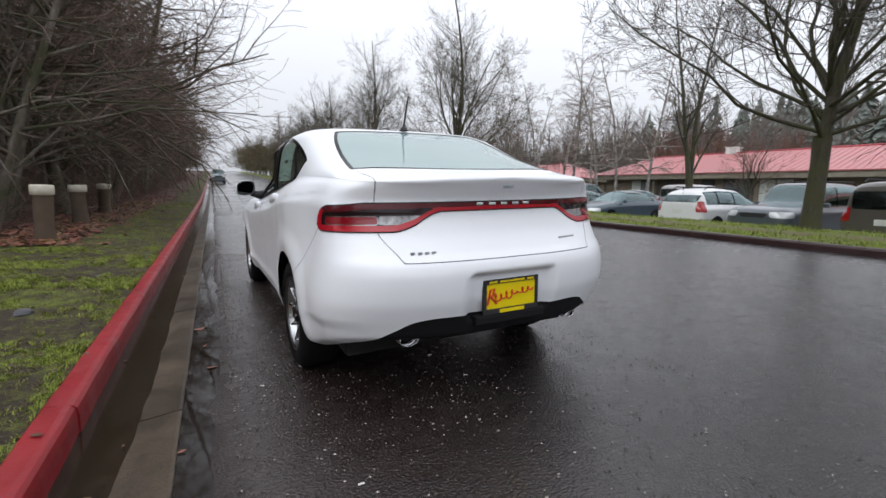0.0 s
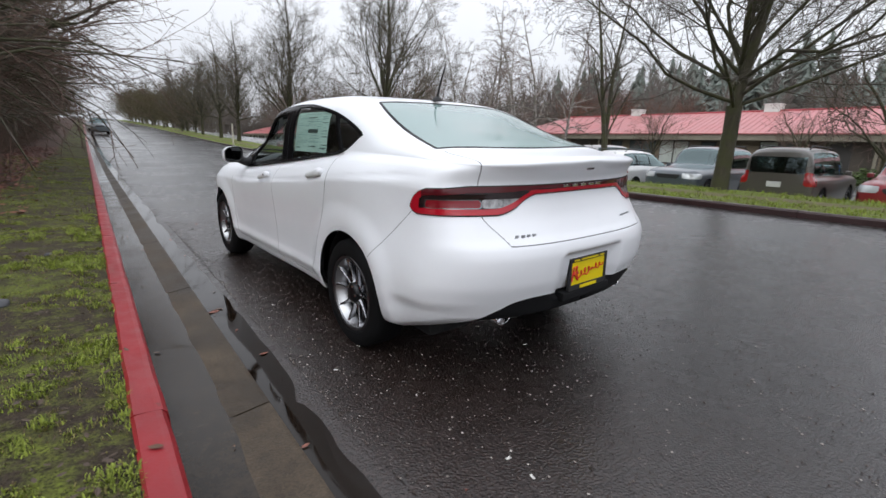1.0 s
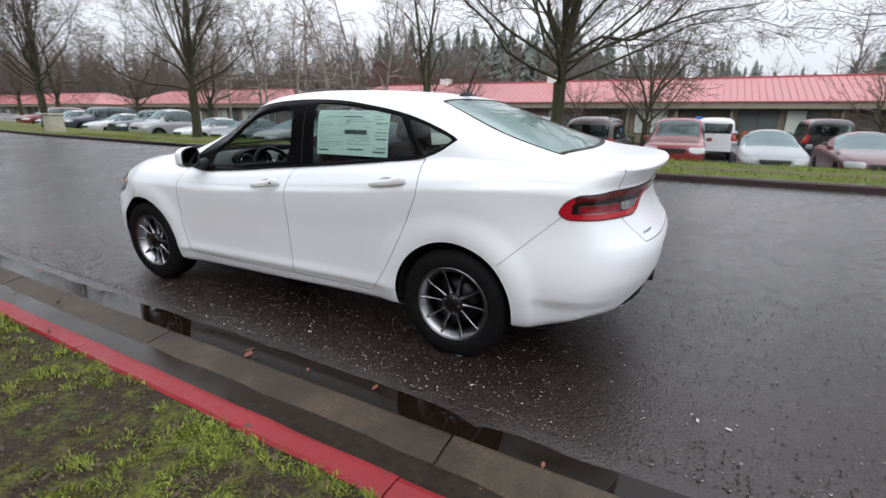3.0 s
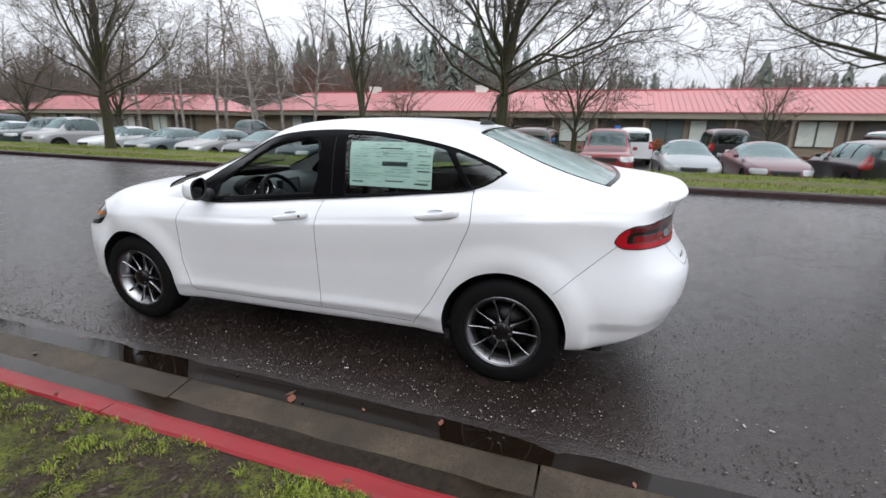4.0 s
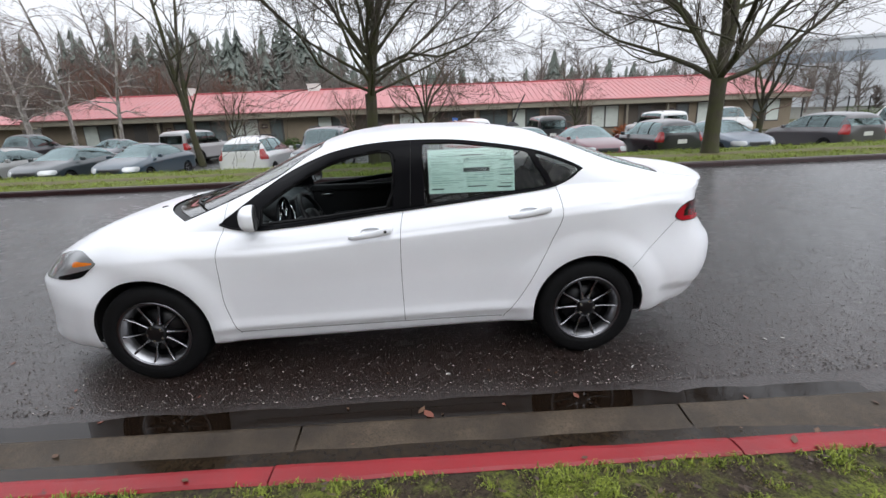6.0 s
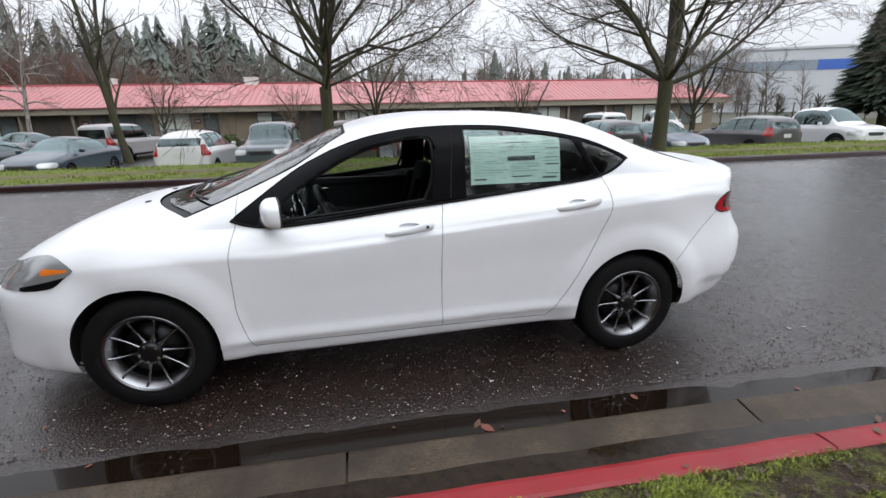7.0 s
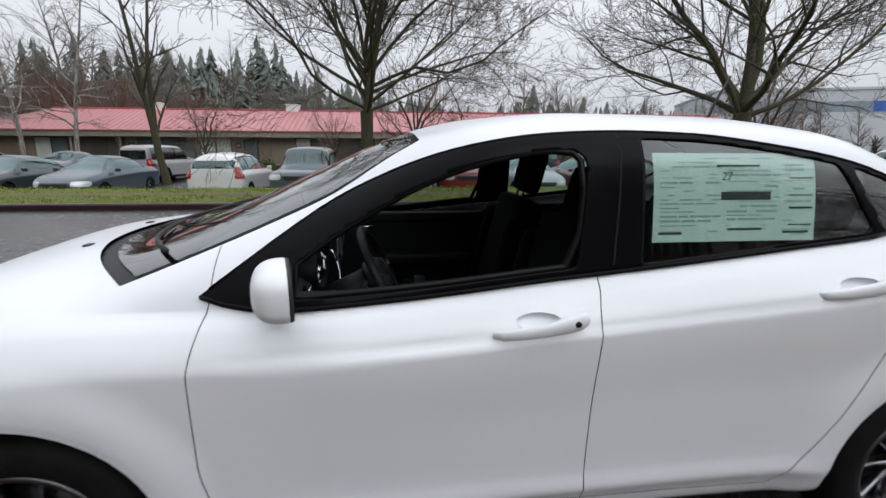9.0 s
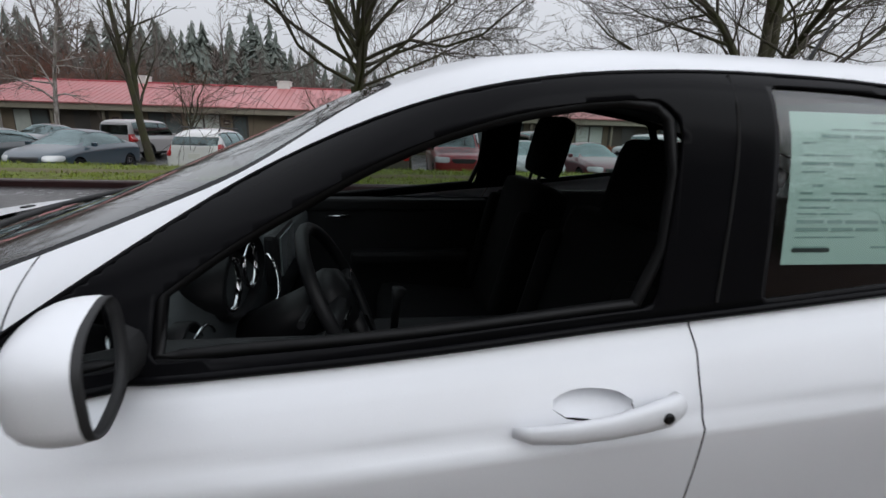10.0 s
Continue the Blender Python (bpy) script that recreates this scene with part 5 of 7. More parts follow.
tagged(raw("parking_lot", vs, fs, M_LOT, shade=True), "wet asphalt parking lot behind the verge", "parking lot", kind="structure")
# ------------------------------------------------------------------ building behind the lot
M_WALL = surface("tan_stucco", (0.17, 0.135, 0.095), (0.22, 0.18, 0.13), 0.85, 1.5, 60, 0.3, 0.01)
M_FASCIA = surface("tan_fascia_board", (0.19, 0.17, 0.125), (0.25, 0.22, 0.17), 0.7, 2.0, 40, 0.2, 0.005)
M_ROOF = surface("red_metal_roof", (0.36, 0.115, 0.115), (0.45, 0.16, 0.16), 0.35, 0.7, 20, 0.1, 0.004)
M_RIDGE = surface("deep_red_ridge", (0.26, 0.02, 0.03), (0.32, 0.035, 0.045), 0.4, 2, 20, 0.1)
M_PORCH_SHADE = surface("dark_recess_wall", (0.06, 0.05, 0.04), (0.09, 0.075, 0.06), 0.8, 2, 30, 0.2)
M_CURTAIN = surface("pale_curtain", (0.42, 0.46, 0.42), (0.55, 0.58, 0.53), 0.8, 3, 40, 0.0)
M_PANE = plain("dark_window_pane", (0.10, 0.12, 0.12), 0.06, spec=0.7)
M_FRAME = plain("dark_window_frame", (0.05, 0.045, 0.04), 0.5)
M_HVAC = surface("pale_roof_unit", (0.55, 0.55, 0.52), (0.68, 0.68, 0.64), 0.6, 3, 40, 0.1)
M_SIGN = plain("sign_board", (0.06, 0.035, 0.03), 0.5)
M_SIGN_MARK = plain("sign_mark", (0.45, 0.4, 0.35), 0.6)


def red_roof_building(y0, y1, x0=30.0, x1=37.0, eave=2.42, ridge=3.98, label="", lot=-0.12, bays=True, seed=1):
    rng = random.Random(seed)
    b = thing("low_building", Matrix.Identity(4), label, "building")
    wall = part("wall", box_bm(x0, x1, y0 + 0.7, y1 - 0.7, lot - 0.2, eave - 0.35), M_WALL, b, "tan stucco wall")
    part("fascia", box_bm(x0 - 0.75, x1 + 0.75, y0, y1, eave - 0.42, eave - 0.02, 0.02), M_FASCIA, b, "tan fascia beam")
    xm, inset_ = (x0 + x1) / 2, 2.6
    e = 0.85
    P = [(x0 - e, y0 - 0.1, eave), (x1 + e, y0 - 0.1, eave), (x1 + e, y1 + 0.1, eave), (x0 - e, y1 + 0.1, eave), (xm, y0 + inset_, ridge), (xm, y1 - inset_, ridge)]
    bm = bmesh.new()
    v = [bm.verts.new(p) for p in P] + [bm.verts.new((p[0], p[1], p[2] - 0.06)) for p in P[:4]]
    for f in ((0, 4, 5, 3), (1, 2, 5, 4), (0, 1, 4), (2, 3, 5), (0, 3, 9, 6), (1, 0, 6, 7), (2, 1, 7, 8), (3, 2, 8, 9), (6, 9, 8, 7)):
        bm.faces.new([v[i] for i in f])
    bmesh.ops.recalc_face_normals(bm, faces=bm.faces)
    roof = part("roof", bm, M_ROOF, b, "red standing-seam metal roof")
    # standing seams on the slopes that face the street
    bm = bmesh.new()
    y = y0 + 0.2
    while y < y1:
        t = min(1.0, (y - y0) / inset_, (y1 - y) / inset_)
        if t > 0.05:
            a, c = Vector((x0 - e, y, eave + 0.02)), Vector((x0 - e + (xm - x0 + e) * t, y, eave + (ridge - eave) * t + 0.02))
            n = Vector((0, 0.014, 0))
            h = Vector((-0.01, 0, 0.024))
            q = [bm.verts.new(k) for k in (a - n, a + n, a + h, c - n, c + n, c + h)]
            bm.faces.new((q[0], q[2], q[5], q[3]))
            bm.faces.new((q[2], q[1], q[4], q[5]))
        y += 0.36
    tagged(part("roof_seams", bm, M_ROOF, roof), kind="stuff")
    part("ridge_cap", tube(bmesh.new(), [P[4], P[5]], 0.08, 6), M_RIDGE, roof, "darker red ridge cap")
    # bays along the front: windows with curtains, doors on flat panels painted as porch shade
    y, k = y0 + 1.6, 0
    while bays and y < y1 - 3.4:
        kind = rng.choice(("window", "window", "recess", "wall", "door"))
        wd = {"window": 2.3, "recess": 3.4, "wall": 1.8, "door": 2.0}[kind]
        if kind == "window":
            w = part("window", box_bm(x0 - 0.05, x0 + 0.02, y, y + wd - 0.3, lot + 0.55, lot + 2.1), M_FRAME, b, "dark framed window with pale curtains")
            for j in range(2):
                part("pane", box_bm(x0 - 0.07, x0 - 0.055, y + 0.06 + j * 1.0, y + 0.94 + j * 1.0, lot + 0.62, lot + 2.04), M_CURTAIN if rng.random() < 0.7 else M_PANE, w)
        elif kind == "recess":
            r = part("porch", box_bm(x0 - 0.03, x0 + 0.05, y, y + wd - 0.4, lot - 0.1, lot + 2.2), M_PORCH_SHADE, b, "dark recessed porch")
            for j in (0, 1):
                part("post", box_bm(x0 - 0.5, x0 - 0.38, y + j * (wd - 0.5), y + 0.12 + j * (wd - 0.5), lot - 0.1, lot + 2.2), M_FASCIA, r)
            part("door", box_bm(x0 - 0.06, x0 - 0.035, y + 1.1, y + 2.0, lot, lot + 2.05), M_FRAME, r)
        elif kind == "door":
            d = part("door", box_bm(x0 - 0.06, x0 + 0.02, y + 0.3, y + 1.25, lot, lot + 2.05), M_FRAME, b, "dark glazed door")
            part("pane", box_bm(x0 - 0.075, x0 - 0.065, y + 0.42, y + 1.13, lot + 0.25, lot + 1.95), M_PANE, d)
            s = part("sign", box_bm(x0 - 0.06, x0 - 0.01, y + 1.4, y + 1.8, lot + 1.45, lot + 1.75), M_SIGN, b, "small dark wall sign")
            part("sign_bar", box_bm(x0 - 0.07, x0 - 0.062, y + 1.47, y + 1.73, lot + 1.56, lot + 1.64), M_SIGN_MARK, s)
        y += wd
        k += 1
    return b


main_building = red_roof_building(-26.4, 28.0, label="long low tan building with a red metal hip roof", seed=4)
for y, s in ((18.6, 0.7), (9.2, 0.8)):
    hv = part("roof_unit", box_bm(33.3, 34.1, y - 0.55 * s, y + 0.55 * s, 3.7, 4.40, 0.05), M_HVAC, main_building, "pale rooftop unit")
    part("unit_cap", box_bm(33.25, 34.15, y - 0.6 * s, y + 0.6 * s, 4.38, 4.44, 0.02), M_HVAC, hv)
red_roof_building(34.5, 62.0, 31.0, 38.0, label="second low building with a bright red roof", seed=7)
red_roof_building(70.0, 120.0, 30.0, 38.0, label="far low building with a red roof", seed=9)

# warehouse with a blue band, far off to the right of the lot
wh = thing("warehouse", pose(77.5, -85.8, 0, 0, 0, -20.3), "pale grey warehouse with a blue stripe", "building")
M_METALWALL = surface("pale_metal_cladding", (0.40, 0.42, 0.44), (0.48, 0.50, 0.52), 0.5, 0.3, 8, 0.1)
part("wall", box_bm(-8, 22, -60, 29, -1, 11.6), M_METALWALL, wh)
part("stripe", box_bm(-8.06, -7.9, -60, 29, 8.0, 9.7), plain("pale_band", (0.22, 0.26, 0.30), 0.5), wh, "grey band")
part("stripe", box_bm(-8.1, -7.95, -12, 4, 8.0, 9.7), plain("blue_band", (0.03, 0.11, 0.42), 0.5), wh, "blue band")
part("parapet", box_bm(-8.2, 22.2, -60.2, 29.2, 11.6, 12.0), M_METALWALL, wh)


# ------------------------------------------------------------------ parked cars
SPECS = dict(
    sedan=dict(y0=-1.0, y1=3.60, l0=0.5, l1=0.75, e0=3.0, e1=2.6, lean=0.14, zc=((-1.0, 0.98), (-0.9, 1.03), (-0.45, 1.06), (-0.2, 1.14), (0.3, 1.36), (0.7, 1.43), (1.2, 1.45), (1.5, 1.42), (1.9, 1.25), (2.5, 0.99), (2.9, 0.93), (3.3, 0.82), (3.6, 0.66)),
               zb=((-1.0, 0.93), (0.0, 0.97), (1.5, 0.94), (2.5, 0.90), (3.2, 0.79), (3.6, 0.62)), glass=(1.52, 2.44), back=(-0.38, 0.42), side=(0.0, 2.25), r=0.315),
    wagon=dict(y0=-0.85, y1=3.5, l0=0.35, l1=0.7, e0=3.6, e1=2.6, lean=0.13, flat=0.82, zc=((-0.85, 1.05), (-0.8, 1.20), (-0.6, 1.46), (-0.3, 1.54), (0.6, 1.57), (1.4, 1.53), (1.8, 1.36), (2.5, 1.04), (2.9, 0.98), (3.3, 0.86), (3.5, 0.7)),
               zb=((-0.85, 0.98), (0.0, 1.0), (1.5, 0.97), (2.5, 0.94), (3.2, 0.82), (3.5, 0.66)), glass=(1.55, 2.45), back=(-0.78, -0.52), side=(-0.45, 2.2), r=0.32),
    suv=dict(y0=-0.95, y1=3.6, l0=0.22, l1=0.5, e0=4.5, e1=3.6, lean=0.09, flat=0.9, upright=0.8, zc=((-0.95, 1.2), (-0.9, 1.62), (-0.7, 1.73), (0.3, 1.77), (1.4, 1.74), (1.62, 1.69), (2.02, 1.19), (2.2, 1.13), (3.2, 1.06), (3.5, 0.99), (3.6, 0.88)),
             zb=((-0.95, 1.03), (1.5, 1.03), (2.2, 1.03), (3.2, 0.99), (3.6, 0.82)), glass=(1.62, 2.02), back=(-1.0, -0.84), side=(-0.72, 2.0), r=0.37, tall=1),
    pickup=dict(y0=-1.2, y1=4.2, l0=0.2, l1=0.45, e0=5.0, e1=3.8, lean=0.10, flat=0.88, zc=((-1.2, 1.0), (0.9, 1.06), (1.02, 1.45), (1.25, 1.78), (1.9, 1.84), (2.5, 1.80), (3.0, 1.42), (3.3, 1.17), (3.8, 1.12), (4.1, 1.02), (4.2, 0.85)),
                zb=((-1.2, 0.99), (0.9, 1.05), (2.0, 1.10), (3.2, 1.10), (3.9, 1.0), (4.2, 0.8)), glass=(2.55, 3.15), back=(0.95, 1.2), side=(1.25, 2.9), r=0.40, tall=1),
)
M_CARGLASS = glass("parked_car_glass", (0.16, 0.21, 0.21), 0.0, 1.75, (0.74, 0.92, 0.93))
M_LAMP_RED = plain("parked_tail_lens", (0.35, 0.01, 0.012), 0.15, coat=1.0)
M_LAMP_CLEAR = plain("parked_head_lens", (0.55, 0.57, 0.58), 0.12, 0.2, coat=1.0)
PAINTS = {}


def parked_car(kind, colour, label, x, y, heading, z=None, group="cars in the lot", half=0.86, scale=1.0, roof_bars=False, grille="bar"):
    """A parked car; its lowest point rests on the lot. heading 0 faces along +y."""
    k = SPECS[kind]
    key = tuple(round(c, 3) for c in colour)
    if key not in PAINTS:
        PAINTS[key] = paint("parked_car_paint", colour, 0.3)
    mat = PAINTS[key]
    zc, zb = curve(*k["zc"]), curve(*k["zb"])
    length = k["y1"] - k["y0"]
    mid = (k["y1"] + k["y0"]) / 2
    car_ob = thing("parked_car", pose(x, y, LOTZ(x, y) if z is None else z, 0, 0, heading) @ Matrix.Diagonal((scale, scale, scale, 1)) @ Matrix.Translation((0, -mid, 0)), label, "car", group)
    spec = dict(k, zc=zc, zb=zb, w=curve((k["y0"], half - 0.03), (mid, half), (k["y1"], half - 0.02)), xb=curve((k["y0"], half - 0.11), (mid, half - 0.06), (k["y1"], half - 0.12)), zs=curve((k["y0"], 0.30), (mid, 0.24), (k["y1"], 0.27)))
    s = body_surface(spec, 46, 14, 12, 16)
    axles = (0.0, 2.65 if kind != "pickup" else 3.35)
    for yc in axles:
        s.cut("body", lambda px, py_, pz: k["r"] + 0.045 - math.hypot(py_ - yc, pz - k["r"]) if abs(px) > 0.5 else -1.0, "hole", lambda px, py_, pz: abs(px) > 0.4 and abs(py_ - yc) < 0.7)
    g0, g1 = k["glass"]
    b0, b1 = k["back"]
    s0, s1 = k["side"]
    thick = 0.12 if k.get("tall") else 0.10
    s.cut("body", lambda px, py_, pz: min(pz - zb(py_) - 0.04, zc(py_) - thick - pz, py_ - s0, s1 - py_), "side", lambda px, py_, pz: abs(px) > 0.3 and pz > 0.8)
    for post in (0.9, 1.75) if kind == "suv" else (0.15, 0.95) if kind != "pickup" else (2.0,):
        s.cut("side", lambda px, py_, pz: 0.035 - abs(py_ - post - 0.0), "posts")
        for sg in (-1, 1):
            s.pick("posts", lambda px, py_, pz: px * sg > 0, "post%d%.2f" % (sg, post))
    s.cut("body", lambda px, py_, pz: min(py_ - g0, g1 - py_, half - 0.22 - 0.10 * (pz - 1.0) - abs(px), pz - zb(py_) - 0.05), "front_glass", lambda px, py_, pz: pz > 0.8)
    if kind in ("suv", "wagon"):
        s.cut("body", lambda px, py_, pz: min(0.62 - abs(px), pz - 1.10, zc(b1) - 0.16 - pz, b1 - py_), "rear_glass", lambda px, py_, pz: py_ < 0)
    else:
        s.cut("body", lambda px, py_, pz: min(py_ - b0, b1 - py_, half - 0.22 - abs(px), pz - zb(py_) - 0.05), "rear_glass", lambda px, py_, pz: pz > 0.8)
    h0 = zb(k["y1"])
    s.cut("body", lambda px, py_, pz: min(abs(px) - 0.42, pz - h0 + 0.05, h0 + 0.11 - pz, py_ - k["y1"] + 0.42), "head_lamp", lambda px, py_, pz: py_ > k["y1"] - 0.6)
    s.cut("body", lambda px, py_, pz: min(0.36 - abs(px), pz - h0 + 0.06, h0 + 0.07 - pz), "grille", lambda px, py_, pz: py_ > k["y1"] - 0.4)
    tz = 0.72 if kind == "sedan" else 0.80
    s.cut("body", lambda px, py_, pz: min(abs(px) - (0.50 if kind == "sedan" else 0.62), pz - tz, tz + (0.16 if kind == "sedan" else 0.34) - pz, k["y0"] + 0.30 - py_), "tail_lamp", lambda px, py_, pz: py_ < k["y0"] + 0.5)
    s.cut("body", lambda px, py_, pz: 0.36 - pz, "lower", None)
    s.emit("body", "body", mat, car_ob)
    s.emit("lower", "lower_trim", M_RUBBER, car_ob)
    for lb in [q for q in s.polys if q.startswith("post") and q != "posts"]:
        s.emit(lb, "window_post", M_BLACK_TRIM, car_ob)
    for lb, nm in (("side", "side_window"), ("front_glass", "windscreen"), ("rear_glass", "rear_window")):
        for sg in (-1, 1) if lb == "side" else (0,):
            if sg:
                s.pick(lb, lambda px, py_, pz: px * sg > 0, lb + str(sg))
            o = s.emit(lb + (str(sg) if sg else ""), nm, M_CARGLASS, car_ob, off=-0.005)
            if o:
                o.visible_shadow = False
    for lb, nm, mt in (("head_lamp", "head_lamp", M_LAMP_CLEAR), ("tail_lamp", "tail_lamp", M_LAMP_RED)):
        for sg in (-1, 1):
            s.pick(lb, lambda px, py_, pz: px * sg > 0, lb + str(sg))
            s.emit(lb + str(sg), nm, mt, car_ob, off=0.004)
    s.emit("grille", "grille", M_RUBBER, car_ob, off=0.003)
    bm = box_bm(-half + 0.14, half - 0.14, k["y0"] + 0.25, k["y1"] - 0.3, 0.28, 0.55, 0.05)
    part("underbody", bm, M_LINER, car_ob)
    bm = box_bm(-half + 0.16, half - 0.16, s0 + 0.1, s1 - 0.3, 0.5, 0.82, 0.05)
    part("interior", bm, M_INTERIOR, car_ob)
    for sx in (-0.36, 0.36):
        part("seat", box_bm(sx - 0.23, sx + 0.23, 0.95 if kind != "pickup" else 1.5, 1.12 if kind != "pickup" else 1.65, 0.7, 1.22, 0.06), M_SEAT, car_ob)
    yb = k["y0"] - 0.004
    part("number_plate", box_bm(-0.16, 0.16, yb - 0.004, yb + 0.02, 0.74, 0.88, 0.004), M_HVAC, car_ob, "pale plate, blank")
    for sgn in (-1, 1):
        part("door_mirror", box_bm(sgn * (half - 0.02), sgn * (half + 0.13), s1 - 0.30, s1 - 0.20, zb(s1) + 0.03, zb(s1) + 0.15, 0.03), mat, car_ob)
        for yc in axles:
            wheel(car_ob, Matrix.Translation((sgn * (half - 0.125), yc, k["r"])) @ pose(0, 0, 0, 0, 90 * sgn, 0), k["r"], 0.2, k["r"] * 0.64, 7, M_TYRE, M_RIM, M_DARK_METAL, False)
        if roof_bars:
            part("roof_rail", tube(bmesh.new(), [(sgn * 0.55, s0 + 0.1, zc(s0 + 0.1) - 0.02), (sgn * 0.55, s0 + 0.25, zc(0.5) + 0.03), (sgn * 0.55, s1 - 0.9, zc(s1 - 0.9) + 0.03), (sgn * 0.55, s1 - 0.75, zc(s1 - 0.75) - 0.03)], 0.02, 6), M_RUBBER, car_ob)
    return car_ob


IN, OUT = 90, -90          # nose towards the street, nose towards the building
ROW = 14.4
for kd, col, lb, y, hd, bars in (
        ("sedan", (0.30, 0.30, 0.29), "silver sedan nosed up to the verge", 16.9, IN, False),
        ("sedan", (0.035, 0.045, 0.05), "dark slate sedan nosed up to the verge", 14.25, IN, False),
        ("sedan", (0.022, 0.045, 0.065), "steel blue sedan nosed up to the verge", 11.5, IN, False),
        ("wagon", (0.72, 0.72, 0.72), "white wagon backed up to the verge, roof rails", 7.15, OUT, True),
        ("suv", (0.07, 0.085, 0.10), "dark grey boxy off-roader nosed up to the verge", 4.75, IN, True),
        ("suv", (0.09, 0.08, 0.07), "dark bronze boxy off-roader backed up to the verge", 1.95, OUT, True),
        ("suv", (0.24, 0.018, 0.025), "red boxy off-roader nosed up to the verge", -0.5, IN, False),
        ("sedan", (0.28, 0.30, 0.32), "pale grey sedan nosed up to the verge", -3.0, IN, False),
        ("sedan", (0.13, 0.03, 0.04), "maroon sedan nosed up to the verge", -5.3, IN, False),
        ("wagon", (0.012, 0.013, 0.016), "black hatchback backed up to the verge", -7.9, OUT, False),
        ("sedan", (0.10, 0.13, 0.17), "blue-grey sedan nosed up to the verge", -10.6, IN, False),
        ("wagon", (0.07, 0.065, 0.07), "dark purple-grey retro wagon backed up to the verge", -14.5, OUT, False),
        ("pickup", (0.72, 0.73, 0.74), "white pickup truck nosed up to the verge", -17.9, IN, False)):
    parked_car(kd, col, lb, ROW, y, hd, roof_bars=bars)
for kd, col, lb, x, y, hd, bars in (
        ("suv", (0.34, 0.33, 0.33), "silver off-roader in the back row", 22.5, 13.2, OUT - 10, False),
        ("sedan", (0.10, 0.11, 0.12), "dark grey sedan in the back row", 22.5, 17.8, IN, False),
        ("pickup", (0.03, 0.03, 0.035), "dark pickup truck in the back row", 23.0, 23.0, OUT, False),
        ("suv", (0.70, 0.70, 0.71), "white off-roader in the back row", 22.5, -1.7, OUT, False),
        ("suv", (0.018, 0.018, 0.02), "black off-roader in the back row", 22.5, -5.6, OUT, False),
        ("suv", (0.68, 0.68, 0.68), "white off-roader with roof rails in the back row", 23.0, -12.2, OUT, True),
        ("pickup", (0.40, 0.39, 0.37), "silver pickup truck in the back row", 23.5, -16.6, 70, False)):
    parked_car(kd, col, lb, x, y, hd, roof_bars=bars)
for i, (kd, col, lb) in enumerate((("sedan", (0.16, 0.2, 0.22), "teal grey sedan"), ("sedan", (0.6, 0.61, 0.62), "pale sedan"), ("pickup", (0.36, 0.36, 0.36), "silver pickup truck"), ("suv", (0.03, 0.05, 0.06), "dark green off-roader"),
                                   ("sedan", (0.66, 0.66, 0.68), "white sedan"), ("suv", (0.05, 0.06, 0.09), "navy off-roader"), ("sedan", (0.45, 0.45, 0.46), "silver sedan"), ("wagon", (0.2, 0.03, 0.03), "dark red wagon"))):
    parked_car(kd, col, lb + " further along the lot", ROW, 20.0 + 3.1 * i, IN)
parked_car("suv", (0.10, 0.12, 0.13), "dark off-roader parked far along the kerb", -0.6, 60.0, 180, z=RISE(60) - 0.01, group="cars on the street", half=0.8)
parked_car("sedan", (0.5, 0.5, 0.5), "pale sedan parked far along the kerb", -0.7, 69.0, 180, z=RISE(69) - 0.01, group="cars on the street")
# ------------------------------------------------------------------ trees
def bark(name, a, b_, moss, amount):
    m, nt, b = material(name)
    v = place_tex(nt, True)
    st = node(nt, "ShaderNodeMapping", Vector=v, Scale=(14, 14, 3)).outputs[0]
    rough, big = noise_tex(nt, st, 1.0, 6, 0.7), noise_tex(nt, v, 2.2, 5)
    c = mix_col(nt, ramp(nt, rough, (0.35, 0.0), (0.65, 1.0)), a, b_)
    c = mix_col(nt, ramp(nt, big, (amount, 1.0), (amount + 0.2, 0.0)), c, moss)
    nt.links.new(c, b.inputs["Base Color"])
    b.inputs["Roughness"].default_value = 0.9
    bump(nt, b, rough, 0.7, 0.015)
    return m


M_BARK = bark("mossy_bark", (0.026, 0.021, 0.015), (0.068, 0.056, 0.041), (0.045, 0.045, 0.017), 0.42)
M_TWIG = bark("dark_twigs", (0.045, 0.035, 0.029), (0.085, 0.068, 0.055), (0.06, 0.055, 0.03), 0.35)
M_TWIG_RED = bark("reddish_twigs", (0.105, 0.066, 0.050), (0.17, 0.112, 0.088), (0.09, 0.08, 0.05), 0.3)
M_ALDER = bark("grey_alder_bark", (0.085, 0.066, 0.055), (0.20, 0.17, 0.145), (0.06, 0.06, 0.03), 0.42)
M_BIRCH = bark("white_birch_bark", (0.12, 0.10, 0.09), (0.42, 0.39, 0.36), (0.12, 0.11, 0.08), 0.35)
# twigs of the tree row, distance haze put into their lighter brown
M_ROW = bark("pale_brown_twigs", (0.085, 0.070, 0.056), (0.15, 0.128, 0.108), (0.09, 0.085, 0.05), 0.35)
M_BUD = bark("yellowish_twigs", (0.09, 0.07, 0.04), (0.13, 0.10, 0.06), (0.08, 0.07, 0.03), 0.4)


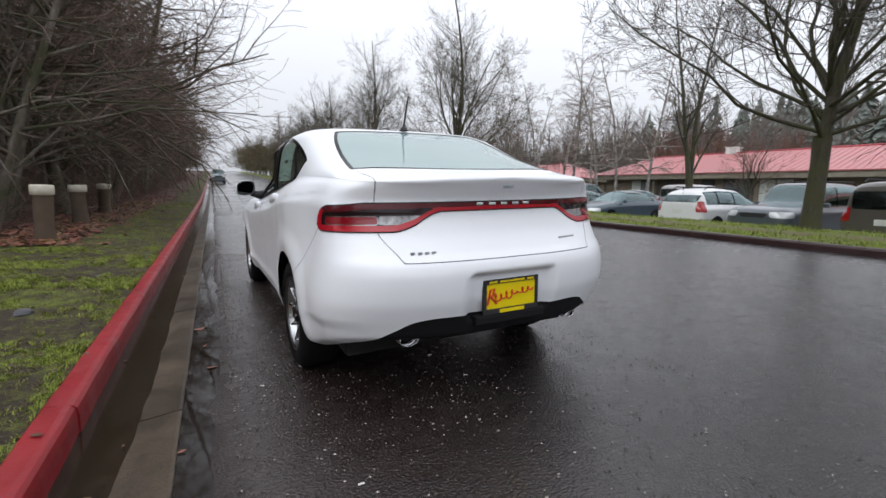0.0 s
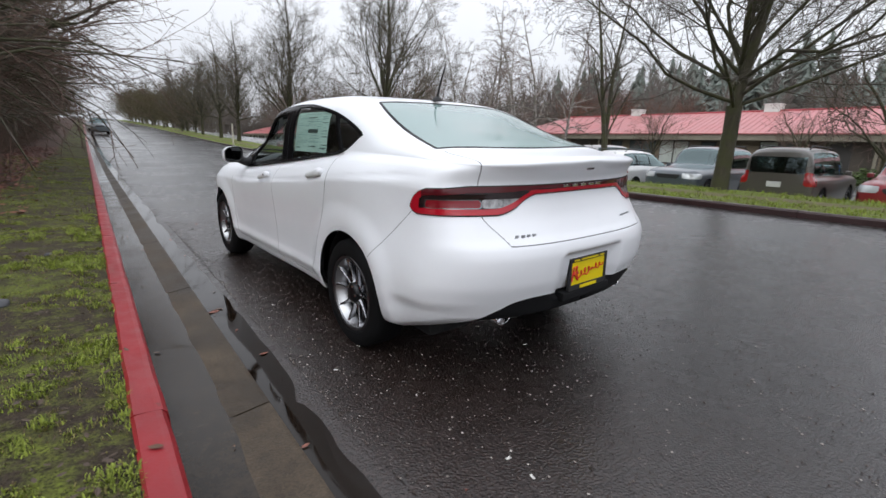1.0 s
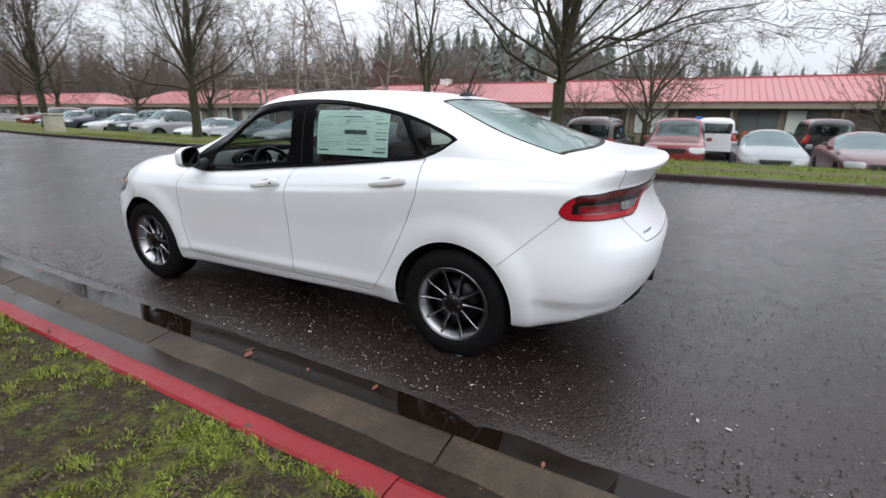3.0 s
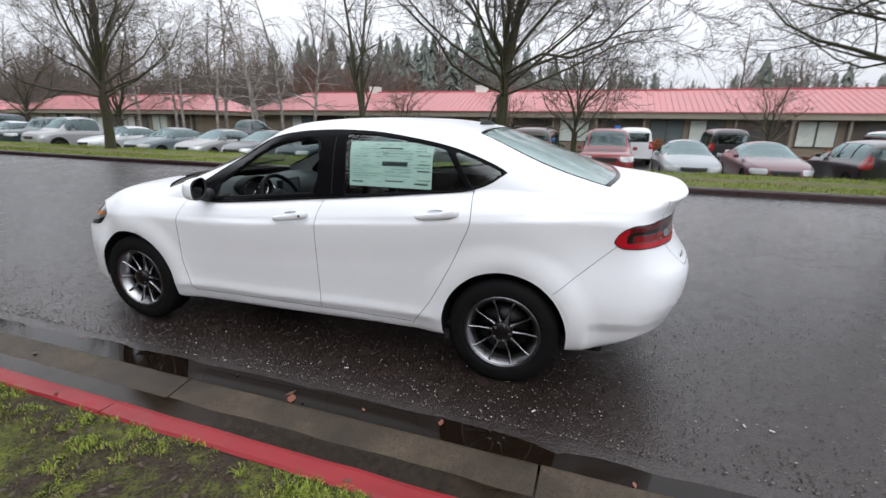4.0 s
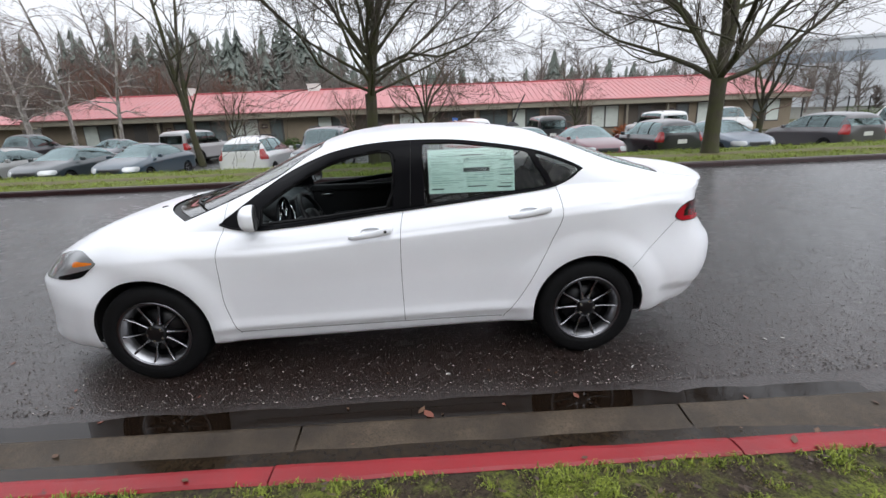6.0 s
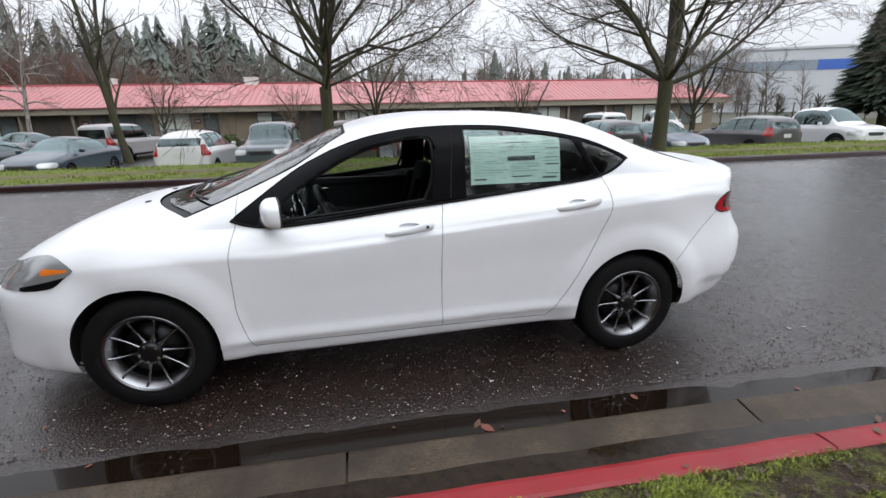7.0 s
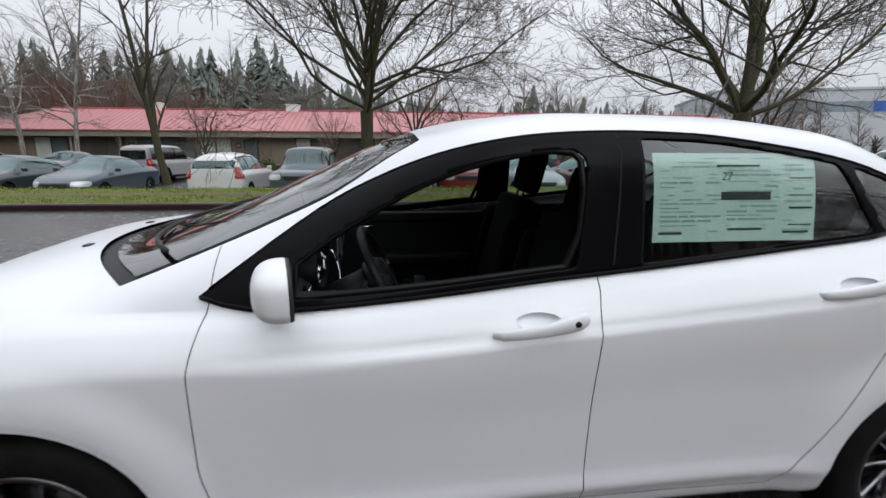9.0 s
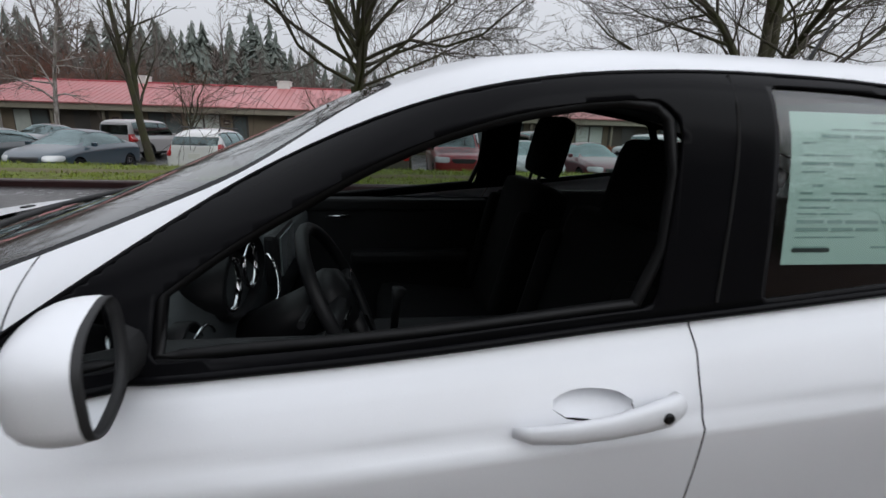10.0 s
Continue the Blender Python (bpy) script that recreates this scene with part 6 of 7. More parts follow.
class Wood:
    """Collects tapered branches and turns them into meshes."""

    def __init__(self, seed):
        self.rng = random.Random(seed)
        self.stem, self.twig = [], []

    def grow(self, p, d, length, r, level, depth, curl, kids, spread, thin=0.025, shrink=0.62, droop=0.0, wob=0.16, fat=0.62):
        rng = self.rng
        n = 7 if level == 0 else 6 if level == 1 else 4 if level == 2 else 3
        pts, rad = [p.copy()], [r]
        d = d.normalized()
        step = length / n
        for i in range(n):
            d = (d + Vector((rng.gauss(0, wob), rng.gauss(0, wob), rng.gauss(0, wob) + curl - droop * (level >= 2))) * (0.6 if level == 0 else 1.0)).normalized()
            p = p + d * step
            pts.append(p.copy())
            rad.append(max(0.0042, r * (1 - 0.80 * (i + 1) / n)))
        (self.stem if r > thin else self.twig).append((pts, rad))
        if level >= depth:
            return
        k = kids[min(level, len(kids) - 1)]
        for j in range(k):
            t = 0.18 + 0.80 * (j + rng.random()) / k
            f = t * n
            a = min(n - 1, int(f))
            q = pts[a].lerp(pts[a + 1], f - a)
            dd = (pts[a + 1] - pts[a]).normalized()
            ax = dd.orthogonal().normalized()
            ax = Matrix.Rotation(rng.uniform(0, 2 * math.pi), 3, dd) @ ax
            ang = radians(rng.uniform(spread * 0.6, spread * 1.3))
            nd = Matrix.Rotation(ang, 3, ax) @ dd
            self.grow(q, nd, length * shrink * rng.uniform(0.6, 1.1) * (1.15 - 0.6 * t), max(0.004, rad[a] * fat), level + 1, depth, curl, kids, spread, thin, shrink, droop, wob, fat)

    @staticmethod
    def mesh(name, tubes):
        vs, fs = [], []
        for pts, rad in tubes:
            sides = 10 if rad[0] > 0.1 else 6 if rad[0] > 0.03 else 4 if rad[0] > 0.012 else 3
            up, prev = None, None
            for i, p in enumerate(pts):
                d = (pts[min(i + 1, len(pts) - 1)] - pts[max(i - 1, 0)]).normalized()
                up = d.orthogonal().normalized() if up is None else (up - d * up.dot(d)).normalized()
                sd = d.cross(up)
                base = len(vs)
                for k in range(sides):
                    a = 2 * math.pi * k / sides
                    vs.append(p + (up * math.cos(a) + sd * math.sin(a)) * rad[i])
                if prev is not None:
                    for k in range(sides):
                        fs.append((prev + k, prev + (k + 1) % sides, base + (k + 1) % sides, base + k))
                prev = base
        me = bpy.data.meshes.new(name)
        me.from_pydata(vs, [], fs)
        me.update()
        me.polygons.foreach_set("use_smooth", [True] * len(me.polygons))
        return me


def tree(name, wood, m, label, group, stem_mat, twig_mat):
    t = thing(name, m, label, "tree", group)
    link_mesh("trunk", wood.mesh("trunk", wood.stem), stem_mat, t)
    if wood.twig:
        link_mesh("crown", wood.mesh("crown", wood.twig), twig_mat, t, "bare twigs")
    return t


def spreading(seed, height, fork, r0, limbs, reach, depth=3, kids=(9, 7, 4), low=12, top=78, leader=False, stout=1.0):
    """A street tree: a short clear trunk, then wide ascending limbs."""
    w = Wood(seed)
    rng = w.rng
    base = Vector((0, 0, -0.15))
    flare = [(0.0, 1.45), (0.10, 1.2), (0.3, 1.05), (0.7, 0.98), (1.0, 1.02)]
    pts = [base + Vector((0.03 * math.sin(3 * f), 0.02 * math.cos(4 * f), f * (fork + 0.15))) for f, _ in flare]
    w.stem.append((pts, [r0 * k for _, k in flare]))
    topz = pts[-1]
    a0 = rng.uniform(0, 360)
    if leader:
        w.grow(topz + Vector((0, 0, -0.1)), Vector((0.04, -0.05, 1)), (height - fork) * 0.85, r0 * 0.72, 1, depth + 1, 0.05, (0, 12) + kids[1:], 48, 0.03, 0.42, 0.0, 0.07, 0.40)
    for i in range(limbs):
        f = i / (limbs - 1)
        az = radians(a0 + i * 137.5 + rng.uniform(-15, 15))
        el = radians(low + (top - low) * f ** (1.2 if leader else 0.85) + rng.uniform(-5, 5))
        d = Vector((math.cos(az) * math.cos(el), math.sin(az) * math.cos(el), math.sin(el)))
        start = topz + Vector((0, 0, (-0.1 + 1.5 * f) if leader else (-0.25 + 0.55 * f)))
        ln = reach * (1 - f) + (height - fork) * (0.55 if leader else 0.8) * f
        w.grow(start, d, ln * rng.uniform(0.85, 1.1), r0 * ((0.26 + 0.10 * f) if leader else stout * (0.24 + 0.32 * f)), 1, depth + 1, 0.05 + 0.03 * (1 - f), (0,) + kids, 40, 0.03, 0.60, 0.0, 0.19, 0.44)
    return w


def upright(seed, height, r0, stems=1, depth=3, kids=(16, 5, 3), spread=38, curl=0.05, droop=0.0, clear=0.25, shrink=0.42):
    """A slim tree: one or more leaders with many side branches."""
    w = Wood(seed)
    rng = w.rng
    for s in range(stems):
        az = rng.uniform(0, 6.28)
        tilt = 0.0 if stems == 1 else 0.16
        d = Vector((math.cos(az) * tilt, math.sin(az) * tilt, 1)).normalized()
        p = Vector((0, 0, -0.15))
        n = 12
        pts, rad = [], []
        for i in range(n + 1):
            pts.append(p.copy())
            rad.append(max(0.006, r0 * (1.25 if i == 0 else 1.0) * (1 - 0.9 * i / n)))
            d = (d + Vector((rng.gauss(0, 0.035), rng.gauss(0, 0.035), 0.03))).normalized()
            p = p + d * height / n
        w.stem.append((pts, rad))
        for j in range(kids[0]):
            t = clear + (1 - clear) * (j + rng.random()) / kids[0]
            f = min(n - 0.01, t * n)
            a = int(f)
            q = pts[a].lerp(pts[a + 1], f - a)
            az = rng.uniform(0, 6.28)
            el = radians(90 - spread * rng.uniform(0.7, 1.5))
            dd = Vector((math.cos(az) * math.cos(el), math.sin(az) * math.cos(el), math.sin(el)))
            w.grow(q, dd, height * shrink * (1.12 - 0.8 * t) * rng.uniform(0.7, 1.1), rad[a] * 0.5, 2, depth + 1, curl, (0, 0) + kids[1:], 40, 0.02, 0.55, droop)
    return w


VERGE_TREES = "trees along the verge"


def stand(x, y, a=0.0, k=1.0, rx=0.0, ry=0.0):
    return pose(x, y, ground_z(x, y) + 0.02, rx, ry, a) @ Matrix.Scale(k, 4)


tree("street_tree", spreading(11, 9.8, 1.95, 0.165, 20, 6.0, 3, (10, 8, 7), 15, 74, True), stand(10.2, 2.45, 30), "bare maple with wide limbs and mossy trunk on the verge", VERGE_TREES, M_BARK, M_TWIG)
tree("street_tree", spreading(23, 9.0, 1.95, 0.195, 10, 5.4, 3, (11, 9, 7), 18, 84, False, 1.2), stand(9.0, -6.9), "thick bare maple with a short mossy trunk on the verge", VERGE_TREES, M_BARK, M_TWIG)
row_a = tree("street_tree", spreading(31, 12.0, 1.9, 0.17, 16, 4.6, 3, (10, 8, 5), 26, 84, True), stand(9.8, 17.9), "tall bare vase-shaped maple on the verge", VERGE_TREES, M_BARK, M_ROW)
row_b = tree("street_tree", spreading(37, 13.0, 2.0, 0.18, 17, 4.8, 3, (10, 8, 5), 28, 84, True), stand(9.8, 31.4), "tall bare maple with many upswept limbs on the verge", VERGE_TREES, M_BARK, M_ROW)
for i, y in enumerate((45.5, 53.0, 62, 74)):
    copy_thing(row_a if i % 2 else row_b, stand(9.8 + 0.3 * math.sin(i * 3.0), y, 70 * i, 0.95 + 0.1 * math.sin(i * 2.0)))
willow = tree("willow", spreading(43, 7.0, 0.7, 0.13, 18, 4.2, 3, (9, 8, 6), 18, 85), stand(9.6, 66.0), "olive-brown twiggy willow thicket along the far verge", "willows", M_BARK, M_BUD)
for i in range(11):
    copy_thing(willow, stand(9.2 + 1.5 * (i % 2), 74 + 9.0 * i, 77 * i, 1.0 + 0.06 * i))
copy_thing(row_b, stand(9.2, -17.5, 200, 0.8))
copy_thing(row_a, stand(9.4, -28.0, 100, 0.9))
tree("young_tree", upright(41, 6.8, 0.095, 2, 3, (12, 5, 3), 34, 0.06, 0, 0.2, 0.36), stand(20.3, 12.2, 0, 1.65), "slim twin-stemmed bare tree beside the verge", VERGE_TREES, M_BARK, M_TWIG)
LOT_TREES = "trees in the lot"
birch = tree("birch", upright(51, 11.5, 0.13, 1, 3, (24, 7, 5), 46, -0.01, 0.14, 0.22, 0.30), stand(25.0, 21.6), "bare white birch with hanging twigs", LOT_TREES, M_BIRCH, M_TWIG_RED)
for x, y, a, k in ((25.0, 18.9, 80, 0.95), (26.5, 29.0, 150, 1.1), (25.5, 24.5, 240, 0.9), (28.0, 35.0, 20, 1.05), (28.5, 40.0, 20, 1.0), (27.5, 26.0, 310, 1.15), (26.0, 32.0, 200, 0.95), (29.0, 30.5, 60, 1.2), (30.5, 45.0, 90, 1.1)):
    copy_thing(birch, stand(x, y, a, k))
lot_tree = tree("lot_tree", spreading(61, 5.2, 1.2, 0.10, 10, 2.2, 3, (7, 5, 3), 30, 80), stand(25.0, 12.3), "small bare ornamental tree in the lot", LOT_TREES, M_BARK, M_TWIG_RED)
for x, y, a, k in ((18.5, 0.9, 60, 1.3), (25.0, -8.3, 130, 1.0), (27.0, 5.5, 200, 0.9), (17.0, -14.0, 310, 1.35), (17.0, 27.0, 10, 1.5), (18.0, 37.0, 80, 1.5), (17.5, 48.0, 180, 1.6), (18.5, 58.0, 180, 1.6)):
    copy_thing(lot_tree, stand(x, y, a, k))

# woods along the near side of the street
WOODS = "alders in the woods"
kinds = [tree("alder", upright(71 + i, 12.5 + i, 0.085 + 0.012 * i, 1, 3, (40, 8, 5), 52, 0.0, 0.02, 0.08, 0.34), stand(-7.0, 20.0 + 6 * i, 50 * i), "slender bare alder at the edge of the woods", WOODS, M_ALDER, M_TWIG_RED) for i in range(4)]
rng = random.Random(8)
for i in range(125):
    y = 7 + 104 * rng.random() ** 1.15
    x = -5.3 - 12 * rng.random() ** 1.5 - (1.3 if y < 6 else 0)
    if -6.9 < x and y < 3:
        x -= 2.5
    copy_thing(kinds[i % 4], stand(x, y, rng.uniform(0, 360), rng.uniform(0.75, 1.2), rng.uniform(-4, 4), rng.uniform(-2, 6)))
# unseen alders, inferred from reflections, set back so the sky lights the car
for i in range(44):
    copy_thing(kinds[i % 4], stand(rng.uniform(-25, -12), rng.uniform(-18, 8), rng.uniform(0, 360), rng.uniform(0.7, 1.0)))
for i, y in enumerate((8.5, 10.0, 11.5, 13.0, 15, 17, 19, 22, 26, 30, 35, 40, 46, 52, 60, 68, 78, 90)):
    copy_thing(kinds[i % 4], stand(-4.9 - 0.3 * (i % 3), y, 47 * i, 1.0 + 0.08 * (i % 4), 0, 13 + 5 * (i % 3)))


def tangle(seed, n, x0, x1, y0, y1, z1, ln, r):
    rng = random.Random(seed)
    tubes = []
    for _ in range(n):
        x, y = rng.uniform(x0, x1), y0 + (y1 - y0) * rng.random() ** 1.3
        p = Vector((x, y, ground_z(x, y) + rng.random() ** 2 * z1 * 0.8 * smooth(x1 + 0.5, x1 - 2.0, x) - 0.05))
        d = Vector((rng.gauss(0, 0.8), rng.gauss(0, 0.8), rng.uniform(-0.1, 1.2))).normalized()
        pts = [p]
        for _k in range(4):
            d = (d + Vector((rng.gauss(0, 0.3), rng.gauss(0, 0.3), rng.gauss(0, 0.25)))).normalized()
            p = p + d * ln * rng.uniform(0.5, 1.3) / 4
            pts.append(p)
        tubes.append((pts, [r, r * 0.85, r * 0.7, r * 0.5, r * 0.3]))
    return Wood.mesh("brush", tubes)


brush = link_mesh("brush", tangle(3, 14000, -11.0, -4.6, 5.5, 75, 3.4, 1.4, 0.008), M_TWIG_RED)
tagged(brush, "dense reddish-brown bramble and brush at the wood's edge", "brush", kind="stuff")
canopy = link_mesh("brush", tangle(6, 6500, -13.0, -6.0, 8, 60, 11.0, 2.2, 0.008), M_TWIG_RED)
tagged(canopy, "tangled bare twigs and vines among the alders", "brush", kind="stuff")
brush2 = link_mesh("brush", tangle(4, 1500, -14.0, -6.5, 4, 9, 3.0, 1.4, 0.009), M_TWIG_RED)
tagged(brush2, "brown brush in the woods behind the grass", "brush", kind="stuff")

# distance: conifers and bare woods on the hill, haze put into M_FIR and M_FARWOOD colours
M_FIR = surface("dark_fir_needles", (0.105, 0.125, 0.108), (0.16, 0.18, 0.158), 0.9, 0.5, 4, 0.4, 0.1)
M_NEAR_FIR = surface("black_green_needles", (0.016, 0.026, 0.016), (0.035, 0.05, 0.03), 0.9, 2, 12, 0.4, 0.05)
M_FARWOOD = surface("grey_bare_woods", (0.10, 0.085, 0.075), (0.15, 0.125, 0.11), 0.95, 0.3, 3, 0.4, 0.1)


def fir(vs, fs, x, y, z, h, rng, rings, blades, bare=False, fine=1.0):
    for i in range(rings):
        f = i / rings
        zc_, rad = z + h * (0.10 + 0.88 * f + rng.uniform(-0.02, 0.02)), (h * 0.30 * math.sqrt(math.sin(math.pi * (0.12 + 0.8 * f))) if bare else h * 0.26 * (1 - f) ** 0.8 + 0.2)
        for k in range(blades):
            a = rng.uniform(0, 6.283)
            r = rad * rng.uniform(0.35, 1.2)
            w = r * rng.uniform(0.35, 0.6) * fine
            c, s = math.cos(a), math.sin(a)
            zc_ = z + h * (0.10 + 0.88 * (f + rng.uniform(-0.5, 0.5) / rings))
            b = len(vs)
            if bare:
                r *= 1.15
                t0 = (x + r * 0.25 * c, y + r * 0.25 * s, zc_ - h * 0.10)
                t1 = (x + r * c, y + r * s, zc_ + h * rng.uniform(0.02, 0.12))
                vs.extend([(t0[0] + 0.09 * s, t0[1] - 0.09 * c, t0[2]), (t0[0] - 0.09 * s, t0[1] + 0.09 * c, t0[2]), (t1[0] - 0.05 * s, t1[1] + 0.05 * c, t1[2]), (t1[0] + 0.05 * s, t1[1] - 0.05 * c, t1[2])])
                fs.append((b, b + 1, b + 2, b + 3))
                continue
            vs.extend([(x + 0.1 * c, y + 0.1 * s, zc_ + h * 0.05), (x + r * 0.6 * c - w * s, y + r * 0.6 * s + w * c, zc_ - h * 0.03), (x + r * c, y + r * s, zc_ - h * rng.uniform(0.03, 0.09)), (x + r * 0.6 * c + w * s, y + r * 0.6 * s - w * c, zc_ - h * 0.03)])
            fs.append((b, b + 1, b + 2, b + 3))


rng = random.Random(12)
# leafless crowns of the hill woods, haze in their grey-brown
vs, fs = [], []
for _ in range(1500):
    x, y = rng.uniform(62, 200), rng.uniform(-140, 300)
    grove = noise.noise((x * 0.025, y * 0.025, 9))
    if y < 15 and rng.random() < 0.55:
        continue
    fir(vs, fs, x, y, ground_z(x, y) - 1, rng.uniform(5, 11) * (0.6 + 0.6 * smooth(5, 80, y)) * (1 + 0.4 * grove), rng, 10, 16, True)
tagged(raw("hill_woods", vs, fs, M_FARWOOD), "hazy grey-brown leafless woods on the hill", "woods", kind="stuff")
vs, fs = [], []
for _ in range(1700):
    x, y = rng.uniform(80, 230), rng.uniform(-170, 330)
    grove = noise.noise((x * 0.03, y * 0.03, 4))
    if rng.random() > 0.55 + 1.2 * grove:
        continue
    fir(vs, fs, x, y, ground_z(x, y) - 1, rng.uniform(4, 13) * (0.72 + 0.75 * math.exp(-((y - 58) / 45) ** 2)) * (1.05 + 0.55 * grove), rng, 14, 11, False, 0.55)
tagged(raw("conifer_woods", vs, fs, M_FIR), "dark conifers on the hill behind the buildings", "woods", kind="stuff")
vs, fs = [], []
for (x, y, h) in ((60, -16.5, 9.5), (62, -19.5, 7.5), (75, 8, 10), (58, 80, 11)):
    vs, fs = [], []
    fir(vs, fs, 0, 0, 0, h, rng, 44, 40, False, 0.4)
    t = thing("fir", pose(x, y, ground_z(x, y) - 0.2), "dark green fir behind the building", "tree", "firs")
    part("trunk", tube(bmesh.new(), [(0, 0, -0.2), (0, 0, h * 0.9)], [0.25, 0.03], 8), M_BARK, t)
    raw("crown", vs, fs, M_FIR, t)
vs, fs = [], []
fir(vs, fs, 0, 0, 0.8, 13, rng, 70, 110, False, 0.28)
t = thing("fir", pose(28, -39.3, -0.3), "large dark fir at the edge of the lot", "tree", "firs")
part("trunk", tube(bmesh.new(), [(0, 0, -0.2), (0, 0, 11)], [0.35, 0.05], 8), M_BARK, t)
raw("crown", vs, fs, M_NEAR_FIR, t)
copper = tree("copper_tree", spreading(97, 9.0, 1.5, 0.16, 14, 3.4, 3, (9, 8, 6), 25, 85), stand(44.0, 27.0), "reddish-brown twiggy tree behind the red-roofed building", "trees behind the building", M_BARK, bark("copper_twigs", (0.12, 0.05, 0.035), (0.17, 0.075, 0.05), (0.10, 0.06, 0.04), 0.3))
copy_thing(copper, stand(46.0, 33.0, 120, 1.1))
copy_thing(copper, stand(47.0, 21.0, 220, 0.9))
# bare woods between building and hill, haze in their colour
far_kind = Wood.mesh("far_bare_tree", upright(91, 9.0, 0.14, 1, 2, (34, 9), 40, 0.03, 0, 0.12, 0.36).stem + upright(91, 9.0, 0.14, 1, 2, (34, 9), 40, 0.03, 0, 0.12, 0.36).twig)
far_vs = np.array([v.co for v in far_kind.vertices])
far_fs = [tuple(p.vertices) for p in far_kind.polygons]
vs, fs = [], []
for _ in range(420):
    if rng.random() < 0.7:
        x, y = rng.uniform(44, 90), -80 + 240 * rng.random() ** 0.8
    else:
        x, y = rng.uniform(12, 60), rng.uniform(95, 230)
    k, a = rng.uniform(0.7, 1.2) * (1 + 0.6 * smooth(10, 40, y)), rng.uniform(0, 6.28)
    z = ground_z(x, y)
    b = len(vs)
    c, s = math.cos(a) * k, math.sin(a) * k
    pts = np.stack([far_vs[:, 0] * c - far_vs[:, 1] * s + x, far_vs[:, 0] * s + far_vs[:, 1] * c + y, far_vs[:, 2] * k + z - 0.2], axis=1)
    vs.extend(map(tuple, pts))
    fs.extend(tuple(i + b for i in f) for f in far_fs)
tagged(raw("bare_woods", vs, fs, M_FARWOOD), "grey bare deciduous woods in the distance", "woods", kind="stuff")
# ------------------------------------------------------------------ small things by the kerb
M_WATER, w_nt, w_b = material("puddle_water")
w_b.inputs["Base Color"].default_value = (0.009, 0.0055, 0.0035, 1)
w_b.inputs["Roughness"].default_value = 0.05
w_b.inputs["IOR"].default_value = 1.33
bump(w_nt, w_b, noise_tex(w_nt, place_tex(w_nt), 6.0, 2), 0.02, 0.01)
M_SILTY, w_nt, w_b = material("silty_gutter_water")
w_b.inputs["IOR"].default_value = 1.33
w_silt = noise_tex(w_nt, place_tex(w_nt), 22.0, 6, 0.7)
w_nt.links.new(ramp(w_nt, w_silt, (0.35, (0.012, 0.008, 0.005)), (0.7, (0.032, 0.022, 0.013))), w_b.inputs["Base Color"])
w_nt.links.new(ramp(w_nt, noise_tex(w_nt, place_tex(w_nt), 2.5, 4), (0.35, 0.05), (0.65, 0.22)), w_b.inputs["Roughness"])


def gutter_water(x0, x1, y0, y1, z, mat):
    """A level sheet of water; the slab and the asphalt that rise through it draw its shore."""
    n = max(2, int((y1 - y0) * 4))
    vs, fs = [], []
    for i in range(n + 1):
        y = y0 + (y1 - y0) * i / n
        zz = z + RISE(y) - 0.011 * smooth(-0.3, -1.8, y)
        vs += [(x0, y, zz), (x1, y, zz)]
    for i in range(n):
        fs.append((2 * i, 2 * i + 1, 2 * i + 3, 2 * i + 2))
    return tagged(raw("puddle", vs, fs, mat), "shallow muddy rain puddle along the gutter", "puddle", "puddles", "structure")


gutter_water(KX - 0.005, -1.47, -14, 60, -0.0612, M_SILTY)
gutter_water(-1.434, -1.05, -14, 60, -0.0425, M_WATER)

# wooden posts with white caps at the wood's edge
M_POST = surface("weathered_post_timber", (0.055, 0.038, 0.024), (0.115, 0.082, 0.055), 0.9, 4, 60, 0.6, 0.01)
M_CAP = surface("chipped_white_paint", (0.42, 0.39, 0.31), (0.64, 0.60, 0.50), 0.7, 9, 60, 0.3, 0.004)
for i, (x, y, hgt, w, lean) in enumerate(((-3.66, 6.5, 0.90, 0.130, 1), (-3.93, 10.0, 0.88, 0.145, -1), (-4.18, 14.0, 0.90, 0.15, 2))):
    t = thing("wooden_post", pose(x, y, ground_z(x, y) - 0.03, lean, lean, 6 * i), "squat timber post with a white painted top", "post", "timber posts")
    prof = [(w * 1.25, -0.1), (w * 1.18, 0.05), (w * 1.02, 0.22), (w * 0.98, hgt * 0.5), (w, hgt - 0.15)]
    post = lathe(bmesh.new(), prof, Matrix.Identity(4), 14)
    for v in post.verts:
        k = 1 + 0.10 * noise.noise((v.co.x * 9 + i, v.co.y * 9, v.co.z * 2.5))
        v.co.x, v.co.y = v.co.x * k, v.co.y * k
    part("post", post, M_POST, t, shade=True)
    part("cap", lathe(bmesh.new(), [(w, hgt - 0.16), (w * 1.16, hgt - 0.15), (w * 1.20, hgt - 0.08), (w * 1.17, hgt - 0.015), (w * 1.05, hgt), (0.0, hgt + 0.004)], Matrix.Identity(4), 16), M_CAP, t, "chipped cream-white top", shade=True)

# stones, fallen leaves and litter
M_STONE = surface("grey_stone", (0.05, 0.05, 0.055), (0.09, 0.09, 0.095), 0.8, 20, 90, 0.5, 0.004)


def stone(x, y, z, sx, sy, sz, seed):
    bm = bmesh.new()
    bmesh.ops.create_icosphere(bm, subdivisions=3, radius=1.0)
    for v in bm.verts:
        v.co *= 1 + 0.22 * noise.noise(v.co * 1.4 + Vector((seed, 0, 0)))
        v.co = Vector((v.co.x * sx, v.co.y * sy, v.co.z * sz))
    t = part("stone", bm, M_STONE, shade=True)
    t.location = (x, y, z)
    return tagged(t, "smooth dark grey stone lying in the grass", "stone", "stones")


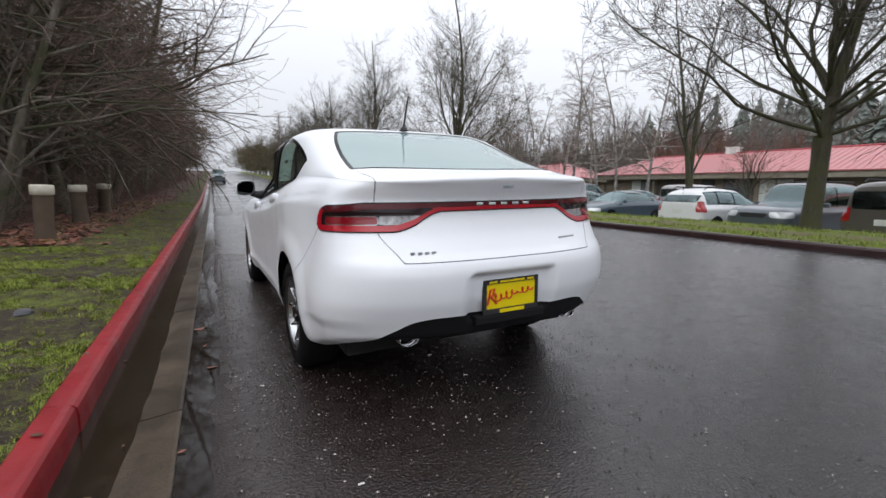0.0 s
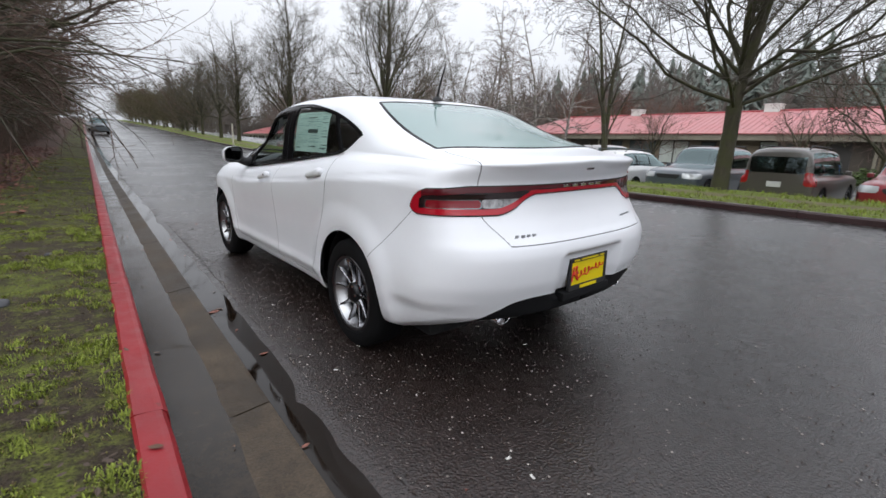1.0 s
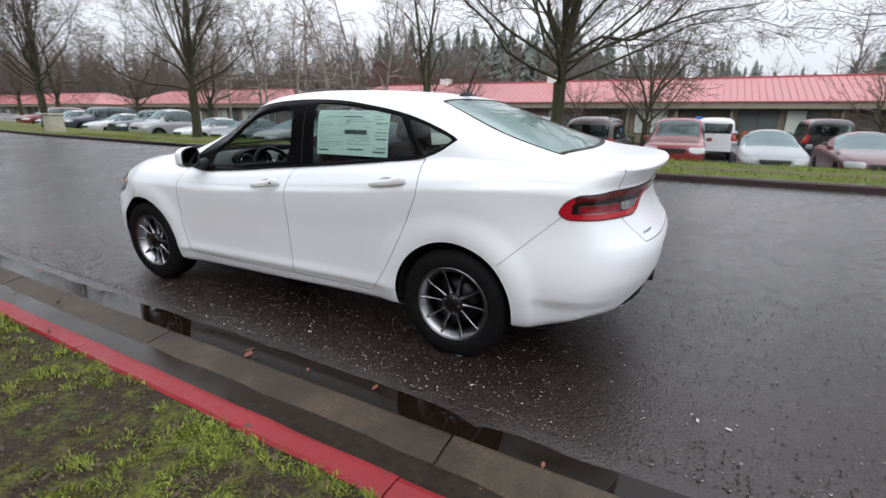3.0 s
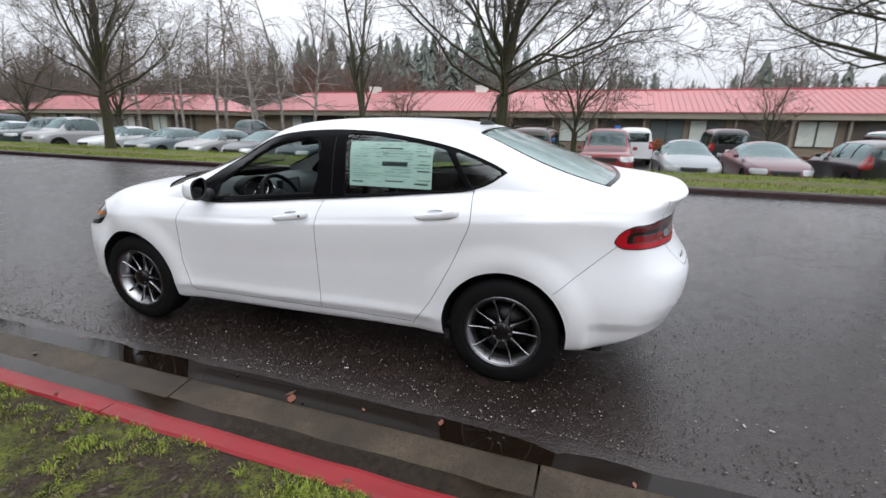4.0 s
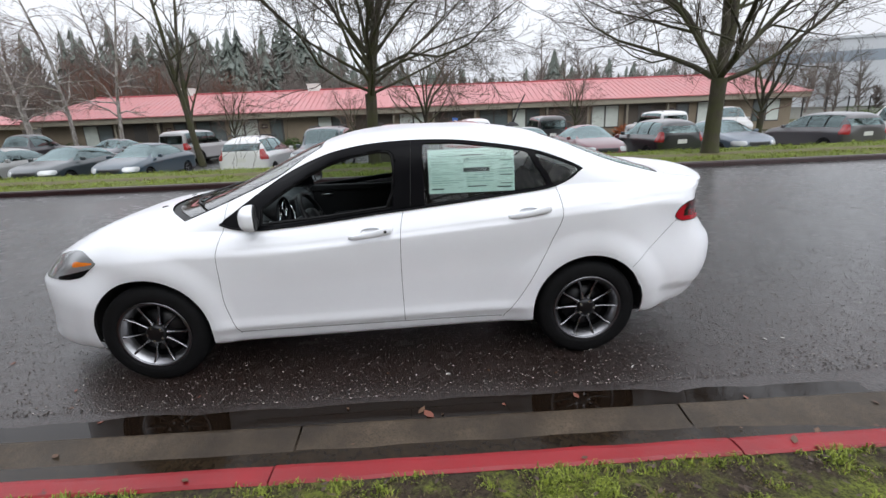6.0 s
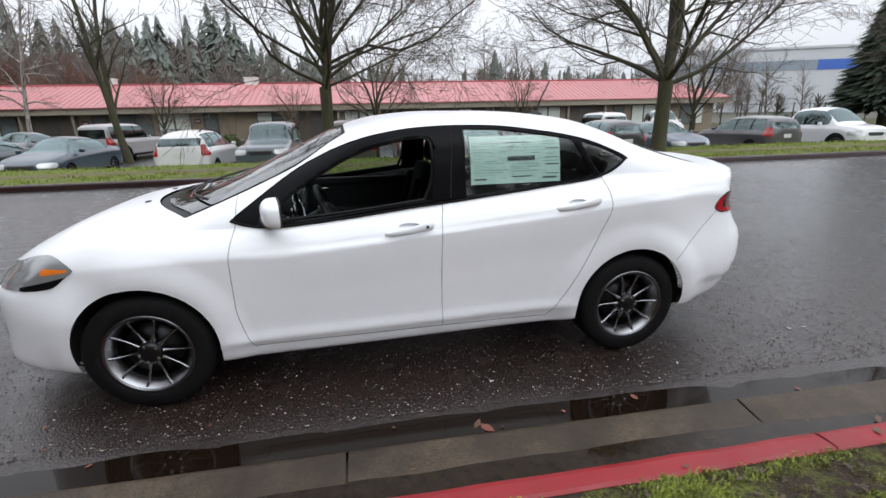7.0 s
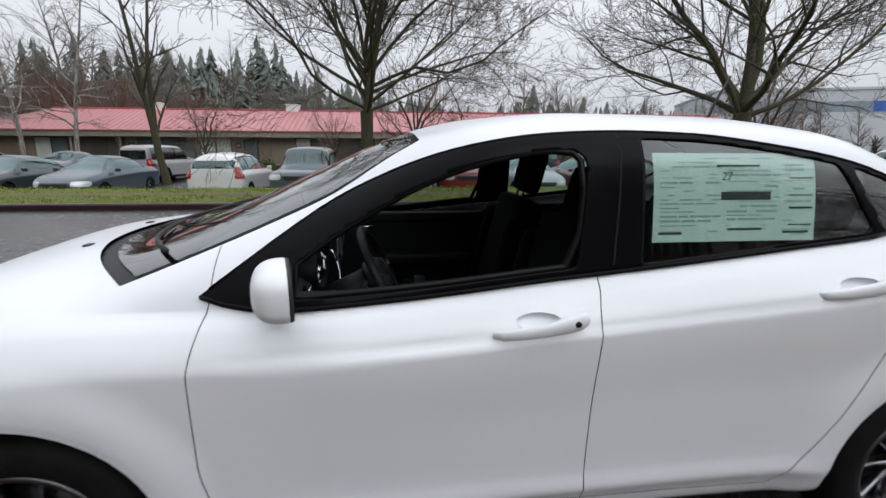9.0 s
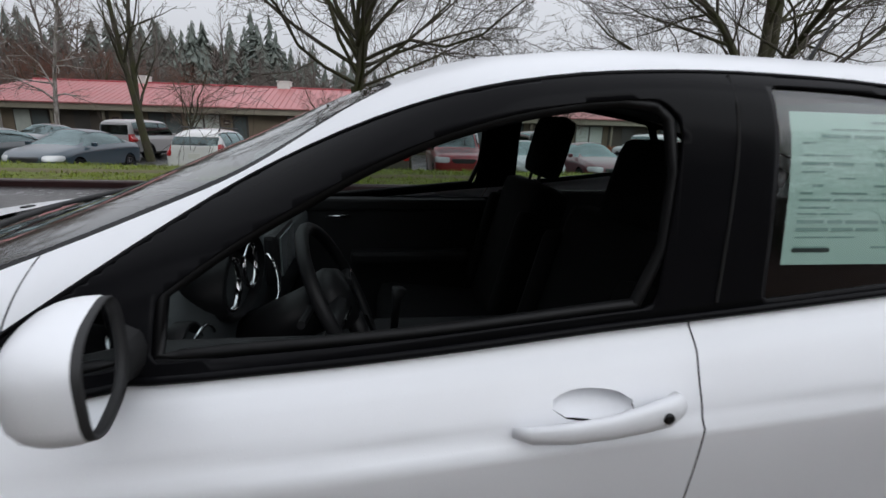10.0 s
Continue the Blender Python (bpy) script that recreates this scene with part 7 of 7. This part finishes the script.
stone(-2.52, 1.45, ground_z(-2.52, 1.45) + 0.015, 0.055, 0.07, 0.03, 1)
stone(-2.9, 0.55, ground_z(-2.9, 0.55) + 0.01, 0.04, 0.05, 0.022, 5)
stone(-2.35, 2.9, ground_z(-2.35, 2.9) + 0.01, 0.03, 0.035, 0.018, 9)

M_LEAF = surface("wet_brown_leaf", (0.070, 0.034, 0.018), (0.14, 0.072, 0.038), 0.5, 30, 200, 0.3, 0.001)
M_LEAF_RED = surface("wet_red_leaf", (0.16, 0.050, 0.034), (0.24, 0.090, 0.060), 0.55, 30, 200, 0.3, 0.001)
M_DEAD_LEAF = surface("rotting_leaf", (0.030, 0.019, 0.013), (0.085, 0.052, 0.034), 0.6, 30, 200, 0.3, 0.001)
M_LITTER = plain("pale_litter", (0.6, 0.58, 0.55), 0.5)


def leaf_shape(vs, fs, x, y, z, s, a, curl, tilt):
    m = pose(x, y, z, tilt, curl * 20, a)
    b = len(vs)
    for u, w, h in ((-1, 0, 0.0), (-0.3, 0.45, 0.12 * curl), (-0.3, -0.45, 0.1 * curl), (0.35, 0.38, 0.12 * curl), (0.35, -0.38, 0.16 * curl), (1.0, 0, 0.05), (0, 0, -0.03)):
        vs.append(tuple(m @ Vector((u * s, w * s, h * s))))
    fs.extend([(b + i, b + j, b + 6) for i, j in ((0, 2), (2, 4), (4, 5), (5, 3), (3, 1), (1, 0))])


rng = random.Random(21)
spots = [(-1.40, 1.02, 0.05), (-1.36, 1.06, 0.035), (-1.31, 0.18, 0.03), (-1.55, 2.9, 0.03), (-1.62, 3.4, 0.025), (-1.7, -0.9, 0.03), (-0.9, 4.6, 0.03), (-0.6, 3.9, 0.025), (-1.92, 2.05, 0.022), (-1.93, 0.35, 0.02), (-1.9, -0.6, 0.03), (0.4, 5.2, 0.03)]
for i in range(46):
    spots.append((rng.uniform(-1.85, -0.95), rng.uniform(-3.0, 7.5), rng.uniform(0.008, 0.022)))
for x, y, s in spots:
    vs, fs = [], []
    zz = (-0.052 if x < -1.58 else -0.046 if x < -1.44 else -0.038 if x < -1.2 else x * TB + 0.004) if x > KX + 0.02 else 0.082
    leaf_shape(vs, fs, 0, 0, 0, s, rng.uniform(0, 360), rng.uniform(-0.6, 1), rng.uniform(-8, 8))
    o = raw("fallen_leaf", vs, fs, M_LEAF if rng.random() < 0.7 else M_LEAF_RED)
    o.location = (x, y, zz)
    tagged(o, "wet brown leaf stuck to the street", "leaf", "fallen leaves")
for i in range(10):
    x, y = rng.uniform(-1.3, 0.0), rng.uniform(-1.6, 0.9)
    b_ = box_bm(-0.012, 0.012, -0.004, 0.006, 0, 0.003, 0.0, m=pose(0, 0, 0, 0, 0, rng.uniform(0, 180)))
    o = part("litter_scrap", b_, M_LITTER)
    o.location = (x, y, x * TB + 0.005)
    tagged(o, "tiny pale scrap of litter on the asphalt", "litter", "litter")

# chips standing proud of the wet asphalt near the car, wet glints painted as pale tones
rng = random.Random(31)
vs, fs = [], []
for i in range(17000):
    x, y = -1.22 + 2.3 * rng.random() ** 2.0, rng.uniform(-4.6, 5.0)
    r = 0.0016 + 0.0062 * rng.random() ** 2.0
    z = x * TB + 0.003 + 0.006 * noise.noise((x * 0.7, y * 0.35, 1))
    a = rng.uniform(0, 3)
    b = len(vs)
    for k in range(4):
        vs.append((x + r * math.cos(a + 1.57 * k) * rng.uniform(0.6, 1.2), y + r * math.sin(a + 1.57 * k), z))
    vs.append((x, y, z + r * 0.8))
    fs.extend([(b + k, b + (k + 1) % 4, b + 4) for k in range(4)])
M_CHIP, ch_nt, ch_b = material("road_chips")
ch_nt.links.new(ramp(ch_nt, node(ch_nt, "ShaderNodeNewGeometry").outputs["Random Per Island"], (0.0, (0.012, 0.008, 0.006)), (0.55, (0.045, 0.030, 0.024)), (0.78, (0.09, 0.07, 0.06)), (1.0, (0.40, 0.36, 0.33))), ch_b.inputs["Base Color"])
ch_b.inputs["Roughness"].default_value = 0.3
tagged(raw("road_chips", vs, fs, M_CHIP), "coarse stone chips in the wet asphalt", "gravel", kind="stuff")

# grass blades, moss tufts and dead leaves on the near verge
rng = random.Random(41)


def blades(n, x0, x1, y0, y1, mats, hmin, hmax, width, thresh):
    sets = [([], []) for _ in mats]
    made = 0
    while made < n:
        x, y = rng.uniform(x0, x1), rng.uniform(y0, y1)
        d = noise.noise((x * 1.4, y * 1.4, 5)) + 0.9 * noise.noise((x * 5, y * 5, 8)) + 0.8 * noise.noise((x * 12, y * 12, 2))
        if d + rng.gauss(0, 0.1) < thresh:
            if rng.random() < 0.95:
                made += 0.3
                continue
        k = 0 if d > 0.05 + rng.gauss(0, 0.2) else 1 if rng.random() < 0.72 else 2
        k = min(k, len(mats) - 1)
        vs, fs = sets[k]
        z = ground_z(x, y) + (0.035 * noise.noise((x * 1.6, y * 1.6, 0)) + 0.012 * noise.noise((x * 6, y * 6, 3)) if x > -9 and x < -2.1 else 0) - 0.004
        h = rng.uniform(hmin, hmax) * min(1.5, max(0.5, 0.75 + 0.9 * d))
        a = 9.0 * noise.noise((x * 7, y * 7, 4)) + rng.gauss(0, 0.9)
        c, s = math.cos(a), math.sin(a)
        ln = rng.uniform(0.2, 1.0) * h
        w = width * rng.uniform(0.6, 1.3)
        b = len(vs)
        vs.extend([(x - w * s, y + w * c, z), (x + w * s, y - w * c, z), (x + ln * 0.45 * c + w * 0.6 * s, y + ln * 0.45 * s - w * 0.6 * c, z + h * 0.7), (x + ln * 0.45 * c - w * 0.6 * s, y + ln * 0.45 * s + w * 0.6 * c, z + h * 0.7), (x + ln * c, y + ln * s, z + h * (1.0 - 0.4 * ln / h))])
        fs.extend([(b, b + 1, b + 2, b + 3), (b + 3, b + 2, b + 4)])
        made += 1
    return sets


def leafy(name, a, b_):
    m, nt, b = material(name)
    rnd = node(nt, "ShaderNodeNewGeometry").outputs["Random Per Island"]
    nt.links.new(mix_col(nt, rnd, a, b_), b.inputs["Base Color"])
    b.inputs["Roughness"].default_value = 0.6
    b.inputs["Specular IOR Level"].default_value = 0.3
    return m


G1 = leafy("green_blades", (0.095, 0.120, 0.018), (0.28, 0.335, 0.050))
G2 = leafy("olive_blades", (0.10, 0.088, 0.028), (0.20, 0.175, 0.06))
GV = leafy("verge_blades", (0.12, 0.16, 0.018), (0.24, 0.30, 0.04))
G3 = leafy("straw_blades", (0.09, 0.062, 0.036), (0.19, 0.14, 0.085))
for (vs, fs), mt, lb in zip(blades(150000, -4.3, -1.955, -3.0, 5.5, (G1, G2, G3), 0.008, 0.036, 0.0034, -0.05), (G1, G2, G3), ("short wet green grass and moss", "olive tufts of winter grass", "dead straw-coloured grass")):
    tagged(raw("grass", vs, fs, mt), lb, "grass", kind="stuff")
for (vs, fs), mt, lb in zip(blades(16000, -4.6, -1.96, 5.5, 22.0, (G1, G2, G3), 0.015, 0.05, 0.004, -0.1), (G1, G2, G3), ("wet green grass along the kerb", "olive winter grass along the kerb", "dead grass along the kerb")):
    tagged(raw("grass", vs, fs, mt), lb, "grass", kind="stuff")
for (vs, fs), mt, lb in zip(blades(15000, 7.18, 8.6, -16.0, 24.0, (GV, G2), 0.03, 0.085, 0.007, -0.1), (GV, G2), ("bright green grass on the far verge", "olive winter grass on the far verge")):
    tagged(raw("grass", vs, fs, mt), lb, "grass", kind="stuff")
for (vs, fs), mt, lb in zip(blades(13000, 9.2, 11.0, -16.0, 24.0, (GV, G2), 0.03, 0.09, 0.008, 0.0), (GV, G2), ("green grass along the lot", "olive winter grass along the lot")):
    tagged(raw("grass", vs, fs, mt), lb, "grass", kind="stuff")
vs, fs = [], []
for i in range(2600):
    x, y = rng.uniform(-4.4, -2.0), rng.uniform(-3.0, 5.5)
    leaf_shape(vs, fs, x, y, ground_z(x, y) + 0.022 + 0.035 * noise.noise((x * 1.6, y * 1.6, 0)), rng.uniform(0.006, 0.019), rng.uniform(0, 360), rng.uniform(-0.6, 1.2), rng.uniform(-25, 25))
tagged(raw("dead_leaves", vs, fs, M_DEAD_LEAF), "small dead leaves scattered over the grass", "leaves", kind="stuff")
vs, fs = [], []
for i in range(13000):
    y = 5.6 + 26 * rng.random() ** 1.6
    x = rng.uniform(-8.0, -2.4 - 0.7 * rng.random())
    if x > -3.2 and rng.random() < 0.8:
        continue
    leaf_shape(vs, fs, x, y, ground_z(x, y) + 0.03, rng.uniform(0.025, 0.06), rng.uniform(0, 360), rng.uniform(-0.6, 1.2), rng.uniform(-30, 30))
tagged(raw("leaf_litter", vs, fs, M_LEAF_RED), "reddish-brown leaf litter below the woods", "leaves", kind="stuff")

# small things in the lot
M_BLUE = plain("blue_sign_face", (0.04, 0.16, 0.55), 0.4)
M_POLE = plain("grey_pole", (0.3, 0.3, 0.3), 0.4, 0.6)
t = thing("parking_sign", stand(26.2, -1.0), "small blue parking sign on a grey post", "sign")
part("post", tube(bmesh.new(), [(0, 0, -0.1), (0, 0, 1.75)], 0.03, 8), M_POLE, t)
part("board", box_bm(-0.045, -0.03, -0.16, 0.16, 1.2, 1.75, 0.005), M_BLUE, t, "blue board")
part("board_mark", box_bm(-0.05, -0.0445, -0.09, 0.09, 1.4, 1.6, 0.0), M_CAP, t)
M_SHRUB = leafy("shrub_leaves", (0.03, 0.055, 0.015), (0.08, 0.12, 0.03))
M_SHRUB_RED = leafy("rusty_shrub_leaves", (0.22, 0.06, 0.02), (0.34, 0.11, 0.04))


def shrub(x, y, r, h, mat, label):
    vs, fs = [], []
    for i in range(700):
        d = Vector((rng.gauss(0, 1), rng.gauss(0, 1), abs(rng.gauss(0, 1)))).normalized() * rng.uniform(0.55, 1.0)
        d *= 1 + 0.25 * noise.noise(d * 3 + Vector((x, y, 0)))
        leaf_shape(vs, fs, d.x * r, d.y * r, 0.05 + d.z * h, rng.uniform(0.05, 0.1), rng.uniform(0, 360), 1, rng.uniform(-70, 70))
    t = thing("shrub", stand(x, y), label, "shrub", "shrubs by the building")
    raw("foliage", vs, fs, mat, t)
    part("stems", tube(bmesh.new(), [(0, 0, -0.1), (0.02, 0, h * 0.6)], [0.05, 0.02], 6), M_BARK, t)


for x, y, r, h, red in ((28.6, 20.0, 1.0, 0.9, 0), (28.6, 17.5, 0.7, 0.7, 0), (28.8, 24.5, 1.1, 1.0, 0), (28.7, -3.4, 0.6, 0.9, 1), (28.7, -13.0, 0.9, 0.8, 1), (28.6, -16.0, 0.8, 0.7, 1), (28.7, -8.0, 0.7, 0.8, 0), (28.6, 10.0, 0.8, 0.8, 0), (28.7, 3.0, 0.8, 0.8, 0), (29.0, -30.0, 1.6, 1.4, 0), (31.0, -34.0, 1.8, 1.3, 0), (27.0, -29.0, 1.3, 0.9, 0)):
    shrub(x, y, r, h, M_SHRUB_RED if red else M_SHRUB, "rusty red shrub by the building" if red else "dark green shrub by the building")
# fence behind the lot
fence = thing("wire_fence", pose(33, -29, 0), "black wire fence with posts behind the lot", "fence")
for i in range(14):
    part("post", tube(bmesh.new(), [(0.6 * i, -2.4 * i, -0.4), (0.6 * i, -2.4 * i, 2.0)], 0.05, 6), M_RUBBER, fence)
for z in (0.3, 1.1, 1.85):
    part("rail", tube(bmesh.new(), [(0, 0, z), (7.8, -31.2, z)], 0.02, 5), M_RUBBER, fence)
# litter bin by the far kerb and a slim marker post
t = thing("utility_box", stand(8.2, 26.5), "pale plastic utility box on the verge", "utility box")
part("body", box_bm(-0.3, 0.3, -0.35, 0.35, -0.05, 0.75, 0.04), M_CAP, t)
part("lid", box_bm(-0.34, 0.34, -0.39, 0.39, 0.75, 0.85, 0.03), M_CAP, t)
t = thing("marker_post", stand(7.5, 38.0), "slim white marker post on the verge", "post")
part("post", tube(bmesh.new(), [(0, 0, -0.1), (0, 0, 1.6)], 0.06, 8), M_CAP, t)
